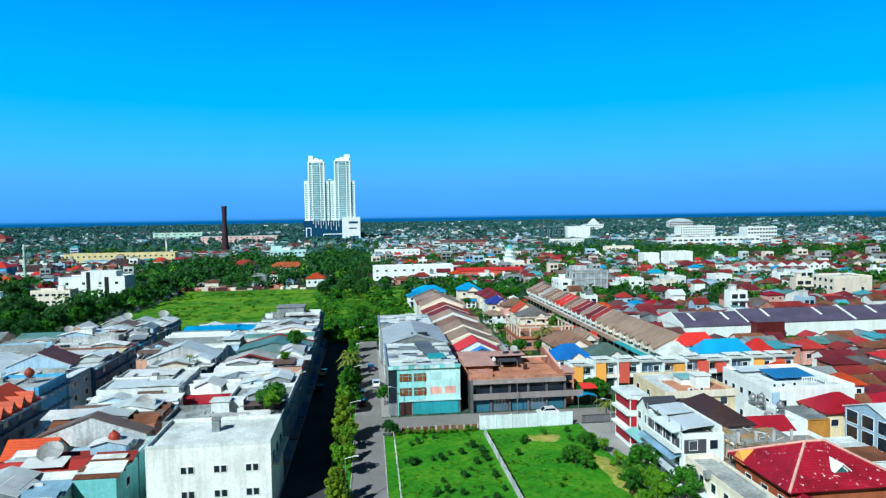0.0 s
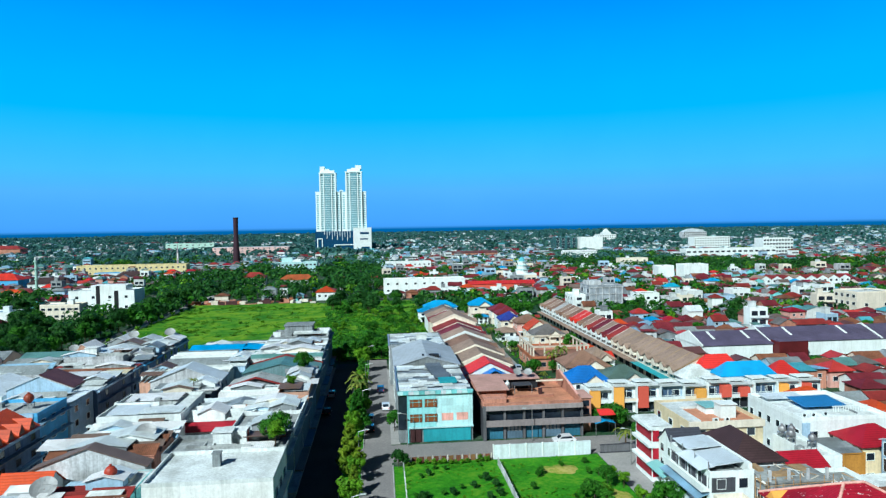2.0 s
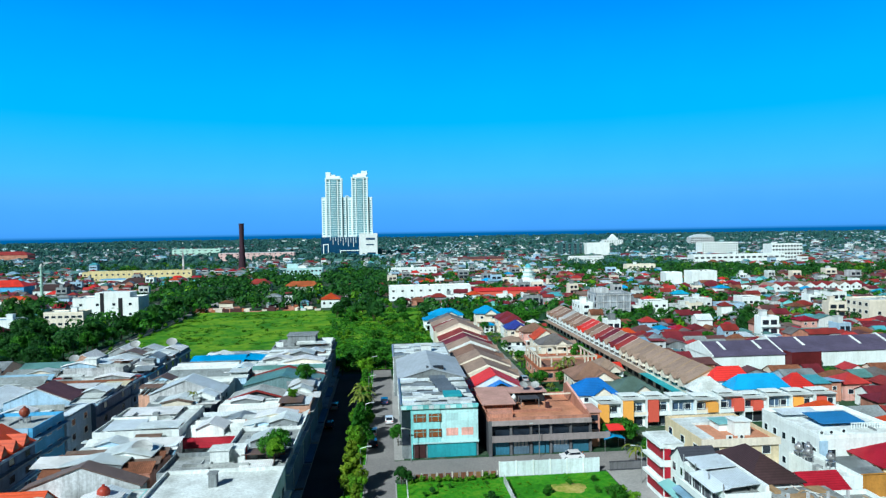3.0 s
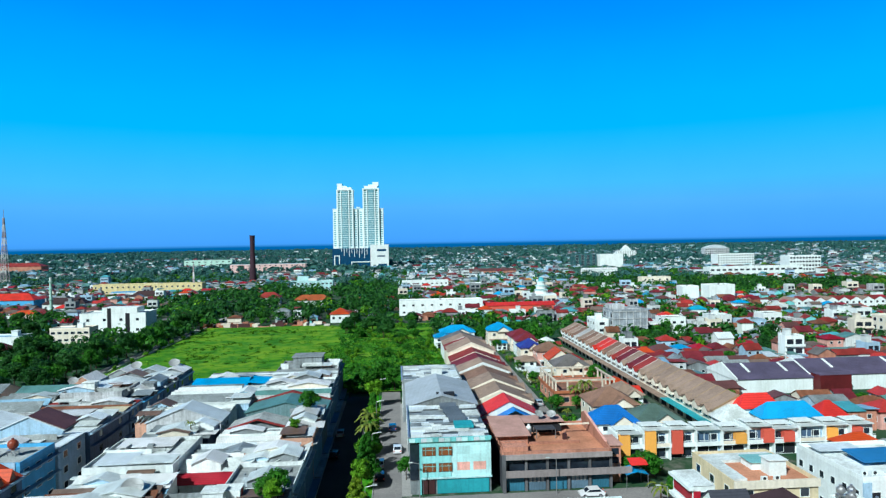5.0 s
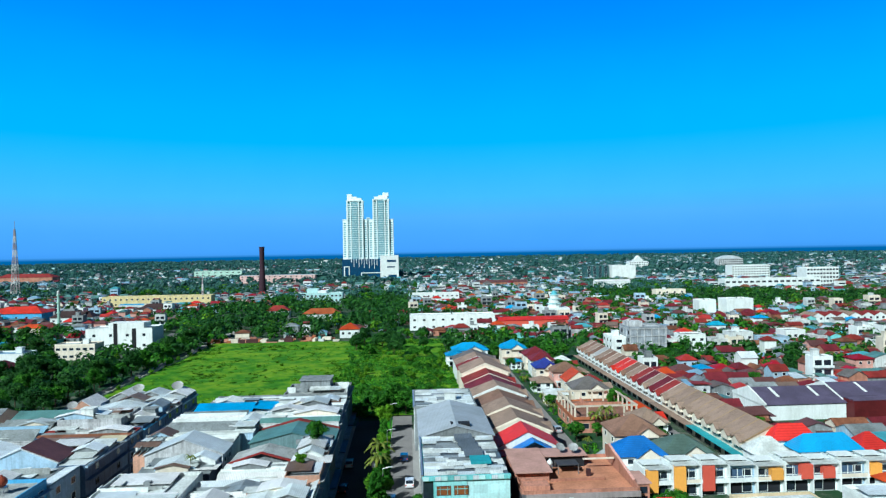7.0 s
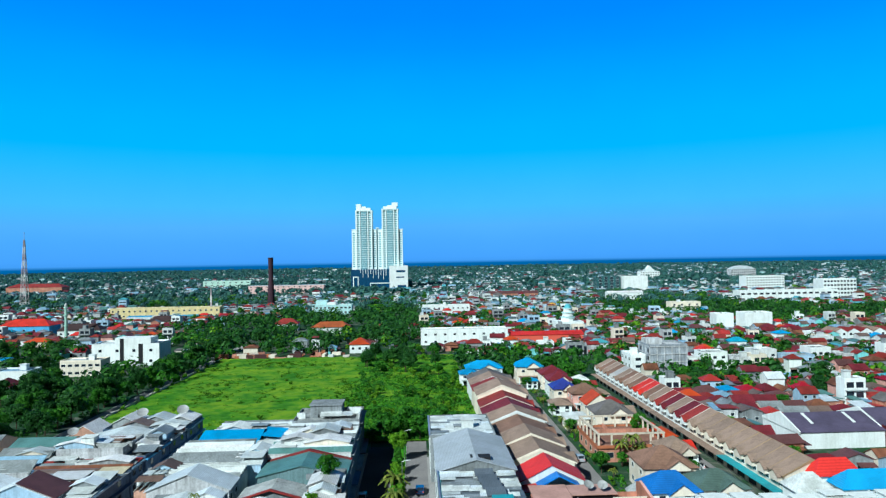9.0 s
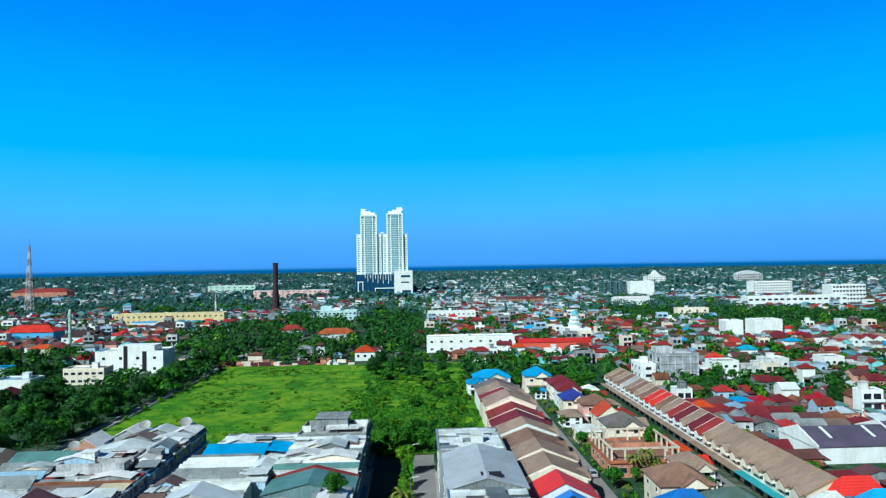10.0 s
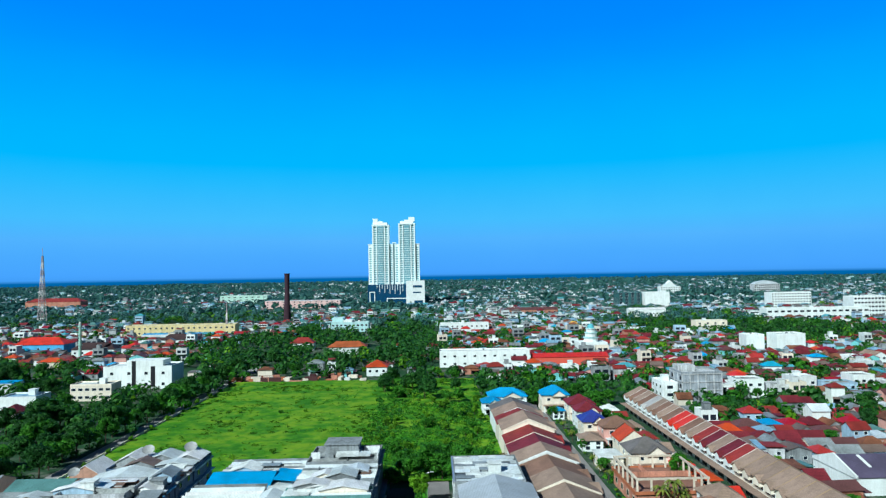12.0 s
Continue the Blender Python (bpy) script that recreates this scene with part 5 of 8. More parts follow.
part("roof_sheet", Geo().prism([(-2.6, 8.7), (2.3, 9.0), (2.3, 9.12), (-2.6, 8.82)], "y", 1.2, 6.0), TIN_PALE, t, "pale blue sheet roof on posts")
part("roof_sheet", Geo().prism([(-2.2, 8.4), (2.3, 8.8), (2.3, 8.92), (-2.2, 8.52)], "y", -4.6, 1.0), TIN_PALE, t, "pale blue sheet roof on posts")
part("roof_sheet", Geo().prism([(-4.2, 8.2), (-2.0, 8.6), (-2.0, 8.7), (-4.2, 8.3)], "y", -5.2, 1.5), TIN_PALE, t)
# dark panels on the closed wall imitate the shade inside a veranda
part("veranda_shade", Geo().box(-3.06, -3.0, -5.5, 5.5, 5.9, 7.4), DARK_WALL, t, "dark open veranda under the roof")
part("veranda_shade", Geo().box(-2.8, 0.4, -5.96, -5.9, 5.5, 7.4), DARK_WALL, t, "dark open veranda under the roof")
for k in range(5):
    part("veranda_post", Geo().box(-3.2, -3.07, -5.4 + k * 2.7 - 0.07, -5.4 + k * 2.7 + 0.07, 5.8, 7.6), WHITE, t)
part("rear_wall", Geo().box(2.4, 2.9, -5.6, 5.8, 7.7, 9.0), WHITE, t)
for yy in (-5.3, -1.6, 2.0, 5.6):
    part("roof_post", Geo().box(-3.0, -2.88, yy - 0.06, yy + 0.06, 7.65, 9.35), METAL, t)
part("awning", Geo().prism([(-4.7, 4.6), (-3.0, 5.2), (-3.0, 5.3), (-4.7, 4.7)], "y", -5.6, 5.6), TIN_BLUE, t, "light blue sheet awning")
part("balcony", Geo().box(-4.2, -3.0, -5.8, 5.8, 5.6, 5.8).box(-4.2, -4.12, -5.8, 5.8, 5.8, 6.5), WHITE, t)
part("ledge", Geo().box(-4.4, -3.0, -5.8, 5.8, 2.5, 2.7), TIN_PALE, t)
t = building("cream_house", "cream house with a flat terracotta roof terrace", 48.4, 60.7, 103.2, 116.5, 8.3, CREAM, ("flat", TERRA_ROOF), [("s", 3, 3, 1.4, 1.3), ("w", 3, 3, 1.4, 1.3)], "house", "lane houses")
part("white_walk", Geo().box(-5.9, -3.4, -5.0, 5.9, 8.36, 8.7), SLAB_LIGHT, t)
part("white_walk", Geo().box(-3.3, 5.9, 2.6, 5.9, 8.36, 8.75), SLAB_LIGHT, t)
part("roof_room", Geo().box(-0.4, 4.4, -0.9, 2.3, 8.36, 9.5), WHITE, t)
part("room_roof", Geo().box(-0.7, 4.7, -1.2, 2.5, 9.5, 9.62), TIN_TEAL, t)
part("front_band", Geo().box(-6.3, 6.3, -7.0, -6.66, 7.9, 9.0), CREAM_L, t)
building("dark_roof_house", "white house with a dark brown hipped roof", 48.5, 55.6, 90.2, 101.2, 7.2, WHITE, ("hip", TILE_DARK := surface("dark_brown_roof_tile", (0.055, 0.03, 0.033), 0.7, "tile", 0.3), 2.8), [("s", 2, 2, 1.4, 1.3)], "house", "lane houses")
t = building("white_office", "white flat-roofed office with a blue roof light", 67.4, 82.6, 103.2, 118.8, 8.2, WHITE, ("flat", SLAB_LIGHT), [("w", 6, 2, 1.1, 1.2), ("s", 4, 2, 1.5, 1.2)], "building", "lane houses")
part("roof_light", Geo().prism([(-2.5, 8.9), (2.6, 9.3), (2.6, 9.45), (-2.5, 9.05)], "x", -3.5, 4.0), TIN_DEEP := surface("deep_blue_sheet", (0.03, 0.17, 0.40), 0.4, "tin", 0.2), t, "blue translucent roof light")
part("roof_panel", Geo().prism([(3.5, 8.8), (6.5, 9.0), (6.5, 9.1), (3.5, 8.9)], "x", -6.5, 0.6), TIN_PALE, t)
for k in range(14):
    part("baluster", Geo().box(0.8 + k * 0.45, 0.92 + k * 0.45, -3.6, -3.48, 8.25, 9.1), WHITE, t)
part("handrail", Geo().box(0.7, 7.0, -3.62, -3.46, 9.1, 9.22), WHITE, t)
part("red_parapet", Geo().box(-7.7, -6.4, -7.98, -7.81, 4.0, 8.0), PALE_BLUE, t)
building("crimson_villa", "villa with crimson tiled hipped roof", 72.2, 80.0, 96.2, 102.6, 6.2, CREAM, ("hip", TILE_CRIMSON, 2.4), [("s", 3, 2, 1.4, 1.2), ("w", 2, 2, 1.3, 1.2)], "house", "crimson-roofed villas")
t = building("crimson_wing", "low wing with a bright red sheet roof", 75.6, 80.4, 94.2, 96.1, 4.4, CREAM, ("gable", TILE_SCARLET, 1.0, "x"), [("s", 2, 1, 1.2, 1.2)], "house", "crimson-roofed villas")
building("small_crimson_house", "low house with a crimson gabled roof", 55.8, 61.4, 88.6, 94.6, 6.4, WHITE, ("gable", TILE_CRIMSON, 1.5, "x"), [("s", 2, 2, 1.2, 1.2)], "house", "crimson-roofed villas")
building("timber_lean_to", "ochre lean-to with a grey sheet roof", 67.4, 71.8, 95.0, 101.0, 5.6, surface("ochre_board", (0.55, 0.26, 0.05), 0.8, "paint", 0.25), ("sheets", [TIN_GREY, TIN_GREY], 3, 0.4, "x"), (), "shed")
building("glazed_house", "pale blue and white house with tall dark glazing", 73.2, 85.0, 84.2, 93.6, 8.2, PALE_BLUE, ("gable", TIN_PALE, 1.6, "x"), [("s", 4, 3, 1.9, 1.6), ("w", 3, 3, 2.4, 2.0)], "house", "lane houses")
building("low_white_house", "low white house with a patched roof", 63.4, 70.4, 80.0, 89.0, 4.6, WHITE, ("sheets", [TIN_GREY, SLAB_LIGHT, TIN_RUST], 4, 0.3, "x"), [("s", 2, 1, 1.3, 1.2)], "house", "lane houses")


def big_crimson():
    t = thing("crimson_mansion", "mansion with a large crimson tiled roof and a white dormer", "house", (54.8, 75.6, 0), "crimson-roofed villas")
    w, d, h = 14.0, 11.4, 6.4
    part("wall", Geo().box(-w / 2, w / 2, -d / 2, d / 2, 0, h), surface("rust_orange_paint", (0.42, 0.12, 0.05), 0.75, "paint", 0.25), t)
    part("roof", hip(Geo(), w, d, h + 0.14, 3.3, 0.8), CRIMSON_WORN, t, "weathered crimson tile roof")
    r = (w - d) / 2
    z = h + 3.5
    for a, b in (((-r, 0, z), (-w / 2 - 0.8, -d / 2 - 0.8, h + 0.2)), ((-r, 0, z), (r, 0, z)), ((r, 0, z), (w / 2 + 0.8, -d / 2 - 0.8, h + 0.2)), ((-r, 0, z), (-w / 2 - 0.8, d / 2 + 0.8, h + 0.2))):
        part("hip_cap", Geo().tube(a, b, 0.17), PINK, t, "pale mortar hip cap")
    dm = part("dormer", Geo().prism([(-0.5, h + 0.6), (1.1, h + 0.6), (1.1, h + 1.4), (0.3, h + 2.1), (-0.5, h + 1.4)], "y", -4.4, -2.0), WHITE, t, "white gabled dormer")
    part("dormer_glass", Geo().prism([(-0.3, h + 0.8), (0.9, h + 0.8), (0.9, h + 1.35), (0.3, h + 1.85), (-0.3, h + 1.35)], "y", -4.45, -4.39), GLASS_GREEN, dm)
    part("dormer_roof", Geo().prism([(-0.8, h + 1.25), (0.3, h + 2.15), (1.4, h + 1.25), (1.4, h + 1.4), (0.3, h + 2.32), (-0.8, h + 1.4)], "y", -4.7, -1.6), WHITE, dm)
    part("orange_gable", Geo().prism([(2.6, h - 0.2), (4.0, h + 1.3), (5.4, h - 0.2)], "x", -w / 2 - 0.7, -w / 2 + 2.0), ORANGE_WALL, t, "orange side gable")
    part("entry_roof", Geo().prism([(-9.2, 4.6), (-6.0, 6.0), (-2.8, 4.6), (-2.8, 4.8), (-6.0, 6.25), (-9.2, 4.8)], "y", -10.0, -6.3), CRIMSON_WORN, t)
    part("entry_gable", Geo().prism([(-9.0, 4.0), (-3.0, 4.0), (-3.0, 4.6), (-6.0, 5.9), (-9.0, 4.6)], "y", -9.7, -6.3), WHITE, t)
    part("flat_roof", Geo().box(-2.5, 4.0, -10.0, -6.3, 4.2, 4.4), TIN_GREY, t)
    for k in range(3):
        window(t, -w / 2, -4 + k * 3.4, 3.6, 1.4, 1.4, "w")


CRIMSON_WORN = surface("worn_crimson_tile", (0.38, 0.008, 0.03), 0.6, "tile", 0.4, spots=(0.75, 0.6, 0.6))
big_crimson()


def scaffolded_house():
    t = building("house_under_construction", "concrete house under construction wrapped in timber scaffolding", 48.8, 57.6, 83.2, 88.4, 6.6, GREY_WALL, ("sheets", [SLAB, TAN, SLAB_LIGHT], 5, 0.2, "x"), [("w", 2, 2, 1.4, 1.4)], "building")
    rng = random.Random(8)
    for i in range(8):
        x = -3.9 + i * 1.1
        part("scaffold_pole", Geo().tube((x, -3.9, 0), (x + rng.uniform(-.25, .25), -3.9, 8.2 + rng.uniform(-1.2, .8)), 0.06), TAN, t)
        part("scaffold_pole", Geo().tube((-4.7, -3.6 + i * 0.95, 0), (-4.7 + rng.uniform(-.2, .2), -3.6 + i * 0.95, 8.0 + rng.uniform(-1, .8)), 0.06), TAN, t)
    for k in range(6):
        part("scaffold_rail", Geo().tube((-4.9, -4.0, 1.3 + k * 1.2), (4.0, -4.0, 1.3 + k * 1.2 + rng.uniform(-.3, .3)), 0.05), TAN, t)
        part("scaffold_rail", Geo().tube((-4.8, -4.0, 1.1 + k * 1.2), (-4.8, 3.4, 1.1 + k * 1.2 + rng.uniform(-.3, .3)), 0.05), TAN, t)
    for k in range(6):
        part("scaffold_brace", Geo().tube((-4.4 + k * 1.4, -4.05, 1.0 + rng.uniform(0, 2)), (-3.2 + k * 1.4, -4.05, 5.4 + rng.uniform(0, 2)), 0.045), TAN, t)
    for k in range(3):
        part("scaffold_deck", Geo().box(-4.8, 3.6, -4.4, -3.5, 2.0 + k * 2.3, 2.07 + k * 2.3), WOOD, t)
    part("roof_slab", Geo().box(-4.2, 4.6, -2.6, 2.8, 6.95, 7.2), SLAB, t, "raw stained concrete roof slab")
    for k in range(22):
        a, b, c = rng.uniform(-3.6, 3.4), rng.uniform(-2.2, 2.3), rng.uniform(0.4, 1.0)
        part("loose_board", Geo().box(-c, c, -0.1, 0.1, 0, 0.05), rng.choice([TAN, TAN, SLAB_LIGHT, WOOD, CREAM_L]), t, "", pose(a, b, 7.2 + 0.008 * k, 0, 0, rng.uniform(0, 180)))
    for k in range(4):
        part("starter_column", Geo().box(-3.9 + k * 2.6, -3.6 + k * 2.6, -2.4, -2.1, 7.2, 8.6), GREY_LT, t)
    part("roof_debris", Geo().box(-2.5, 0.5, -1.0, 0.2, 7.2, 7.5).box(1.8, 3.6, 0.5, 2.5, 7.2, 7.4).box(-3.4, -2.6, 1.0, 3.0, 7.2, 7.6), TAN, t)


scaffolded_house()
t = building("dirty_terrace_house", "long low house with a stained concrete roof along the lane", 42.4, 46.4, 64, 84.6, 4.8, CREAM_L, ("flat", SLAB), [("w", 7, 2, 1.2, 1.3)], "house", "lane houses", split=True)
part("front_canopy", Geo().box(-3.2, -2.0, -9.8, 9.8, 2.5, 2.65), TIN_PALE, t)
t = building("white_terrace_house", "white terrace with a balustrade between lane houses", 58.6, 63.2, 82.0, 88.2, 6.0, WHITE, ("flat", SLAB), (), "house", "lane houses")
for k in range(9):
    part("timber_prop", Geo().box(-0.9, 0.9, -0.07, 0.07, 0, 0.08), TAN if k % 2 else SLAB_LIGHT, t, "", pose(-1.6 + (k % 4) * 1.0, -2.2 + k * 0.5, 6.06 + 0.01 * k, 0, 0, 20 + k * 37))
for k, (x, y) in enumerate(((62.6, 101.2), (64.0, 101.0), (62.6, 99.0), (64.4, 96.6))):
    tank(x, y, 6.25, METAL, "steel water tank on a white roof", 0.6)
building("tank_house", "low white house carrying steel tanks", 61.8, 65.8, 92.0, 102.4, 6.2, WHITE, ("flat", SLAB_LIGHT), (), "house", "lane houses")
tarp = thing("tarpaulin_shelter", "bright blue tarpaulin on thin poles beside a lane", "shelter", (42.4, 126.5, 0))
part("tarpaulin", Geo().prism([(-2.0, 2.5), (0, 3.0), (2.0, 2.5), (2.0, 2.55), (0, 3.06), (-2.0, 2.55)], "y", -1.8, 1.8), TILE_AZURE, tarp)
for cx, cy in ((-1.9, -1.7), (1.9, -1.7), (-1.9, 1.7), (1.9, 1.7)):
    part("pole", Geo().box(cx - .04, cx + .04, cy - .04, cy + .04, 0, 2.55), METAL, tarp)
for x, y in ((69, 105.2), (70.6, 105.2), (73, 105.6), (53.5, 104.6), (55.5, 104.8)):
    ac_unit(x, y, 8.27 if x > 62.7 else 8.35)



# ---- west side: shophouse blocks ----
W_FACE = [("w", 2, 3, 1.4, 1.2)]
E_FACE = [("e", 2, 3, 1.5, 1.3)]


def shop(label, x0, x1, y0, y1, h, wall, roof, wins=(), name="shophouse"):
    if roof[0] == "sheets":
        roof = roof[:3] + (roof[3] * 1.7 + 0.15,) + roof[4:]
    return building(name, label, x0, x1, y0, y1 - 0.45, h, wall, roof, wins, "building", "shophouses")


PEELING = surface("peeling_white_paint", (0.86, 0.89, 0.88), 0.8, "paint", 0.2, 0.0, 0.0)


def white_front_house():
    t = thing("white_shophouse", "dirty white three-storey shophouse with pairs of small windows", "building", (-21.2, 91.8, 0), "shophouses")
    w, d, h = 15.6, 11.4, 9.6
    part("wall", Geo().box(-w / 2, w / 2, -d / 2, d / 2, 0, h), PEELING, t)
    part("roof_slab", Geo().box(-w / 2 + 0.2, w / 2 - 0.2, -d / 2 + 0.2, d / 2 - 0.2, h - 0.1, h + 0.05), SLAB_LIGHT, t)
    part("parapet", parapet(Geo(), w, d, h, 0.5, 0.2), DIRTY, t)
    part("chimney_stack", Geo().box(-0.9, 0.1, 0.2, 1.2, h, h + 1.7).box(-1.0, 0.2, 0.1, 1.3, h + 1.7, h + 1.85), GREY_WALL, t)
    part("side_ledge", Geo().box(w / 2, w / 2 + 0.8, -d / 2 + 1.0, d / 2, 6.4, 6.7), CREAM_L, t)
    for cx in (-2.7, 1.4, 5.4):
        for z in (6.2, 3.0, 0.9):
            for dx in (-0.45, 0.45):
                window(t, cx + dx, -d / 2, z, 0.8, 1.0, "s", DIRTY)
    for k in range(3):
        window(t, w / 2, -3.5 + k * 3.4, 6.6, 1.5, 1.3, "e", GREY_WALL)


white_front_house()
MIX = [TIN_WHITE, SLAB_LIGHT, TIN_WHITE, TIN_GREY]
TIN_BRIGHT = surface("bright_white_sheet", (0.80, 0.82, 0.83), 0.5, "tin", 0.25)
MIXW = [TIN_WHITE, SLAB_LIGHT, TIN_BRIGHT, TIN_PALE, TIN_GREY]
# east half of the middle block, south to north
t = shop("low grey shophouse with a cluttered slab roof", -30.5, -13.6, 98, 106.5, 9.0, GREY_WALL, ("flat", SLAB), E_FACE)
part("red_door_hut", Geo().box(-1.5, 2.2, 0.5, 3.2, 9.05, 11.0), DIRTY, t)
part("hut_door", Geo().box(2.2, 2.24, 1.2, 2.2, 9.1, 10.9), RED_WALL, t)
part("long_vent", Geo().box(-6.5, -2.0, -3.2, -2.4, 9.05, 9.7).box(-6.0, 1.0, -1.2, -0.6, 9.05, 9.6), SLAB, t)
shop("shophouse with a slab roof and potted trees", -23.5, -13.6, 106.7, 118, 9.0, DIRTY, ("flat", SLAB), E_FACE)
t = shop("shophouse with a crimson-edged white sheet roof", -33.5, -23.7, 120, 131, 7.4, DIRTY, ("sheets", MIXW, 4, 0.7, "x"), [("s", 3, 1, 1.2, 1.0)])
part("awning_edge", Geo().prism([(-7.6, 6.5), (-5.4, 7.5), (-5.4, 7.62), (-7.6, 6.62)], "x", -5.4, 4.0), TILE_CRIMSON, t, "crimson awning edge")
part("tilted_sheet", Geo().prism([(-7.2, 6.9), (-3.6, 8.2), (-3.6, 8.3), (-7.2, 7.0)], "x", 4.2, 8.6), TIN_GREY, t)
part("white_hut", Geo().box(0.5, 4.6, -12.0, -9.2, 0, 6.6).box(0.2, 4.9, -12.3, -8.9, 6.6, 6.8), WHITE, t)
window(t, 1.6, -12.0, 5.2, 0.8, 0.9, "s")
window(t, 3.5, -12.0, 5.2, 0.7, 0.9, "s")
shop("shophouse with loose white roof sheets", -23.5, -13.6, 118.2, 128, 8.6, DIRTY, ("sheets", MIX, 5, 0.5, "y"), E_FACE)
shop("shophouse with a long whitish sheet roof", -31, -19.5, 131.2, 138, 8.2, DIRTY, ("sheets", MIXW, 5, 0.5, "x"), ())
shop("shophouse with a cement roof terrace", -19.3, -13.6, 128.2, 141, 9.4, SALMON := surface("salmon_paint", (0.62, 0.36, 0.26), 0.8, "paint", 0.3), ("flat", SLAB), E_FACE)
t = shop("grey cement house with red-edged gable roof", -31, -20, 140.5, 147, 8.6, GREY_WALL, ("gable", SLAB, 1.5, "y"), (), "gabled_shophouse")
part("red_verge", Geo().prism([(-6.0, 8.5), (0, 10.3), (6.0, 8.5), (6.0, 8.75), (0, 10.55), (-6.0, 8.75)], "y", -3.7, -3.1), TILE_RED_D, t)
shop("shophouse with a planted roof", -19.8, -13.8, 141.2, 152, 9.4, GREY_WALL, ("flat", SLAB), E_FACE)
t = shop("green sheet-roofed shophouse with a red ridge cap", -30.5, -14.2, 152.2, 162.5, 8.6, TEAL_GREY := surface("grey_teal_paint", (0.20, 0.34, 0.36), 0.8, "paint", 0.3), ("gable", TIN_GREEN, 1.9, "y"), E_FACE, "gabled_shophouse")
part("red_verge", Geo().prism([(-8.5, 8.45), (0, 10.6), (8.5, 8.45), (8.5, 8.75), (0, 10.9), (-8.5, 8.75)], "y", 4.0, 5.2), TILE_RED_D, t)
shop("shophouse with pale roof sheets and a teal strip", -31, -14.2, 162.7, 172, 9.6, DIRTY, ("sheets", MIXW + [TIN_GREEN], 5, 0.3, "x"), E_FACE)
shop("shophouse with stacked white roof sheets", -30, -14.3, 172.2, 184, 9.9, DIRTY, ("sheets", MIXW, 6, 0.3, "x"), E_FACE)
t = shop("grey cement shophouse with a stair house on its roof", -30, -14.3, 184.2, 198, 10.6, GREY_WALL, ("flat", SLAB), E_FACE)
part("stair_house", Geo().box(-4.5, 3.0, -1.0, 5.0, 10.6, 13.4).box(-4.8, 3.3, -1.3, 5.3, 13.4, 13.6), GREY_WALL, t)
part("broken_wall", Geo().box(4.0, 7.6, 2.0, 2.3, 10.6, 12.2).box(7.4, 7.7, -4.0, 2.0, 10.6, 11.9), DIRTY, t)
part("broken_wall", Geo().box(-7.6, -5.6, -2.0, -1.7, 10.6, 12.0), DIRTY, t)
# west half of the middle block
t = shop("grey rendered gable house with a brown sheet roof", -48.6, -33.2, 99.5, 102.4, 7.6, GREY_LT, ("gable", TIN_BROWN := surface("brown_grey_sheet", (0.19, 0.14, 0.12), 0.6, "tin", 0.35), 2.8, "y"), [("e", 1, 2, 1.2, 1.2)], "gabled_shophouse")
part("back_shed", Geo().box(-1.5, 3.5, -5.2, -3.1, 4.6, 6.6), PALE_BLUE, t)
shop("turquoise-walled shophouse with a rusty red sheet roof", -36.8, -31.8, 84, 92, 6.9, TEAL_WALL, ("sheets", [TILE_RED_D, TIN_RUST], 3, 0.3, "x"), [("e", 1, 2, 1.3, 1.2)])
shop("turquoise-walled shophouse with a pale slab roof", -36.8, -31.8, 92.1, 98.9, 7.2, TEAL_WALL, ("sheets", [SLAB_LIGHT], 1, 0.0, "x"), [("e", 1, 2, 1.3, 1.2)], "turquoise_shophouse")
tank(-35.4, 93.4, 7.3, surface("brick_red_plastic", (0.38, 0.05, 0.03), 0.5, "ground", 0.2), "brick red round water tank on a roof", 0.8)
shop("shophouse with a sagging dark red sheet roof", -48.0, -37.0, 88, 94, 6.6, DIRTY, ("sheets", [TILE_RED_D, TIN_RED, TILE_RED_D], 3, 0.4, "x"), ())
shop("shophouse with pale grey roof sheets", -47.5, -37.0, 76, 87.5, 6.2, DIRTY, ("sheets", [TIN_WHITE, TIN_BLUE, TIN_GREY, SLAB_LIGHT], 4, 0.4, "x"), ())
building("orange_tile_house", "house with bright orange-red roof tiles", -50.5, -44.0, 94.5, 99.0, 6.6, WHITE, ("gable", TILE_ORANGE, 1.8, "x"), (), "house")
dish(-42.5, 91.0, 6.75, 1.6, 10)
shop("shophouse with rusty lean-to roofs", -48.5, -33.2, 103.2, 112.6, 7.6, TERRA, ("sheets", [TIN_RUST, TIN_BROWN, TIN_RUST], 4, 0.5, "x"), ())
t = shop("shophouse under curling white and pale blue sheets", -48.0, -33.0, 112.8, 118, 7.8, DIRTY, ("sheets", MIXW, 3, 0.4, "y"), ())
part("loose_sheet", Geo().prism([(-2.9, 8.2), (1.0, 9.0), (1.0, 9.08), (-2.9, 8.28)], "x", -5.0, 8.2), TIN_BRIGHT, t)
part("loose_sheet", Geo().prism([(-3.6, 7.6), (-1.2, 8.3), (-1.2, 8.38), (-3.6, 7.68)], "x", 0.5, 8.0), TIN_BLUE, t)
dish(-36.5, 109.6, 7.9, 1.5, 20)
t = shop("shophouse with a stained white slab roof", -47.5, -33.8, 118.2, 134, 9.0, DIRTY, ("flat", SLAB_LIGHT), [("e", 3, 3, 1.2, 1.1), ("s", 2, 3, 1.3, 1.1)])
part("overhang", Geo().box(-8.0, 6.9, -8.9, -7.9, 8.3, 8.5), TIN_WHITE, t)
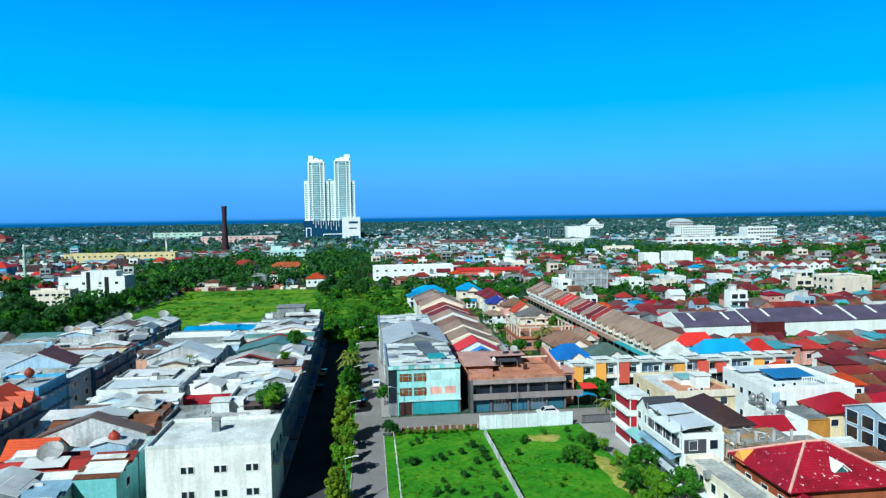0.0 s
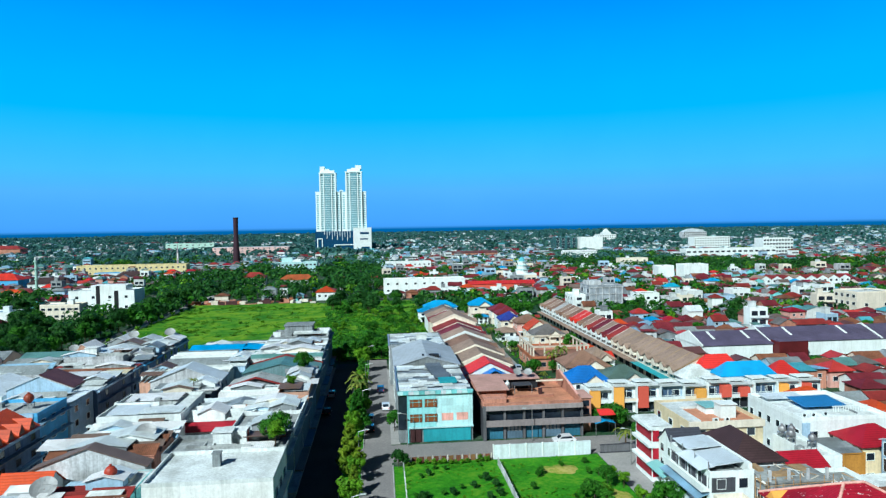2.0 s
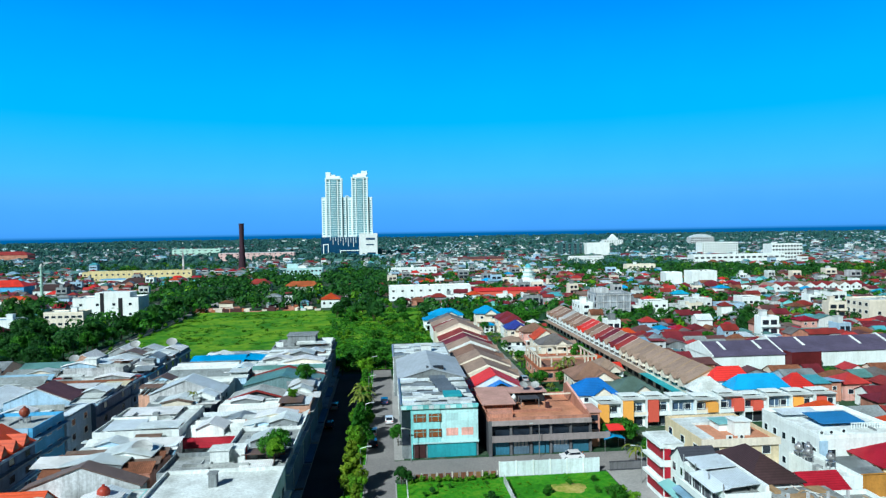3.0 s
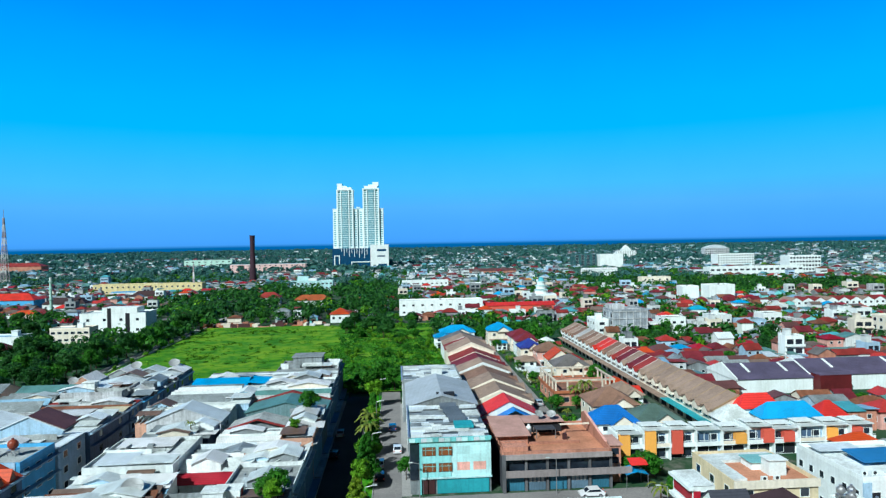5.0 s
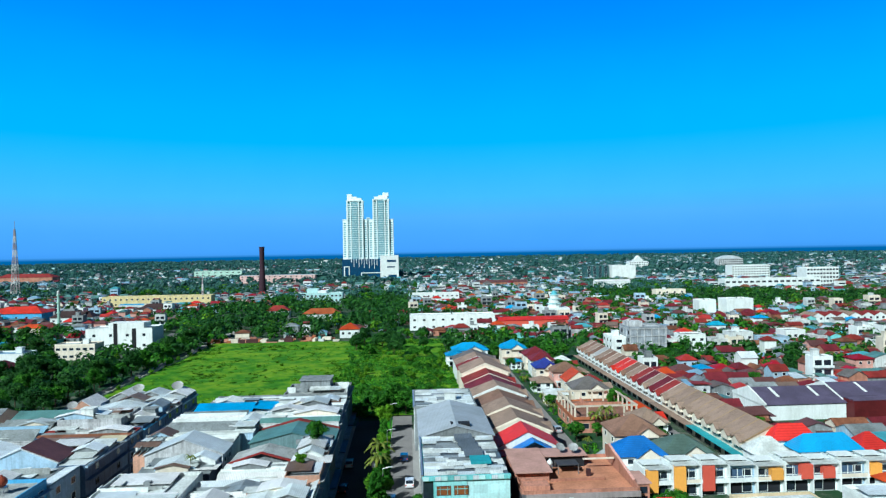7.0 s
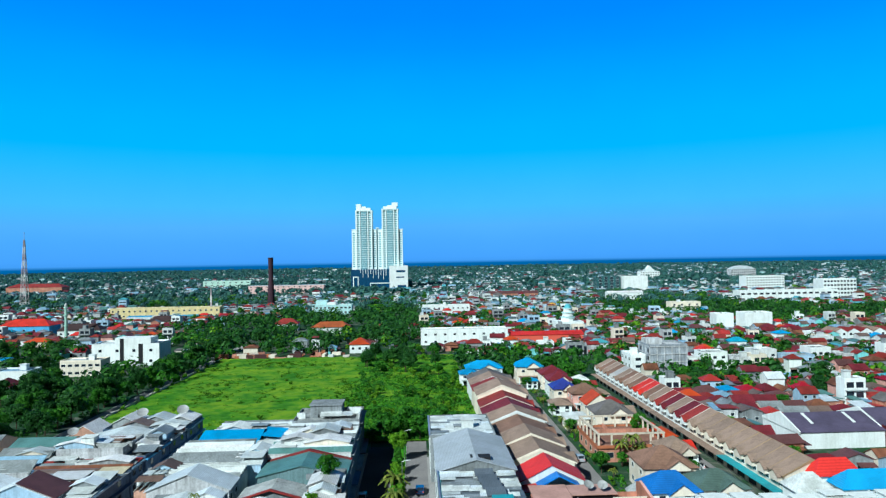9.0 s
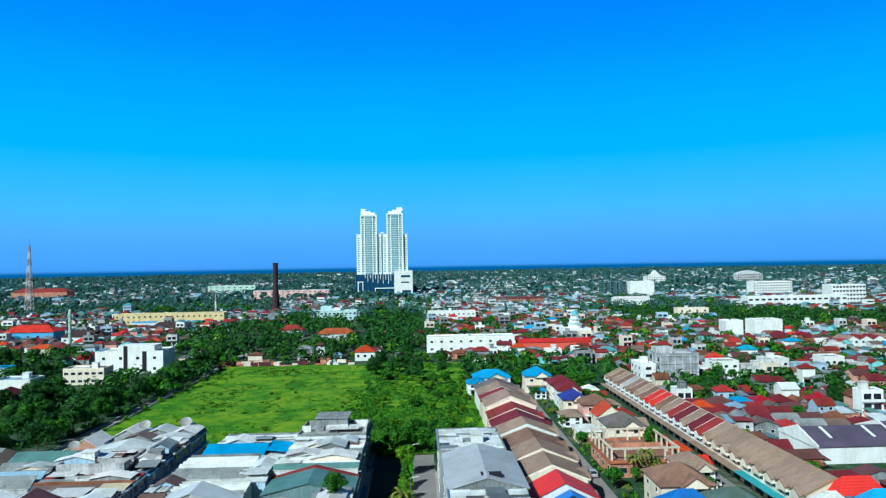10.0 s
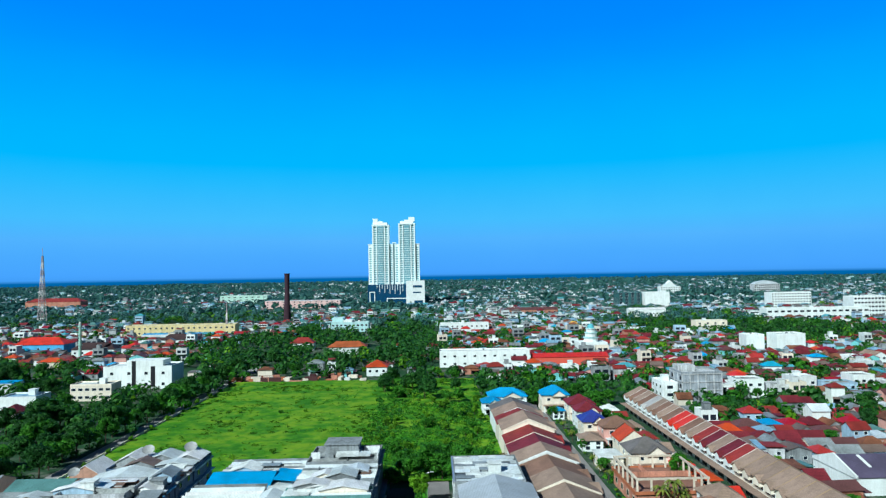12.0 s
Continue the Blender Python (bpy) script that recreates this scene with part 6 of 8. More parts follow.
t = shop("shophouse with a dark parapet and blue roof sheet", -45.0, -33.0, 134.2, 142.5, 8.7, DARK_BLUE := surface("blue_black_paint", (0.03, 0.05, 0.085), 0.7, "paint", 0.25), ("sheets", [TIN_DEEP, TIN_GREY, TIN_GREY], 3, 0.25, "x"), ())
t = shop("pale gabled shophouse with a light blue sheet roof", -47.5, -33.4, 144.0, 150.5, 9.4, GREY_LT, ("gable", TIN_PALE, 2.7, "y"), [("e", 2, 3, 1.2, 1.1)], "gabled_shophouse")
shop("shophouse with grey and white patched sheets", -47.3, -33.6, 150.8, 157.6, 8.6, DIRTY, ("sheets", MIX, 5, 0.5, "x"), ())
shop("shophouse with salmon and white roof sheets", -50.4, -47.6, 146.0, 160, 8.8, SALMON, ("sheets", MIXW, 3, 0.5, "y"), W_FACE)
shop("shophouse with overlapping white roof sheets", -50.0, -35.5, 160.2, 173, 9.0, DIRTY, ("sheets", MIXW + [TIN_GREY], 6, 0.6, "x"), W_FACE)
shop("shophouse with a pale blue rear wall", -35.3, -31.2, 158, 173, 9.0, PALE_BLUE, ("sheets", MIXW, 4, 0.4, "x"), ())
t = shop("shophouse with a bright blue sheet canopy on posts", -49.5, -31.0, 175, 187, 7.4, GREY_WALL, ("flat", SLAB), W_FACE)
part("canopy_slope", Geo().prism([(-6.4, 8.9), (0.4, 10.3), (0.4, 10.4), (-6.4, 9.0)], "x", -9.0, 4.6), TIN_SKY, t, "bright blue sheet canopy")
part("canopy_slope", Geo().prism([(0.4, 10.3), (4.6, 9.2), (4.6, 9.3), (0.4, 10.4)], "x", -9.0, 4.6), TIN_SKY, t, "bright blue sheet canopy")
part("canopy_wing", Geo().prism([(4.4, 9.75), (9.4, 9.3), (9.4, 9.4), (4.4, 9.9)], "y", -3.4, 4.4), TIN_SKY, t, "bright blue sheet canopy")
part("canopy_edge", Geo().prism([(-7.4, 8.62), (-6.2, 8.86), (-6.2, 8.94), (-7.4, 8.7)], "x", -9.3, 5.0), TIN_BRIGHT, t)
# added dark box standing for the shade under the canopy
part("dark_store", Geo().box(-8.6, 4.2, -3.4, 3.8, 7.46, 9.0), DARK_WALL, t)
part("rusty_front", Geo().box(-8.8, 3.6, -5.4, -5.2, 7.46, 8.2), TIN_RUST, t)
for k in range(7):
    part("canopy_post", Geo().box(-8.9 + k * 2.2, -8.76 + k * 2.2, -6.2, -6.06, 7.46, 8.95), METAL, t)
shop("shophouse with a low white roof", -49.5, -31.0, 187.2, 198, 7.6, DIRTY, ("sheets", MIXW, 5, 0.3, "x"), W_FACE)
# western block along the shaded lane
t = building("blue_shophouse", "bright blue shophouse with a roof terrace", -69, -58.4, 121.5, 132, 9.2, BLUE_WALL, ("flat", SLAB), [("e", 3, 3, 1.6, 1.3), ("s", 3, 3, 1.5, 1.2)], "building", "shophouses")
part("front_panel", Geo().box(-5.2, 4.6, -5.36, -5.26, 7.6, 9.85), PALE_BLUE, t)
part("ledge", Geo().box(5.3, 6.3, -5.4, 5.4, 7.9, 8.1).box(5.3, 6.3, -5.4, 5.4, 4.9, 5.1), TIN_BLUE, t)
tank(-62.5, 127, 9.25, surface("rust_red_plastic", (0.30, 0.06, 0.03), 0.5, "ground", 0.2), "rust red round water tank on a roof", 0.85)
t = building("orange_roof_house", "shophouse with a steep orange tile roof and dormers", -68.0, -57.6, 98, 120.5, 8.0, NAVY_WALL, ("gable", TILE_ORANGE, 3.0, "y"), [("e", 5, 3, 1.6, 1.3)], "building", "shophouses")
for k in range(7):
    yy = -9.6 + k * 3.1
    part("dormer", Geo().prism([(yy - 1.0, 8.3), (yy, 10.0), (yy + 1.0, 8.3)], "x", 2.0, 5.2), TILE_ORANGE, t)
    part("dormer_face", Geo().prism([(yy - 0.7, 8.35), (yy, 9.55), (yy + 0.7, 8.35)], "x", 5.15, 5.24), TILE_BROWN, t)
building("lane_shophouse", "white balconied shophouse on a shaded lane", -69, -58.0, 132.2, 142, 8.2, PALE_BLUE, ("sheets", MIXW, 4, 0.3, "y"), E_FACE, "building", "shophouses")
building("pale_blue_gable_house", "pale blue gabled shophouse with a maroon sheet roof", -75, -62.5, 143, 149.5, 9.0, PALE_BLUE, ("gable", TIN_PALE, 2.6, "y"), [("e", 3, 2, 1.3, 1.1)], "building", "shophouses")
TIN_MAROON = surface("maroon_sheet", (0.14, 0.06, 0.06), 0.6, "tin", 0.3)
part("maroon_slope", Geo().prism([(0.1, 11.85), (6.7, 9.1), (6.7, 9.25), (0.1, 12.0)], "y", -3.4, 3.4), TIN_MAROON, bpy.data.objects["pale_blue_gable_house"], "maroon sheet roof slope")
building("lane_shophouse", "shophouse with low brown and grey roof sheets", -75, -62.5, 150, 159.8, 8.3, DIRTY, ("sheets", [TIN_BROWN, TIN_GREY, TIN_RUST], 5, 0.4, "x"), (), "building", "shophouses")
building("lane_shophouse", "shophouse with cream and blue-grey roof sheets", -62.3, -57.2, 142.2, 160, 8.4, NAVY_WALL, ("sheets", [surface("cream_sheet", (0.72, 0.66, 0.46), 0.6, "tin", 0.25), TIN_BLUE, TIN_WHITE], 4, 0.3, "x"), E_FACE, "building", "shophouses")
building("lane_shophouse", "shophouse with rusty red roof strips", -76, -57.0, 160.2, 166, 8.6, NAVY_WALL, ("sheets", [TIN_RUST, TILE_RED_D, TIN_GREY], 4, 0.3, "x"), E_FACE, "building", "shophouses")
building("cement_shophouse", "raw grey cement shophouse with a bare parapet", -75, -61.5, 167, 177.5, 10.2, GREY_LT, ("flat", SLAB), [("s", 4, 3, 1.2, 1.1)], "building", "shophouses")
building("lane_shophouse", "shophouse with open cement roof frame", -61.3, -56.6, 166.2, 179, 8.6, NAVY_WALL, ("flat", SLAB), E_FACE, "building", "shophouses")
building("brick_gable_house", "bare brick gabled shophouse with a white sheet roof", -76.5, -61.8, 179, 188, 8.6, TERRA, ("gable", TIN_WHITE, 1.7, "y"), (), "building", "shophouses")
building("lane_shophouse", "shophouse with patched red and grey roof", -61.6, -56.4, 179.2, 189, 9.0, NAVY_WALL, ("sheets", [TIN_GREY, TERRA_ROOF, TIN_WHITE], 4, 0.3, "x"), E_FACE, "building", "shophouses")
t = building("end_shophouse", "end shophouse with several low white sheet gables", -76, -56.2, 189.2, 201, 8.6, NAVY_WALL, ("flat", SLAB), E_FACE + [("n", 3, 3, 1.3, 1.2)], "building", "end shophouses")
for cx, cy, a, b, k, mat in ((-6.6, 1.6, 3.2, 3.8, 1.5, TIN_BRIGHT), (0.2, 2.6, 3.4, 3.0, 1.1, TIN_WHITE), (6.6, 2.2, 3.2, 3.4, 1.2, TIN_BRIGHT), (-2.6, -3.4, 3.6, 2.2, 1.2, TIN_BROWN), (5.2, -3.6, 4.4, 2.0, 0.7, TIN_WHITE)):
    part("gable_wall", Geo().prism([(cx - a + 0.3, 8.65), (cx + a - 0.3, 8.65), (cx + a - 0.3, 9.6), (cx, 9.6 + k), (cx - a + 0.3, 9.6)], "y", cy - b + 0.3, cy + b - 0.2), GREY_WALL, t)
    part("gable_roof", Geo().prism([(cx - a, 9.55), (cx, 9.6 + k), (cx + a, 9.55), (cx + a, 9.65), (cx, 9.72 + k), (cx - a, 9.65)], "y", cy - b, cy + b), mat, t)
building("small_white_gable", "small house with a white gable roof", -84, -77, 189, 197, 8.0, SALMON, ("gable", TIN_BRIGHT, 2.2, "y"), (), "building", "shophouses")
for x, y, z, r in ((-70, 197.5, 9.75, 1.4), (-60.5, 199.0, 9.75, 1.5), (-80.5, 184.5, 8.8, 1.2)):
    dish(x, y, z, r, 15)
rngw = random.Random(21)
y = 104.0
for x0, x1, y0 in ((-82, -69.6, 104), (-95, -82.4, 104), (-108, -95.4, 112)):
    y = y0
    while y < 186:
        d = rngw.uniform(8, 13)
        if x1 > -76 and 120 < y < 200:
            y = 201
            continue
        m = rngw.choice([("sheets", [TIN_GREY, TIN_WHITE, TIN_BLUE], 4, 0.6, "x"), ("sheets", MIXW, 4, 0.4, "y"), ("gable", TIN_PALE, 1.8, "y"), ("gable", TIN_GREY, 1.8, "x"), ("flat", SLAB), ("gable", TIN_GREEN, 1.6, "y")])
        if not (x1 > -83 and 142 < y < 187):
            building("back_shophouse", "weathered shophouse with a patched sheet roof", x0, x1, y, y + d - 0.3, rngw.uniform(7.2, 9.0), rngw.choice([DIRTY, WHITE, CREAM_L, WHITE]), m, [("s", 3, 2, 1.2, 1.1)], "building", "shophouses")
        y += d
building("back_shophouse", "shophouse under a broad tilted grey sheet roof", -88.5, -76.5, 160, 172, 8.2, GREY_LT, ("sheets", [TIN_GREY, TIN_GREY, TIN_BLUE], 4, 1.6, "x"), (), "building", "shophouses")
building("back_shophouse", "shophouse with a green sheet roof", -90, -77.5, 174, 186, 8.2, SALMON, ("gable", TIN_GREEN, 1.8, "x"), (), "building", "shophouses")
building("back_shophouse", "shophouse with pale blue-grey roof", -88.5, -76.5, 144, 158, 7.6, WHITE, ("gable", TIN_PALE, 1.8, "y"), (), "building", "shophouses")


# ---- landmarks ----
def twin_towers():
    t = thing("twin_tower_block", "pair of tall white apartment towers on a blue glass podium", "tower block", (-63.5, 1131, 0))
    base = 35.5

    def bay(cx, out, half, z0, z1):
        return Geo().column([(cx - half, -14), (cx - half + 1.6, -14 - out), (cx + half - 1.6, -14 - out), (cx + half, -14)], z0, z1)

    for side, cx, top in ((-1, -22, 142), (1, 21.5, 144)):
        part("tower", Geo().box(cx - 13.6, cx + 13.6, -14, 14, base, top - 9), TOWER, t)
        for sx in (-1, 1):
            x0, x1 = sorted((cx + sx * 13.6, cx + sx * 20.5))
            part("tower_flank", Geo().box(x0, x1, -12, 11, base, 101), TOWER, t)
            part("flank_cap", Geo().box(x0 - 0.4, x1 + 0.4, -12.6, 11.4, 101, 102.4), TOWER, t)
            part("corner_pier", Geo().box(cx + sx * 12.6 - 1.1, cx + sx * 12.6 + 1.1, -15.4, -14, base, top - 9), TOWER, t)
            part("inner_pier", Geo().box(cx + sx * 6.6 - 0.8, cx + sx * 6.6 + 0.8, -15.8, -14, base, top - 10), TOWER, t)
        part("glazed_bay", bay(cx, 1.6, 5.8, base, top - 10.5), GLASS_SKY, t, "curved bay of pale blue-green glass")
        for k in range(26):
            z = base + 3 + k * 3.7
            if z > top - 14:
                break
            part("floor_line", bay(cx, 1.9, 6.0, z, z + 0.7), TOWER, t)
            for sx in (-1, 1):
                part("window_band", Geo().box(cx + sx * 9.6 - 2.0, cx + sx * 9.6 + 2.0, -14.2, -14.0, z + 1.0, z + 2.9), GLASS_SKY, t)
                part("balcony", Geo().box(cx + sx * 9.6 - 2.1, cx + sx * 9.6 + 2.1, -15.0, -14.0, z - 0.2, z + 0.7), TOWER, t)
                if z < 97:
                    part("window_band", Geo().box(cx + sx * 17.1 - 1.9, cx + sx * 17.1 + 1.9, -12.2, -12.0, z + 0.9, z + 2.9), GLASS_SKY, t)
        part("crown_glazing", Geo().box(cx - 12.4, cx + 12.4, -14.3, -14.02, top - 12.6, top - 10.4), GLASS_GREEN, t)
        part("crown", Geo().box(cx - 14.4, cx + 14.4, -15.0, 14.6, top - 9, top - 7.8).box(cx - 11, cx + 11, -11, 11, top - 7.8, top - 3.6), TOWER, t)
        part("roof_block", Geo().box(cx - 13 if side < 0 else cx + 3, cx - 5 if side < 0 else cx + 13, -9, 9, top - 3.6 if side > 0 else top - 7.8, top + 3.0), TOWER, t)
        part("parapet_step", Geo().box(cx - 4, cx + 3, -9, 9, top - 3.6, top - 1.2), TOWER, t)
    part("glass_link", Geo().box(-1.4, 0.9, -9, 9, base, 104), GLASS_SKY, t, "narrow glazed link between the towers")
    part("link_cap", Geo().box(-3.0, 2.6, -9.4, 9.2, 104, 105.2), TOWER, t)
    part("podium", Geo().box(-43, 20, -27, 24, 0, base), GLASS_BLUE, t, "blue glass shopping podium")
    part("podium_frame", Geo().box(-40, -38.6, -28.2, -27.02, 6, 24).box(-38.6, -31, -28.2, -27.02, 22.6, 24).box(-32.2, -31, -28.2, -27.02, 6, 22.6), TOWER, t, "white angular frame")
    for k in range(11):
        part("podium_fin", Geo().box(-28 + k * 4.2, -27.3 + k * 4.2, -27.9, -27.02, 30 - (k * 7) % 13, base), TOWER, t)
    part("podium_band", Geo().box(-12, 20, -28, -27.02, 12.0, 13.4).box(-12, -10.8, -28, -27.02, 4, 12.0), TOWER, t)
    part("podium_band", Geo().box(-12, 20, -28, -27.02, 3.0, 4.0), TOWER, t)
    part("white_box", Geo().box(20, 50, -31, 0, 0, 41), WHITE, t)
    for u0, u1, z0, z1 in ((31, 46, 30, 33.5), (31, 44, 21, 23), (33, 47, 5, 9)):
        part("box_sign", Geo().box(u0, u1, -31.3, -31.02, z0, z1), GLASS_BLUE, t)


# blue-green glass, its base colour lightened for the reflected sky
GLASS_SKY = glass_mat("pale_sky_glass", (0.20, 0.44, 0.52), 0.2)
TOWER = surface("tower_white_paint", (0.76, 0.89, 0.90), 0.6, "paint", 0.06, 0.0, 0.0)
twin_towers()

# brick chimney
t = thing("factory_chimney", "dark red-brown tapering factory chimney", "chimney", (-168, 790, 0))
SOOT = surface("sooty_brick", (0.045, 0.022, 0.035), 0.85, "ground", 0.3)
part("shaft", Geo().cyl(0, 0, 0, 36, 4.4, 2.6, 16).cyl(0, 0, 36, 54, 2.6, 3.0, 16), SOOT, t)
part("rim", Geo().cyl(0, 0, 54, 55, 3.3, 3.3, 16), SOOT, t)


def mast(x, y, h, base, label, n):
    """A square lattice mast of n painted lengths, each leg, brace and ring a piece of its own."""
    t = thing("radio_mast", label, "mast", (x, y, 0))
    for s in range(n):
        z0, z1 = h * s / n, h * (s + 1) / n
        r0, r1 = base * (1 - 0.86 * s / n), base * (1 - 0.86 * (s + 1) / n)
        c0 = [(r0, r0), (-r0, r0), (-r0, -r0), (r0, -r0)]
        c1 = [(r1, r1), (-r1, r1), (-r1, -r1), (r1, -r1)]
        paint = MAST_R if s % 2 else MAST_W
        for i in range(4):
            j = (i + 1) % 4
            part("leg", Geo().tube((*c0[i], z0), (*c1[i], z1), 0.35, None, 4), paint, t)
            part("brace", Geo().tube((*c0[i], z0), (*c1[j], z1), 0.2, None, 4), paint, t)
            part("brace", Geo().tube((*c0[j], z0), (*c1[i], z1), 0.2, None, 4), paint, t)
            part("ring", Geo().tube((*c1[i], z1), (*c1[j], z1), 0.2, None, 4), paint, t)
    part("antenna", Geo().tube((0, 0, h), (0, 0, h * 1.12), 0.25), MAST_R, t)


MAST_R = surface("mast_red_paint", (0.40, 0.35, 0.37), 0.6, "ground", 0.2)
MAST_W = surface("mast_white_paint", (0.7, 0.7, 0.7), 0.6, "ground", 0.2)
mast(-452, 800, 80, 3.6, "tall grey and white lattice radio mast", 10)
mast(-190, 640, 26, 0.8, "slim lattice mast among the trees", 4)

# white clinic by the trees
t = building("white_clinic", "white flat-roofed clinic with dark stair glazing", -157.0, -125.0, 350, 364.8, 10.2, WHITE, ("flat", SLAB_LIGHT), [("s", 4, 2, 1.6, 1.4)], "building")
part("stair_glazing", Geo().box(-2.6, -0.8, -7.56, -7.4, 1, 13.2), DARK, t)
part("stair_glazing", Geo().box(6.2, 8.2, -7.56, -7.4, 1, 10.6), DARK, t)
part("raised_wing", Geo().box(-5, 12, -7.39, 2, 10.86, 13.4), WHITE, t)
building("cream_school", "long low cream school building with rows of windows", -157.0, -139.5, 322, 331, 6.6, CREAM_L, ("flat", SLAB_LIGHT), [("s", 6, 2, 2.0, 1.2)], "building")
building("white_hall", "white flat-roofed hall among trees", -168.1, -154.0, 292.9, 302.9, 7.0, WHITE, ("flat", TIN_BLUE), [("s", 3, 1, 1.6, 1.2)], "building")
building("maroon_roof_house", "house with a dark maroon roof among trees", -159.0, -152.6, 279.4, 287.4, 4.0, DIRTY, ("hip", TILE_MAROON, 2.5), (), "house")
building("blue_roof_shed", "shed with a bright blue sheet roof", -204.5, -193.6, 340.7, 349.7, 5.0, DIRTY, ("sheets", [TIN_SKY], 2, 0.3, "x"), (), "shed")
building("orange_pavilion", "small pavilion with an orange tile roof at the meadow's edge", -36, -25.5, 376, 386, 4.6, WHITE, ("hip", TILE_ORANGE, 3.0), [("s", 3, 1, 1.4, 1.4)], "house")
t = thing("minaret", "slender pale green mosque minaret", "minaret", (-232, 470, 0))
part("shaft", Geo().cyl(0, 0, 0, 22, 1.0, 0.8, 10), MINT_G := surface("pale_green_paint", (0.40, 0.66, 0.58), 0.7, "paint", 0.15), t)
for z in (9, 16, 21):
    part("gallery", Geo().cyl(0, 0, z, z + 0.7, 1.4, 1.4, 10), MINT_G, t)
part("dome", Geo().ball(0, 0, 22.8, 1.0, 1.0, 1.7), TIN_WHITE, t)
t = thing("white_mosque", "white mosque tower with a small dome", "mosque", (101, 462, 0))
part("hall", Geo().box(-9, 9, -7, 7, 0, 6.5), WHITE, t)
for z, r in ((6.5, 4.6), (9.6, 3.8), (12.4, 3.0)):
    part("tier", Geo().cyl(0, 0, z, z + 2.4, r, r, 12), WHITE, t)
    part("tier_eave", Geo().cyl(0, 0, z + 2.4, z + 2.8, r + 0.6, r + 0.5, 12), PALE_TEAL, t)
part("dome", Geo().ball(0, 0, 15.4, 2.3, 2.3, 2.6), TIN_AQUA, t)
t = building("white_market_hall", "long white market building", 2, 52, 402, 414, 8.2, WHITE, ("flat", SLAB_LIGHT), [("s", 9, 2, 1.6, 1.2)], "building")
building("red_roof_hall", "long low hall with a bright red sheet roof", 54, 96, 402, 412, 4.6, RED_WALL, ("gable", TILE_SCARLET, 1.6, "x"), (), "building")
building("white_depot", "plain windowless white block", 210, 228, 438, 450, 11, WHITE, ("flat", SLAB_LIGHT), (), "building")
building("white_depot", "plain low white block", 198, 209.6, 452, 462, 9.5, WHITE, ("flat", SLAB_LIGHT), (), "building")
building("long_hotel", "long white hotel with rows of windows", 436, 488, 872, 890, 20, WHITE, ("flat", SLAB_LIGHT), [("s", 14, 6, 2.2, 1.6)], "building", pane=GLASS)
building("long_arcade", "long low white arcade building", 335, 440, 690, 705, 11, WHITE, ("flat", SLAB_LIGHT), [("s", 16, 2, 4.2, 2.0)], "building")
building("white_apartments", "white apartment building with tall piers", 434, 470, 705, 723, 21, WHITE, ("flat", SLAB_LIGHT), [("s", 10, 5, 2.6, 2.0)], "building")
building("glass_office", "dark glass office building", 258, 291, 945, 968, 21, GLASS_GREEN, ("flat", SLAB_LIGHT), [("s", 4, 5, 4.5, 3.0)], "building")
building("white_tank_block", "blank white block beside an office", 293, 327, 935, 958, 21, WHITE, ("flat", SLAB_LIGHT), (), "building")
building("yellow_terrace", "long pale yellow building with many small windows", -278.0, -180.0, 632.0, 644.0, 9.0, YELLOW_L := surface("pale_yellow_paint", (0.80, 0.68, 0.36), 0.7, "paint", 0.2), ("flat", SLAB_LIGHT), [("s", 20, 2, 1.8, 1.6)], "building")
building("blue_sheet_hall", "low hall with a bright blue sheet roof", -246.0, -197.9, 591.4, 601.4, 4.5, DIRTY, ("sheets", [TIN_SKY], 2, 0.5, "x"), (), "building")
building("brown_roof_hall", "low hall under a dark brown hipped roof", -210.2, -181.7, 544.3, 554.3, 4.5, DIRTY, ("hip", TILE_DARK, 4), (), "building")
building("brown_roof_hall", "low white hall under a dark brown hipped roof", -243.9, -215.5, 481.5, 491.5, 5, WHITE, ("hip", TILE_DARK, 4), [("s", 6, 1, 1.6, 1.4)], "building")
building("orange_roof_pavilion", "small pavilion with an orange-red roof among trees", -234.6, -221.0, 429.1, 437.1, 3.6, CREAM_L, ("hip", TILE_ORANGE, 2), (), "house")
building("pink_factory", "pink and white striped factory block", -268.6, -148.5, 1084.4, 1106.4, 12, PINK_P := surface("pale_pink_paint", (0.72, 0.50, 0.48), 0.75, "paint", 0.2), ("sheets", [SLAB_LIGHT, TIN_WHITE], 4, 0.4, "x"), [("s", 14, 3, 2.6, 1.6)], "building")
building("green_factory", "pale green factory hall", -408.6, -318.1, 1296.9, 1324.9, 15, surface("mint_paint", (0.45, 0.68, 0.60), 0.7, "paint", 0.15), ("flat", SLAB_LIGHT), [("s", 8, 3, 4.5, 1.6)], "building")
building("red_gate_hall", "hall with a tiered dull red roof", -715.2, -619.4, 1195.1, 1220.1, 13, TERRA, ("hip", TILE_RED_D, 6), (), "building")
building("red_blue_house", "large house with a red hipped roof and blue walls", -297.0, -261.6, 504.1, 519.1, 6.5, BLUE_WALL, ("hip", TILE_RED, 4.5), [("s", 5, 1, 1.8, 1.6)], "house")
building("cream_villa", "cream three-storey house with dark windows", 201, 219, 262, 276, 9.5, CREAM_L, ("flat", SLAB_LIGHT), [("w", 4, 3, 1.8, 1.5), ("s", 2, 1, 1.6, 1.4)], "house")
x = 228.0
for i in range(8):
    t = building("arched_terrace_house", "white terraced house with a red-trimmed gable front", x, x + 7.0, 376, 388, 5.6, WHITE, ("gable", TILE_RED_D if i % 3 else TILE_TAUPE, 1.9, "y"), [("s", 2, 2, 1.5, 1.3)], "house", "arched terrace houses")
    x += 7.3


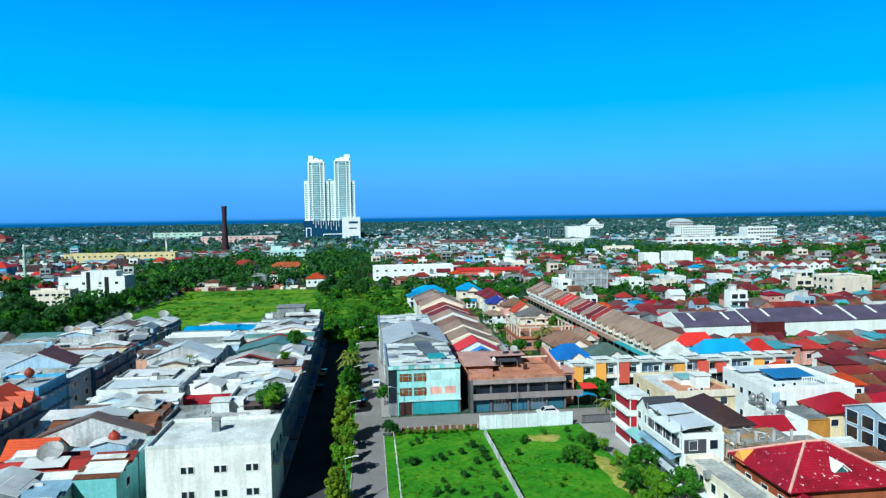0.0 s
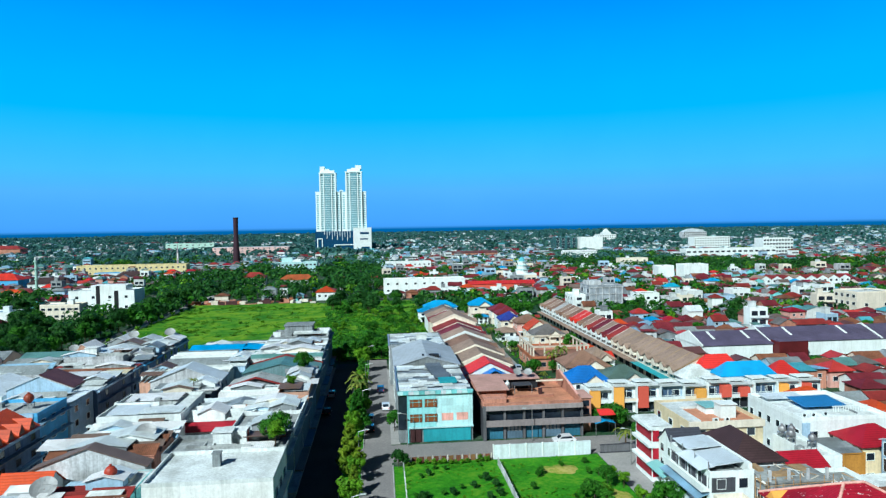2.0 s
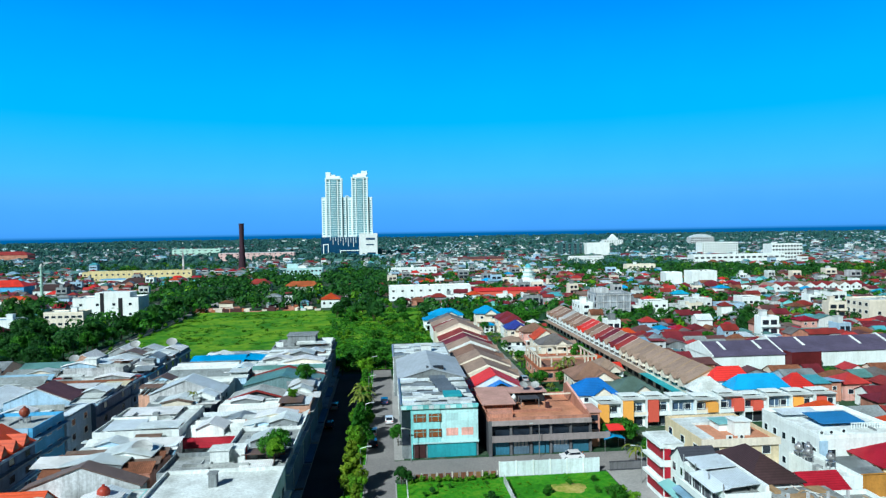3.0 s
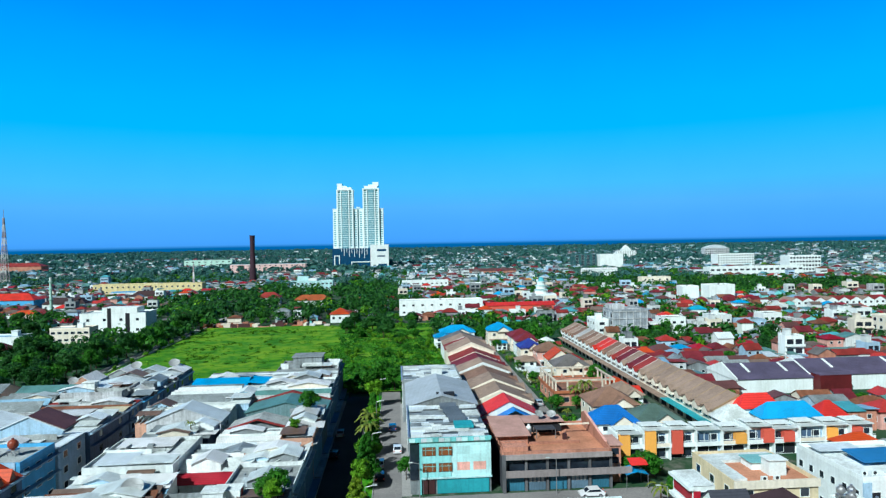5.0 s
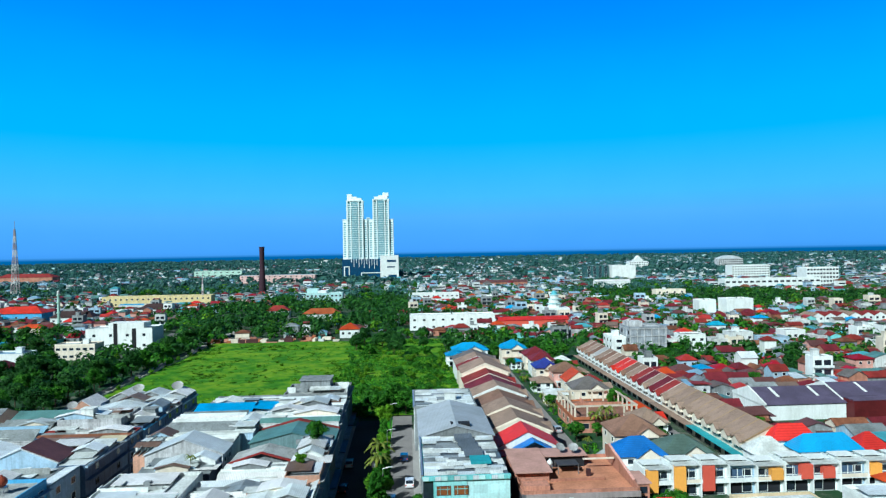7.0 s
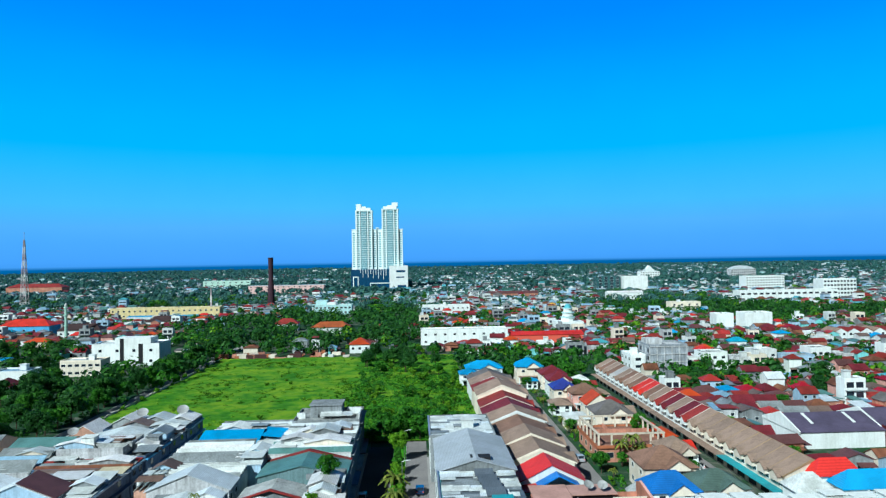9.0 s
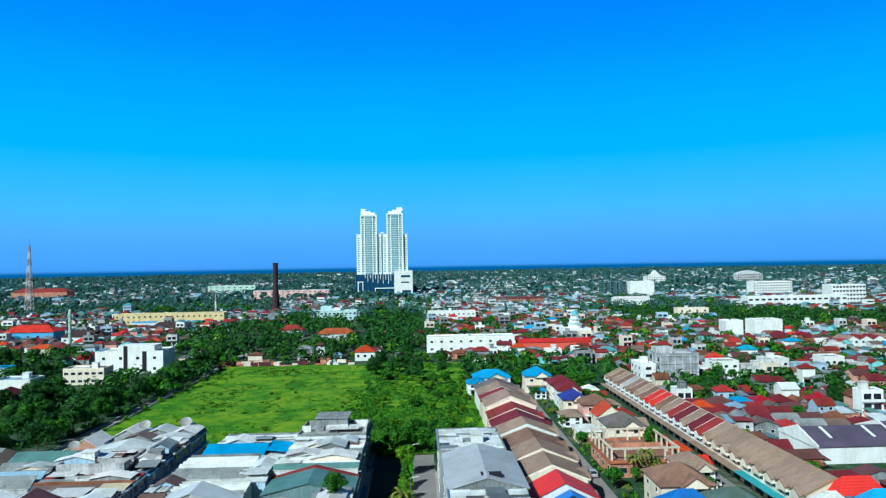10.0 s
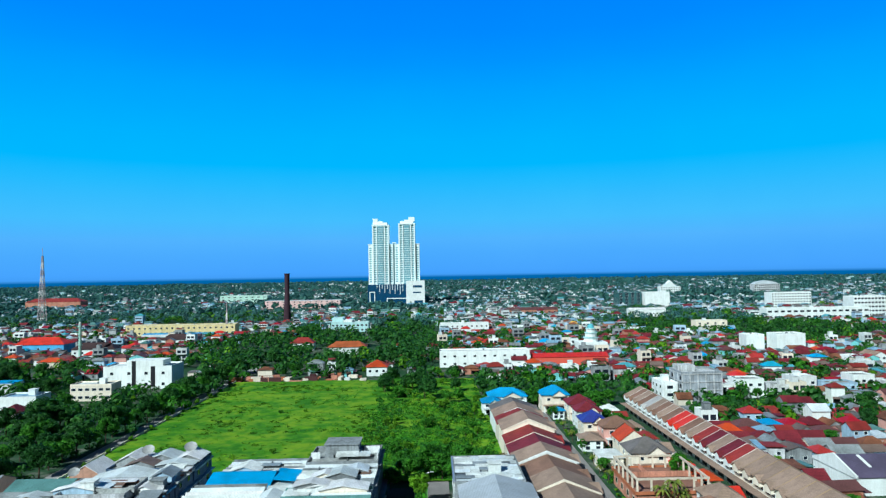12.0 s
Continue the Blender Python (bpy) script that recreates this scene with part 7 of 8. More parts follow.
building("brown_roof_lodge", "low lodge with an orange-brown hipped roof among trees", -71, -46, 471, 481, 4.6, DIRTY, ("hip", TILE_ORANGE_D := surface("burnt_orange_roof_tile", (0.36, 0.09, 0.03), 0.7, "tile", 0.3), 3.4), (), "building")
building("maroon_roof_lodge", "white lodge with a dark red hipped roof among trees", -101, -85, 497, 506, 5.0, WHITE, ("hip", TILE_RED_D, 3.6), [("s", 4, 1, 1.6, 1.4)], "building")
t = building("mint_block", "stepped white and mint office block beyond trees", -94, -60, 634, 648, 8.4, PALE_TEAL, ("flat", SLAB_LIGHT), [("s", 9, 2, 2.2, 1.6)], "building")
part("upper_step", Geo().box(-16, -6, -6, 6, 9.1, 13.0), PALE_TEAL, t)
part("upper_step", Geo().box(-5.8, 2, -6, 6, 9.1, 11.2), WHITE, t)
building("long_red_shed", "long low shed with a dark red roof", 83, 152, 836, 848, 6.0, TERRA, ("gable", TIN_MAROON, 2.6, "x"), [("s", 10, 1, 2.4, 1.4)], "shed")
building("pale_roof_hall", "white hall with a flat pale blue roof", 222, 249, 590, 600, 8.0, CREAM_L, ("flat", TIN_PALE), [("s", 4, 2, 1.8, 1.6)], "building")
building("low_white_hall", "long low white hall with a shallow roof", 220, 261, 768, 780, 8.0, WHITE, ("gable", TIN_BRIGHT, 1.6, "x"), (), "building")
building("white_school_block", "long white two-storey block with small windows", 5, 47, 603, 613, 8.4, WHITE, ("flat", SLAB_LIGHT), [("s", 10, 2, 1.5, 1.3)], "building")
t = thing("golden_dome_hall", "small hall with a golden dome", "hall", (118, 592, 0))
part("hall", Geo().box(-6, 6, -5, 5, 0, 6.5), CREAM_L, t)
part("dome", Geo().ball(0, 0, 6.6, 4.2, 4.2, 3.4, 14, 8), surface("golden_paint", (0.75, 0.42, 0.06), 0.4, "ground", 0.2), t)
t = building("stepped_white_hall", "large white hall with a stepped gabled middle", 474, 516, 1386, 1404, 17, WHITE, ("flat", SLAB_LIGHT), [("s", 8, 4, 2.6, 1.8)], "building")
part("middle_step", Geo().box(-10, 10, -8.6, 6, 17.7, 22), WHITE, t)
part("gable_top", Geo().prism([(-7, 22), (7, 22), (4, 26), (0, 30), (-4, 26)], "y", -8.2, 5), WHITE, t)
t = building("curved_roof_office", "pale grey-green office block with a low curved roof", 626, 676, 1296, 1314, 21, GREY_LT, ("flat", SLAB_LIGHT), [("s", 12, 5, 3.0, 2.2)], "building")
part("curved_roof", Geo().prism([(-24, 21.7), (24, 21.7), (18, 25), (8, 27.5), (0, 28.3), (-8, 27.5), (-18, 25)], "y", -6, 8), TIN_PALE, t)


# ---- houses of the wider town ----
WALLS = [WHITE, DIRTY, PALE_BLUE, PINK, CREAM_L, GREY_LT, TERRA, TERRA, GREY_WALL, GREY_WALL, GREY_WALL, TEAL_WALL]
RED_ROOFS = [TILE_MAROON, TILE_MAROON, TILE_MAROON, TILE_RED_D, TILE_RED_D, TILE_RED_D, TIN_RED, TILE_MAROON, TILE_CRIMSON, TIN_RUST, TIN_RUST, TIN_MAROON, TIN_MAROON, TIN_BROWN]
SHEET_ROOFS = [TIN_GREY, TIN_GREY, TIN_GREY, TIN_PALE, TIN_BLUE, TIN_RUST, TIN_GREEN, TIN_GREEN, TIN_AQUA, TILE_GREY, TILE_GREY]


def mono(geo, x0, x1, y0, y1, z0, z1, t=0.12):
    """A single sheet slope from z0 at y0 to z1 at y1."""
    return geo.prism([(y0, z0), (y1, z1), (y1, z1 + t), (y0, z0 + t)], "x", x0, x1)


def town_unit(rng, w, d, tall=0.12, flat=0.05):
    """Pieces (name, material, mesh) of one small town building round the origin, and what to call it."""
    out = []
    style = rng.random()
    wall = rng.choice(WALLS)
    hw, hd = w / 2, d / 2
    if style < 0.80 - flat:
        h = rng.choice([2.9, 3.2, 3.4]) if rng.random() > tall else rng.uniform(5.4, 6.2)
        roof = rng.choice(RED_ROOFS) if rng.random() < 0.8 else rng.choice(SHEET_ROOFS)
        g = Geo()
        if rng.random() < 0.45:
            out.append(("wall", wall, Geo().box(-hw, hw, -hd, hd, 0, h)))
            hip(g, w, d, h + 0.14, rng.uniform(1.1, 1.9), 0.45)
        else:
            ax, rise = rng.choice("xxy"), rng.uniform(1.0, 1.7)
            out.append(("wall", wall, gable_wall(Geo(), w, d, h, rise - 0.03, ax)))
            gable(g, w, d, h, rise, 0.4, ax)
        out.append(("roof", roof, g))
        if rng.random() < 0.7:
            a = rng.uniform(-hw, 0)
            b = a + w * rng.uniform(0.45, 0.75)
            out.append(("lean_to", rng.choice(RED_ROOFS + SHEET_ROOFS), mono(Geo(), a, b, -hd - rng.uniform(1.4, 2.4), -hd, 2.1, 2.6)))
            # dark panel stands for the shade beneath the lean-to
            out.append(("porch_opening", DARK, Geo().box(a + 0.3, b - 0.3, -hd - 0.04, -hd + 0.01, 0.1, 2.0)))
        if rng.random() < 0.35:
            out.append(("side_roof", rng.choice(RED_ROOFS + SHEET_ROOFS), mono(Geo(), hw, hw + rng.uniform(1.2, 2.2), -hd, hd * rng.uniform(0, 0.9), h - 0.9, h - 0.4)))
        kind = "pitched %s roof" % roof.name.replace("_", " ")
    elif style < 0.80:
        n = rng.choice([2, 2, 2, 3])
        h = 3.1 * n
        wall = rng.choice([WHITE, WHITE, DIRTY, CREAM_L, PALE_BLUE, GREY_LT, GREY_WALL, GREY_WALL])
        out.append(("wall", wall, Geo().box(-hw, hw, -hd, hd, 0, h)))
        out.append(("parapet", wall, parapet(Geo(), w, d, h, rng.uniform(0.4, 0.9), 0.16)))
        out.append(("roof_slab", rng.choice([SLAB, SLAB_LIGHT, SLAB]), Geo().box(-hw + 0.17, hw - 0.17, -hd + 0.17, hd - 0.17, h - 0.1, h + 0.06)))
        for k in range(1, n):
            out.append(("balcony", wall, Geo().box(-hw + 0.1, hw - 0.1, -hd - 1.0, -hd, 3.1 * k - 0.1, 3.1 * k + 0.08).box(-hw + 0.1, hw - 0.1, -hd - 1.0, -hd - 0.9, 3.1 * k + 0.08, 3.1 * k + 0.75)))
        for k in range(n):
            for i in range(2):
                u = -hw + w * (0.1 + 0.45 * i)
                out.append(("dark_opening", GLASS, Geo().box(u, u + w * 0.34, -hd - 0.03, -hd + 0.01, 3.1 * k + 0.3, 3.1 * k + 2.3)))
        if rng.random() < 0.55:
            u = rng.uniform(-hw * .5, hw * .3)
            out.append(("stair_hut", rng.choice([wall, DIRTY, GREY_WALL]), Geo().box(u - 1.0, u + 1.1, 0, hd - 0.3, h + 0.06, h + 2.3).box(u - 1.2, u + 1.3, -0.2, hd - 0.2, h + 2.3, h + 2.42)))
        elif rng.random() < 0.6:
            out.append(("roof_canopy", rng.choice(RED_ROOFS + SHEET_ROOFS), mono(Geo(), -hw, hw * 0.6, -hd * 0.4, hd, h + 1.5, h + 2.0)))
        kind = "flat roof and balconies"
    elif style < 0.95:
        h = rng.uniform(2.8, 4.4)
        r1, r2 = rng.choice(SHEET_ROOFS), rng.choice(SHEET_ROOFS + RED_ROOFS)
        out.append(("wall", wall, Geo().box(-hw, hw, -hd, hd, 0, h)))
        m = rng.uniform(-0.3, 0.3) * w
        out.append(("roof_sheet", r1, mono(Geo(), -hw - 0.3, m, -hd - 0.4, hd + 0.3, h + 0.02, h + rng.uniform(0.4, 1.0))))
        out.append(("roof_sheet", r2, mono(Geo(), m, hw + 0.3, -hd - 0.6, hd + 0.3, h + rng.uniform(0.3, 0.8), h + 0.1)))
        kind = "patched sheet roof"
    else:
        h = rng.uniform(3.2, 5.6)
        r = rng.choice([TIN_CYAN, TIN_AQUA, TILE_SCARLET, TILE_AZURE, TILE_ORANGE])
        out.append(("wall", WHITE, Geo().box(-hw, hw, -hd, hd, 0, h)))
        out.append(("roof", r, hip(Geo(), w, d, h + 0.14, rng.uniform(1.2, 2.0), 0.5)))
        kind = "hipped %s roof" % r.name.replace("_", " ")
    return out, "%s house with a %s" % (wall.name.replace("_paint", "").replace("_", " "), kind), h


NEAR_CLEAR = [(88, 195, 173.5, 210), (196, 224, 256, 286), (104, 118, 147, 162), (94, 111, 156, 170), (84, 99, 142, 154), (106, 152, 268, 298), (82, 112, 274, 304)]


def town_houses():
    """Single houses in the nearer town, east of the estate, packed close together."""
    rng = random.Random(77)
    made = 0
    y = 108.0
    while y < 290 and made < 320:
        x = (84 if y < 134 else 99 if y < 162 else 83.5) + rng.uniform(0, 2)
        while x < 40 + y * 0.72 and made < 320:
            w, d = rng.uniform(4.2, 8.2), rng.uniform(4.4, 6.2)
            xm, ym = x + w / 2, y + d / 2 + rng.uniform(-1.0, 1.0)
            clear = not any(a < xm < b and c < ym < e for a, b, c, e in NEAR_CLEAR)
            if clear and rng.random() < 0.90:
                bits, label, h = town_unit(rng, w, d, 0.12 if y > 205 else 0.0, 0.05 if y > 205 else -0.1)
                t = thing("town_house", label, "house", (xm, ym, 0), "town houses", turn=rng.gauss(0, 4))
                for name, mat, g in bits:
                    part(name, g, mat, t)
                if h < 5.5 and bits[1][0] != "parapet":
                    for u in (-w * 0.25, w * 0.25):
                        window(t, u, -d / 2, h - 1.7 if h > 4 else 1.1, 1.1, 1.0, "s", None, None, "window", False)
                made += 1
            elif clear and rng.random() < 0.9 and y > 150:
                plant(rng.choice(["round", "bright", "dark", "bush"]), xm, ym, rng.uniform(0.45, 0.8))
            x += w + rng.uniform(0.1, 1.5)
        y += 7.4
    return y


TOWN_END = town_houses()


def belt(x, y):
    """Wooded belt along a river east of the town."""
    return x > 235 and 500 - 0.08 * (x - 240) < y < 590 - 0.10 * (x - 240) + 16 * noise.noise((x * 0.03, 1, 2))


def grove(x, y):
    """Tall old trees beyond the meadow."""
    return -118 < x < 8 and 372 < y < 520 and x < 30 - 0.12 * (y - 372)


def far_town():
    """Town beyond, too many to count: pieces joined by colour, dense and low, with taller white blocks further out."""
    rng = random.Random(99)
    acc = {}

    def put(mat, geo, x, y, a):
        c, sn = math.cos(a), math.sin(a)
        acc.setdefault(mat.name, (mat, Geo()))[1].add([(p * c - q * sn + x, p * sn + q * c + y, r) for p, q, r in geo.v], geo.f)

    far_walls = [WHITE] * 4 + [PALE_BLUE] * 3 + [DIRTY, PALE_TEAL, PALE_TEAL, GREY_LT, GREY_LT, GREY_WALL]
    far_roofs = [SLAB_LIGHT] * 4 + [TIN_WHITE] * 3 + [TIN_PALE] * 3 + [TIN_GREY] * 7 + [TIN_BLUE] * 4 + [TILE_MAROON] * 4 + [TILE_GREY] * 4 + [TIN_AQUA, TIN_GREEN, TIN_GREEN, TIN_GREEN]
    y = 262.0
    while y < 3700:
        far = max(1.0, y / 600)
        step = 7.2 if y < 600 else 7.2 * far ** 1.35
        half = 90 + y * 0.80
        x = -half + rng.uniform(0, 10)
        while x < half:
            w, d = rng.uniform(4.2, 8.6), rng.uniform(4.6, 6.4)
            if y > 600:
                w, d = w * (0.8 + 0.35 * far), d * (0.9 + 0.2 * far)
            green = noise.noise((x * 0.006, y * 0.004, 11)) + 0.5 * noise.noise((x * 0.02, y * 0.012, 3))
            side = 0.05 + (0.30 if x > 0 and y < 700 else 0.16 if x > 0 else 0.02) - (0.2 if x < 0 and y < 430 else 0) + 0.10 * min(1, max(0, (y - 700) / 900))
            ok = green < side and rng.random() < (0.76 if y < 620 else 0.76 if x > 0 else 0.78)
            if x > -8 and y < TOWN_END or 10 < x < 86 and y < 342:
                ok = False
            if x < 20 and y < 372:
                ok = ok and x < -112 and (y > 420 or x < -185) and rng.random() < 0.35
            if belt(x, y) or grove(x, y) and rng.random() < 0.80:
                ok = False
            gap = 9 if y < 600 else 26
            for bx0, bx1, by0, by1 in RESERVED:
                if bx0 - w < x < bx1 and by0 - gap < y < by1:
                    ok = False
            if ok:
                a = rng.gauss(0, 0.09)
                xm, ym = x + w / 2, y + d / 2 + rng.uniform(-1.5, 1.5)
                if y < 620:
                    for _, mat, g in town_unit(rng, w, d, 0.15, 0.08)[0]:
                        put(mat, g, xm, ym, a)
                else:
                    h = rng.choice([2.8, 3.0, 3.2, 3.6, 6.0]) * (1 + 0.04 * far) * (1.7 if rng.random() < 0.04 else 1.0)
                    put(rng.choice(far_walls), Geo().box(-w / 2, w / 2, -d / 2, d / 2, 0, h), xm, ym, a)
                    if y < 1300 and h > 5:
                        g = Geo()
                        for k in range(int(h // 3)):
                            g.box(-w * 0.42, w * 0.42, -d / 2 - 0.1, -d / 2 + 0.05, 1.1 + 3 * k, 2.3 + 3 * k)
                        put(GLASS, g, xm, ym, a)
                    r, q = rng.choice(far_roofs if y > 800 or rng.random() < 0.5 else RED_ROOFS + SHEET_ROOFS), Geo()
                    if r in (SLAB_LIGHT, TIN_WHITE, TIN_PALE):
                        q.box(-w / 2 - 0.2, w / 2 + 0.2, -d / 2 - 0.2, d / 2 + 0.2, h, h + 0.5)
                        if rng.random() < 0.5:
                            q.box(-w * .2, w * .1, -d * .2, d * .3, h + 0.5, h + 2.8)
                    elif rng.random() < 0.5:
                        hip(q, w, d, h + 0.14, rng.uniform(1.4, 2.6))
                    else:
                        gable(q, w, d, h, rng.uniform(1.3, 2.2), 0.4, rng.choice("xy"))
                    put(r, q, xm, ym, a)
            x += w + (rng.uniform(0.2, 2.4) if y < 620 else rng.uniform(1, 6) * far)
        y += step * rng.uniform(0.92, 1.08)
    for m, g in acc.values():
        tagged(part("town_fabric", g, m), "closely packed distant town buildings in %s" % m.name.replace("_", " "), "houses", kind="stuff")


RESERVED = [(-125, -5, 1095, 1170), (-175, -155, 770, 810), (-170, -134, 345, 412), (-38, -22, 370, 390), (90, 113, 453, 472), (0, 100, 398, 418), (194, 232, 434, 466), (330, 480, 680, 730), (430, 495, 868, 895), (254, 331, 930, 972), (470, 520, 1380, 1410), (622, 680, 1290, 1320), (108, 128, 580, 600), (-74, -44, 466, 484), (-104, -82, 494, 508), (-96, -58, 630, 650), (80, 155, 832, 850), (220, 252, 586, 602), (218, 264, 764, 782), (2, 50, 600, 616), (-325, -220, 725, 760),
            (-176, -104, 950, 990), (-265, -175, 995, 1035), (-518, -470, 950, 990), (-265, -225, 500, 535), (197, 223, 258, 280), (226, 290, 370, 392), (-240, -224, 462, 478),
            (-300, -152, 629, 648), (-249, -195, 588, 605), (-213, -179, 541, 558), (-247, -212, 478, 496), (-238, -218, 426, 441), (-718, -616, 1192, 1224), (-300, -259, 501, 523), (-160, -136, 319, 334), (-171, -151, 290, 307), (-162, -150, 276, 291), (-208, -191, 338, 354), (-161, -121, 346, 369), (-412, -315, 1294, 1329), (-272, -146, 1081, 1110)]
far_town()


def in_reserved(x, y, m=4):
    return any(a - m < x < b + m and c - 18 < y < d + m for a, b, c, d in RESERVED)


def far_woods():
    """Tree clumps among the houses and the dark woods towards the horizon."""
    rng = random.Random(123)
    near, mid, pale, blue, far = Geo(), Geo(), Geo(), Geo(), Geo()

    def clump(g, x, y, h, n, s):
        """A rounded crown of leaf sprays, with two or three bulges."""
        bulges = [(rng.uniform(-.25, .25) * h, rng.uniform(-.25, .25) * h, rng.uniform(.5, .68) * h, rng.uniform(.28, .42) * h) for _ in range(3)]
        for _ in range(n):
            bx, by, bz, br = rng.choice(bulges)
            d = Vector((rng.gauss(0, 1), rng.gauss(0, 1), rng.gauss(0.35, .8)))
            d.normalize()
            nrm = (d + Vector((rng.uniform(-.28, .28), rng.uniform(-.28, .28), rng.uniform(-.1, .35)))).normalized()
            t = nrm.orthogonal().normalized()
            b = nrm.cross(t)
            k = s * rng.uniform(.6, 1.3)
            p = Vector((x + bx + d.x * br, y + by + d.y * br, bz + d.z * br * .9))
            g.add([tuple(p - t * k), tuple(p - b * k * .75), tuple(p + t * k), tuple(p + b * k * .75)], [(0, 1, 2, 3)])

    y = 250.0
    while y < 4300:
        far_k = y / 420
        half = 100 + y * 0.80
        count = int(half * 2 / (6.5 + 2.2 * far_k))
        for _ in range(count):
            x = rng.uniform(-half, half)
            green = noise.noise((x * 0.006, y * 0.004, 11)) + 0.5 * noise.noise((x * 0.02, y * 0.012, 3))
            side = 0.05 + (0.30 if x > 0 and y < 700 else 0.16 if x > 0 else 0.02) - (0.2 if x < 0 and y < 430 else 0) + 0.10 * min(1, max(0, (y - 700) / 900))
            old = grove(x, y)
            dense = green > side - 0.02 or old or (belt(x, y) and rng.random() < 0.8)
            if -99 < x < 19 and y < 365 or (19 < x < 84 and y < 292):
                continue
            if any(a - 6 < x < b + 6 and c - 25 < y < d + 6 for a, b, c, d in RESERVED):
                continue
            if not dense and rng.random() > (0.95 if x > 0 and y < 640 else 0.62 if x > 0 else 0.65):
                continue
            h = rng.uniform(6, 10) * (1.0 + 0.5 * max(0, noise.noise((x * 0.03, y * 0.03, 5)))) if old else rng.uniform(5, 10) if dense else rng.uniform(4.0, 7.5)
            if y < 900:
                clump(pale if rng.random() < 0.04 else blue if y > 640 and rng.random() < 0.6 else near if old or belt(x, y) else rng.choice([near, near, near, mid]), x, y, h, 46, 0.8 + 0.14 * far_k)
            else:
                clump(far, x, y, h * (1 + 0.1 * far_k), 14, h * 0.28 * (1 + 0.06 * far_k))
        y += 7 * (1 + 0.35 * (far_k - 1)) if far_k > 1 else 7
    tagged(part("tree_clumps", near, LEAF_DARK), "dark green tree crowns scattered between town houses", "trees", kind="stuff")
    tagged(part("tree_clumps", mid, LEAF), "mid-green tree crowns scattered between town houses", "trees", kind="stuff")
    tagged(part("tree_clumps", pale, LEAF_BRIGHT), "yellow-green tree crowns scattered between town houses", "trees", kind="stuff")
    # both far tree meshes carry painted haze in their leaf colour
    tagged(part("tree_clumps", blue, LEAF_HAZE), "dull blue-green tree crowns in a belt of woods", "trees", kind="stuff")
    tagged(part("distant_woods", far, LEAF_HAZE), "dark bluish woods stretching to the flat horizon", "woods", kind="stuff")


far_woods()


# ---- trees ----
rt = random.Random(31)
for k, y in enumerate((60, 72, 84, 88.5, 97, 104, 108, 113, 128, 135, 139, 149, 156, 163, 172, 179, 187)):
    plant(("spire" if y < 120 else "tall") if k % 2 else "spire" if y < 90 else "bright", -5.0 + rt.uniform(-.6, .6), y + rt.uniform(-1, 1), rt.uniform(0.55, 1.0) * (1 if k % 2 else 1.2), 0.1)
for y in (140, 152, 160, 169, 176):
    plant("bright", -5.6, y, 0.55, 0.1)
plant("palm", -4.8, 147, 1.2, 0.1), plant("palm", -5.2, 161, 1.3, 0.1)
plant("round", 2.4, 133.5, 0.5, 0.1)
for x, y, s in ((-12.5, 198.5, .7), (-8, 203, .9), (-4, 207, 1.0), (0, 205, .95), (3, 201, .8), (-2, 212, .8), (6, 207, 1.0), (-10, 210, .8), (10, 203, 1.0), (14, 199, .9)):
    plant("round", x, y, s)
for _ in range(64):
    x, y = rt.uniform(-20, 16), rt.uniform(206, 300)
    plant(rt.choice(["round", "bright", "bright", "bush", "bush"]), x, y, rt.uniform(0.35, 0.65))
for _ in range(18):
    plant("bush", rt.uniform(-95, -20), rt.uniform(210, 355), rt.uniform(0.4, 0.9))
plant("dry", 11, 196, 1.0), plant("dry", 14.5, 203, 0.8)
for _ in range(34):
    plant(rt.choice(["dark", "bright", "round"]), rt.uniform(-26, 14), rt.uniform(300, 372), rt.uniform(0.5, 0.85))
for _ in range(46):
    plant(rt.choice(["dark", "round", "round", "bright"]), rt.uniform(-95, 4), rt.uniform(378, 440), rt.uniform(0.45, 0.8))
shrubbery("undergrowth", -24, 17, 205, 300, 1300, 1.6, LEAF, 14, "dense green undergrowth beside the meadow")
shrubbery("light_undergrowth", -26, 14, 205, 300, 420, 1.3, LEAF_BRIGHT, 24, "lighter green undergrowth beside the meadow")
shrubbery("wayside_growth", -24, 60, 289, 372, 900, 2.0, LEAF, 15, "thick green growth at the end of the estate", 0.0)
shrubbery("garden_growth", 32.6, 34.0, 150, 286, 200, 1.0, LEAF, 16, "garden shrubs along an estate lane", -0.2)
shrubbery("garden_hedges", 40.4, 62.0, 148, 286, 420, 1.1, LEAF, 17, "garden hedges between estate houses", 0.0)
shrubbery("meadow_thickets", -97, -22, 208, 358, 420, 1.25, LEAF_BRIGHT, 18, "low leafy thickets dotted over the meadow", 0.12)
shrubbery("wood_undergrowth", -230, -106, 198, 380, 1500, 2.2, LEAF_DARK, 26, "dark green undergrowth beneath shade trees", -0.3)
# avenue along the western lane
for k in range(26):
    y = 214 + k * 7.2
    plant("round" if k % 3 else "dark", -107 + rt.uniform(-1.5, 1.5), y, rt.uniform(.7, .95))
    if k % 2:
        plant("bush", -98 + rt.uniform(-.5, .5), y, rt.uniform(.7, 1.2))
for _ in range(120):
    y = rt.uniform(196, 372)
    x = rt.uniform(-112 - (y - 150) * 0.75, -111)
    if not in_reserved(x, y):
        plant(rt.choice(["dark", "dark", "round", "round", "bright"]), x, y, rt.uniform(.5, 1.0))
for x, y, s in ((-15.4, 100.6, .62), (-15.2, 103.6, .5), (-16.6, 102.0, .4)):
    plant("round" if s < .6 else "bright", x, y, s, 9.05)
plant("round", -16.6, 146, 0.6, 9.4), plant("bright", -17.5, 133, 0.45, 9.4), plant("palm", -36.5, 136, 0.45, 9.7)
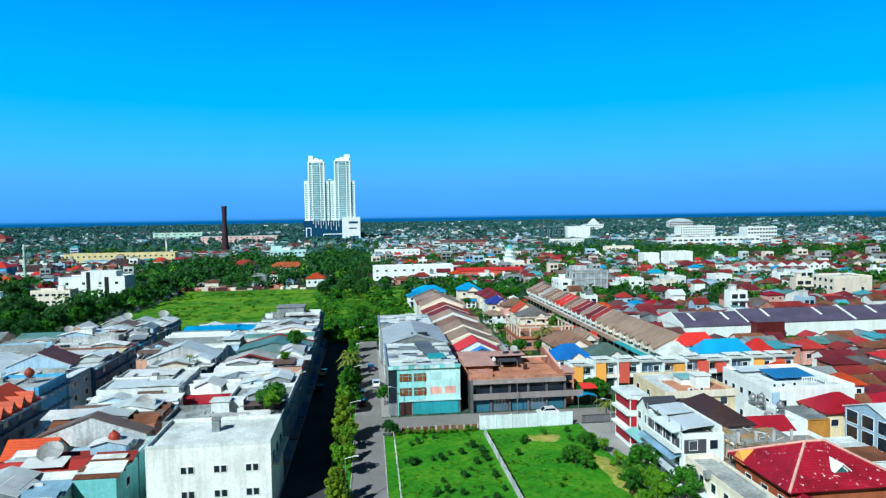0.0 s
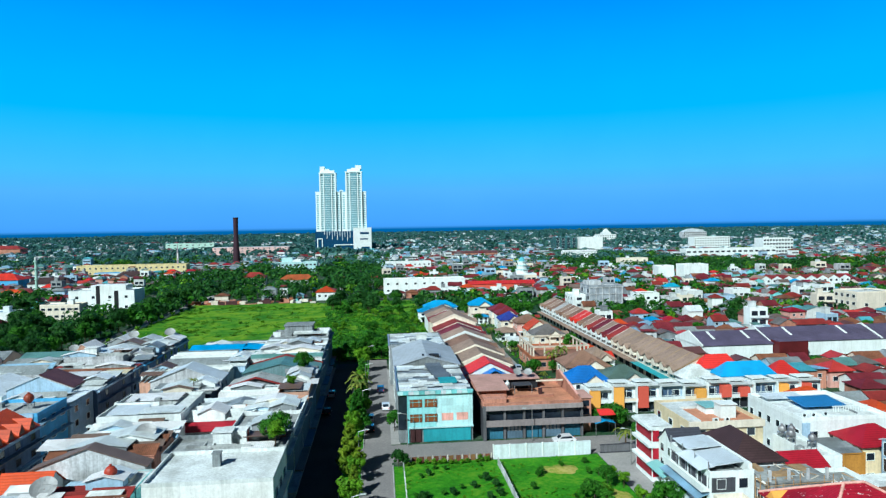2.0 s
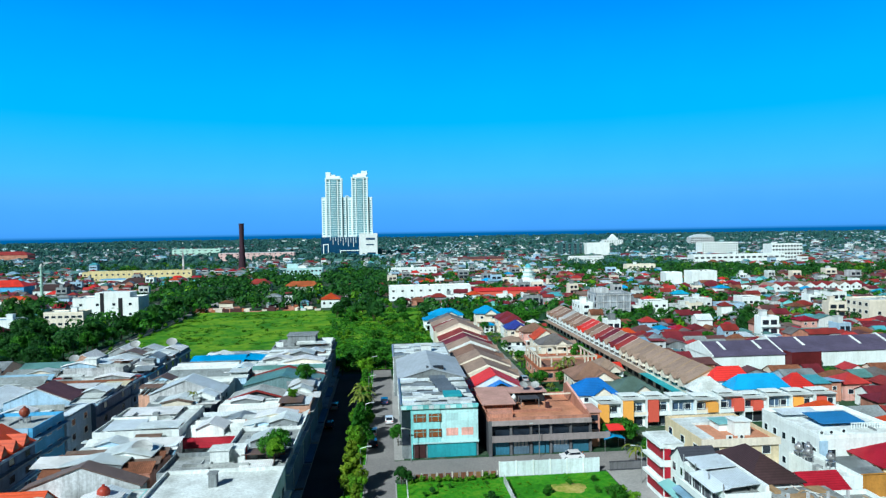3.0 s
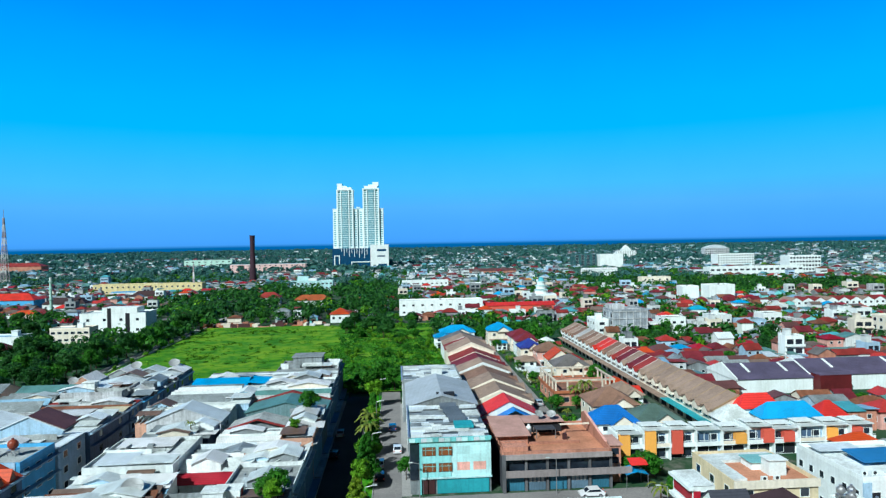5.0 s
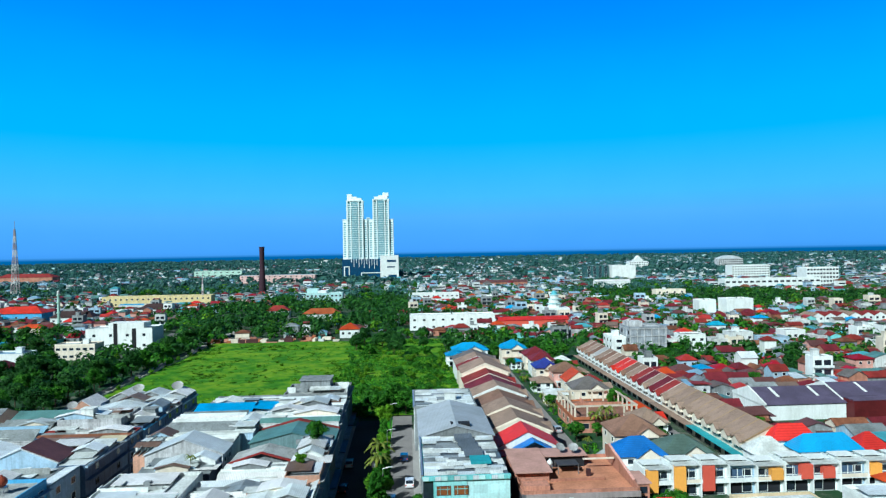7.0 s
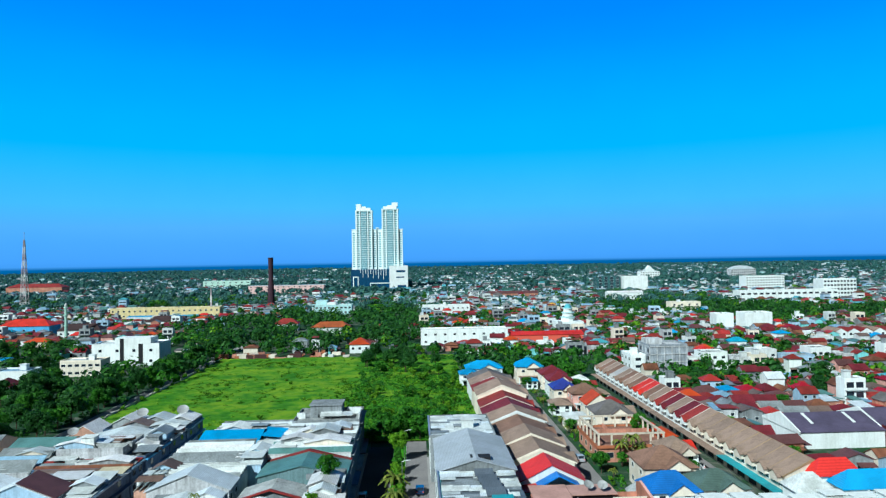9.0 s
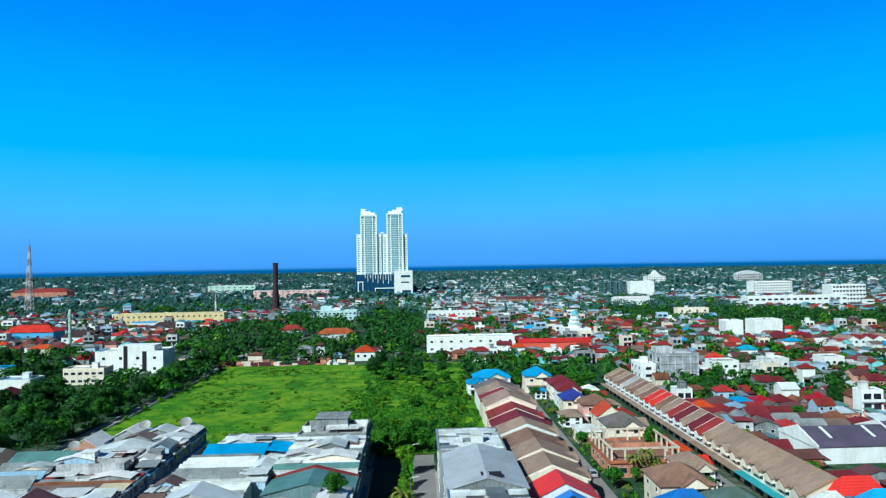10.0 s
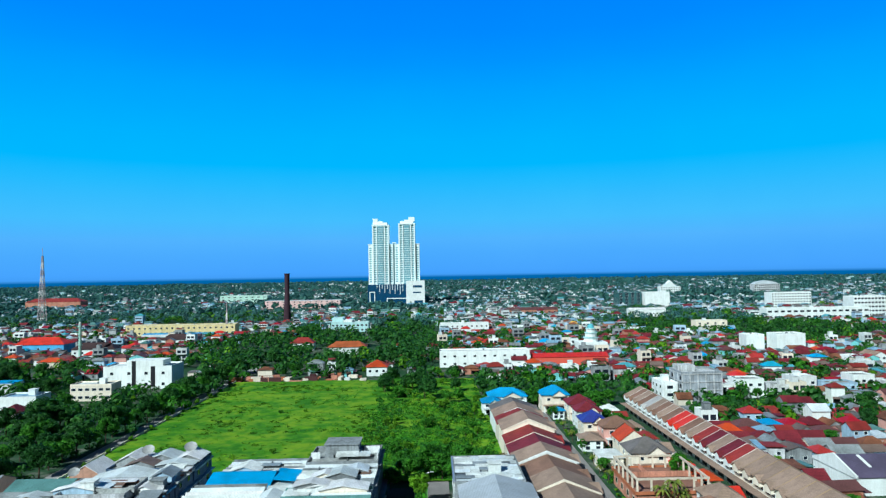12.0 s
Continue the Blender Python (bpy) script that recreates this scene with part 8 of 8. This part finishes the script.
for x, y, s, k in ((36.5, 80, .75, "bright"), (38.4, 90, .6, "round"), (39.8, 79.5, .65, "round"), (34.5, 79, .6, "bright"), (46, 117, .6, "round"), (43.2, 92, .5, "round"), (39.2, 86, .5, "bright"), (37, 88, .5, "bright"), (36, 95, .5, "bush"), (33, 98, .9, "bush"), (42.8, 84, .6, "bright"), (44.2, 104, .5, "palm"), (43.4, 116.8, .9, "palm"), (37.5, 84, .7, "bright"),
                   (45.5, 128.5, .7, "round"), (42.5, 130, .5, "round"), (47.5, 129.5, .5, "bright"), (66, 94, .4, "bush"), (68, 86.8, .7, "bright"), (72, 87, .6, "bush"), (86, 90, .5, "round")):
    plant(k, x, y, s)
for y in range(150, 284, 5):
    plant(rt.choice(["bush", "round", "palm", "bush"]), rt.uniform(40.2, 41.3), y + rt.uniform(-2, 2), rt.uniform(.4, .7))
    if y % 2 == 0:
        plant(rt.choice(["bush", "round", "round"]), rt.uniform(58, 61), y, rt.uniform(.35, .6))
for _ in range(70):
    x, y = rt.uniform(40.3, 61.5), rt.uniform(168, 286)
    if not (40.5 < x < 59 and 180.5 < y < 201.5):
        plant(rt.choice(["round", "bush", "palm", "bright", "bush", "round"]), x, y, rt.uniform(.35, .62))
for _ in range(26):
    plant(rt.choice(["palm", "bush", "bush", "round"]), rt.uniform(62, 64), rt.uniform(150, 284), rt.uniform(.3, .5))
for x, y, s in ((47, 180.0, 1.0), (49.2, 179.6, 1.15), (51.4, 180.0, 1.0)):
    plant("palm", x, y, s)
for x, y, s in ((58, 199, .8), (57.5, 250, .8), (56.5, 280, 1.0), (60, 286, .9), (66, 292, .8), (38, 292, .9), (34, 297, .8), (54, 296, 1.0), (74, 292, .7)):
    plant("round", x, y, s)
for _ in range(38):
    plant(rt.choice(["round", "dark"]), rt.uniform(4.5, 18), rt.uniform(78, 113), rt.uniform(.07, .14), 0.1)
for _ in range(14):
    plant("round", rt.uniform(21, 36), rt.uniform(78, 113), rt.uniform(.08, .2), 0.1)
for x, y, s in ((35.5, 103, .5), (36.6, 100.5, .45), (34.4, 101.5, .38), (30.5, 96, .4), (31.6, 94.5, .34), (29.6, 97.5, .3), (36.8, 95, .42), (37.2, 91, .5), (35.8, 87, .55), (36.9, 83.5, .6), (34.6, 84.5, .5)):
    plant("round" if x < 35 else "bright", x, y, s, 0.05)
for k in range(14):
    plant("bush", 4.2 + k * 1.05 + rt.uniform(-.3, .3), 114.4 + rt.uniform(-.4, .3), rt.uniform(.3, .6), 0.05)
plant("dark", 2.6, 114.0, 0.24), plant("dark", 3.6, 114.2, 0.2)
rolling("garden_patch", 107.5, 150, 273, 297, 30, 12, 0.5, GRASS, "patch of green weeds between houses")
for _ in range(10):
    plant("round", rt.uniform(108, 150), rt.uniform(290, 297), rt.uniform(.4, .6))


# ---- fences ----
PALE_WASH = surface("bluish_whitewash", (0.66, 0.77, 0.82), 0.85, "paint", 0.2)


def plot_fences():
    f = thing("garden_fence", "low white concrete fence with rusty panels along a grassy plot", "fence", (11, 115.6, 0))
    for i in range(13):
        part("fence_post", Geo().box(-7.57 + i * 1.27, -7.47 + i * 1.27, -0.06, 0.06, 0, 1.3), TAN if i % 2 else CREAM_L, f)
    for i in range(12):
        part("fence_panel", Geo().box(-7.3 + i * 1.27, -6.5 + i * 1.27, -0.04, 0.04, 0.15, 1.15), TIN_RUST if i % 3 else WOOD, f)
    f = thing("boundary_wall", "tall whitewashed panel wall behind a plot", "wall", (28.4, 115.9, 0))
    for i in range(6):
        part("wall_panel", Geo().box(-9.2 + i * 2.9, -6.45 + i * 2.9, -0.08, 0.08, 0, 2.5), PALE_WASH, f)
        part("wall_pier", Geo().box(-9.35 + i * 2.9, -9.15 + i * 2.9, -0.16, 0.16, 0, 2.6), WHITE, f)
    f = thing("divider_fence", "long pale grey panel fence between two plots", "fence", (19.4, 80, 0))
    for i in range(24):
        part("fence_panel", Geo().box(-0.05, 0.05, -38 + i * 2.95, -35.2 + i * 2.95, 0, 1.35), GREY_LT, f)
        part("fence_post", Geo().box(-0.09, 0.09, -35.2 + i * 2.95, -35.05 + i * 2.95, 0, 1.45), GREY_LT, f)
    f = thing("plot_hedge_wall", "low concrete post fence beside the verge", "fence", (3.45, 80, 0))
    for i in range(30):
        part("fence_post", Geo().box(-0.08, 0.08, -36 + i * 2.5, -35.85 + i * 2.5, 0, 1.3), GREY_LT, f)
    f = thing("lane_gate", "dark sliding gate across a lane", "gate", (42.2, 116, 0))
    part("gate_frame", Geo().box(-4, 4, -0.08, 0.08, 0.15, 0.3).box(-4, 4, -0.08, 0.08, 1.5, 1.65), DARK_WALL, f)
    part("gate_panel", Geo().box(-3.9, 3.9, -0.04, 0.04, 0.3, 1.5), GREY_DK, f)
    f = thing("meadow_wall", "low pale wall along the meadow lane", "wall", (-98.8, 290, 0))
    for i in range(40):
        part("wall_panel", Geo().box(-0.1, 0.1, -84 + i * 4.1, -80.1 + i * 4.1, 0, 1.1), CREAM_L, f)
    f = thing("brick_ruin", "scattered low broken brick walls at the end of the meadow", "wall", (-70, 366, 0))
    r = random.Random(4)
    for i in range(46):
        x, y = r.uniform(-36, 34), r.uniform(-4, 9)
        a, b = r.uniform(0.9, 3.4), r.uniform(0.15, 1.6)
        part("brick_wall", Geo().box(-a, a, -b, b, 0, r.uniform(0.5, 2.4)), r.choice([TERRA, TERRA_L, TIN_RUST, CREAM_L, TERRA, RUST_RED, DIRTY]), f, "", pose(x, y, 0, 0, 0, r.choice([0, 90, 0, 0]) + r.uniform(-12, 12)))


plot_fences()


# ---- vehicles and lamps ----
def car(x, y, turn, paint, label):
    t = thing("parked_car", label, "car", (x, y, 0.035), "parked cars", turn=turn)
    body = Geo().prism([(-2.1, .35), (2.1, .35), (2.15, .75), (1.25, .92), (.55, 1.42), (-1.25, 1.46), (-1.95, .95), (-2.15, .8)], "x", -.82, .82)
    part("body", body, paint, t)
    part("windscreen", Geo().add([(-.7, 1.22, .96), (.7, 1.22, .96), (.64, .62, 1.40), (-.64, .62, 1.40)], [(0, 1, 2, 3)]), GLASS, t)
    part("rear_window", Geo().add([(-.7, -1.9, 1.02), (.7, -1.9, 1.02), (.64, -1.32, 1.45), (-.64, -1.32, 1.45)], [(3, 2, 1, 0)]), GLASS, t)
    for s in (-1, 1):
        part("side_window", Geo().add([(s * .83, -1.5, .98), (s * .83, 1.0, .98), (s * .83, .5, 1.36), (s * .83, -1.2, 1.39)], [(0, 1, 2, 3)]), GLASS, t)
        for yy in (-1.3, 1.3):
            wh = part("wheel", Geo().tube((s * .68, yy, .32), (s * .86, yy, .32), .32, .32, 14), DARK, t)
            part("rim", Geo().tube((s * .87, yy, .32), (s * .88, yy, .32), .19, .19, 10), METAL, wh)
        part("headlight", Geo().box(s * .62 - .15, s * .62 + .15, 2.1, 2.16, .6, .75), TIN_WHITE, t)
        part("tail_light", Geo().box(s * .66 - .12, s * .66 + .12, -2.17, -2.1, .7, .9), RED_WALL, t)
    return t


def car_paint(name, c):
    m, n, l, b = nodes_of(name)
    b.inputs["Base Color"].default_value = (*c, 1)
    b.inputs["Roughness"].default_value = 0.25
    b.inputs["Coat Weight"].default_value = 0.6
    return m


C_NAVY, C_WHITE, C_SILVER, C_BLACK = car_paint("navy_car_paint", (0.02, 0.05, 0.14)), car_paint("white_car_paint", (0.75, 0.76, 0.78)), car_paint("silver_car_paint", (0.4, 0.42, 0.45)), car_paint("black_car_paint", (0.015, 0.016, 0.02))
car(-0.3, 166, 0, C_NAVY, "dark blue car parked on the street")
car(-2.6, 141.5, 0, C_WHITE, "white car with a dark rear window on the street")
car(-2.5, 134.6, 5, C_BLACK, "black car parked at the median")
car(0.8, 150, 0, C_WHITE, "white van-like car beside a shophouse")
car(33.6, 122.6, 90, C_WHITE, "white car parked behind a boundary wall")
car(-12.0, 163, 0, C_SILVER, "silver car in a shaded lane")
car(-12.0, 148, 0, C_BLACK, "black car in a shaded lane")
car(38.0, 184, 0, C_SILVER, "silver car in an estate lane")
car(63.2, 176, 0, C_WHITE, "white car in an estate lane")
car(63.4, 196, 0, C_WHITE, "white car before a terraced house")


def street_lamp(x, y, h=7.0, turn=0, z=0.14):
    t = thing("street_lamp", "slim metal street lamp with a short arm", "street lamp", (x, y, z), "street lamps", turn=turn)
    part("pole", Geo().tube((0, 0, 0), (0, 0, h), 0.09, 0.06, 8), METAL, t)
    part("arm", Geo().tube((0, 0, h), (1.3, 0, h + 0.3), 0.05), METAL, t)
    part("lamp_head", Geo().box(1.1, 1.8, -.12, .12, h + 0.22, h + 0.36), TIN_WHITE, t)


for y in (86, 112, 139, 164, 188):
    street_lamp(-3.9, y)
for x, y in ((4.6, 124.5), (28, 124.2), (41.5, 110)):
    street_lamp(x, y, 6.0, 180, 0.03)
for m in MASTERS:
    for o in (*m.children_recursive, m):
        bpy.data.objects.remove(o)
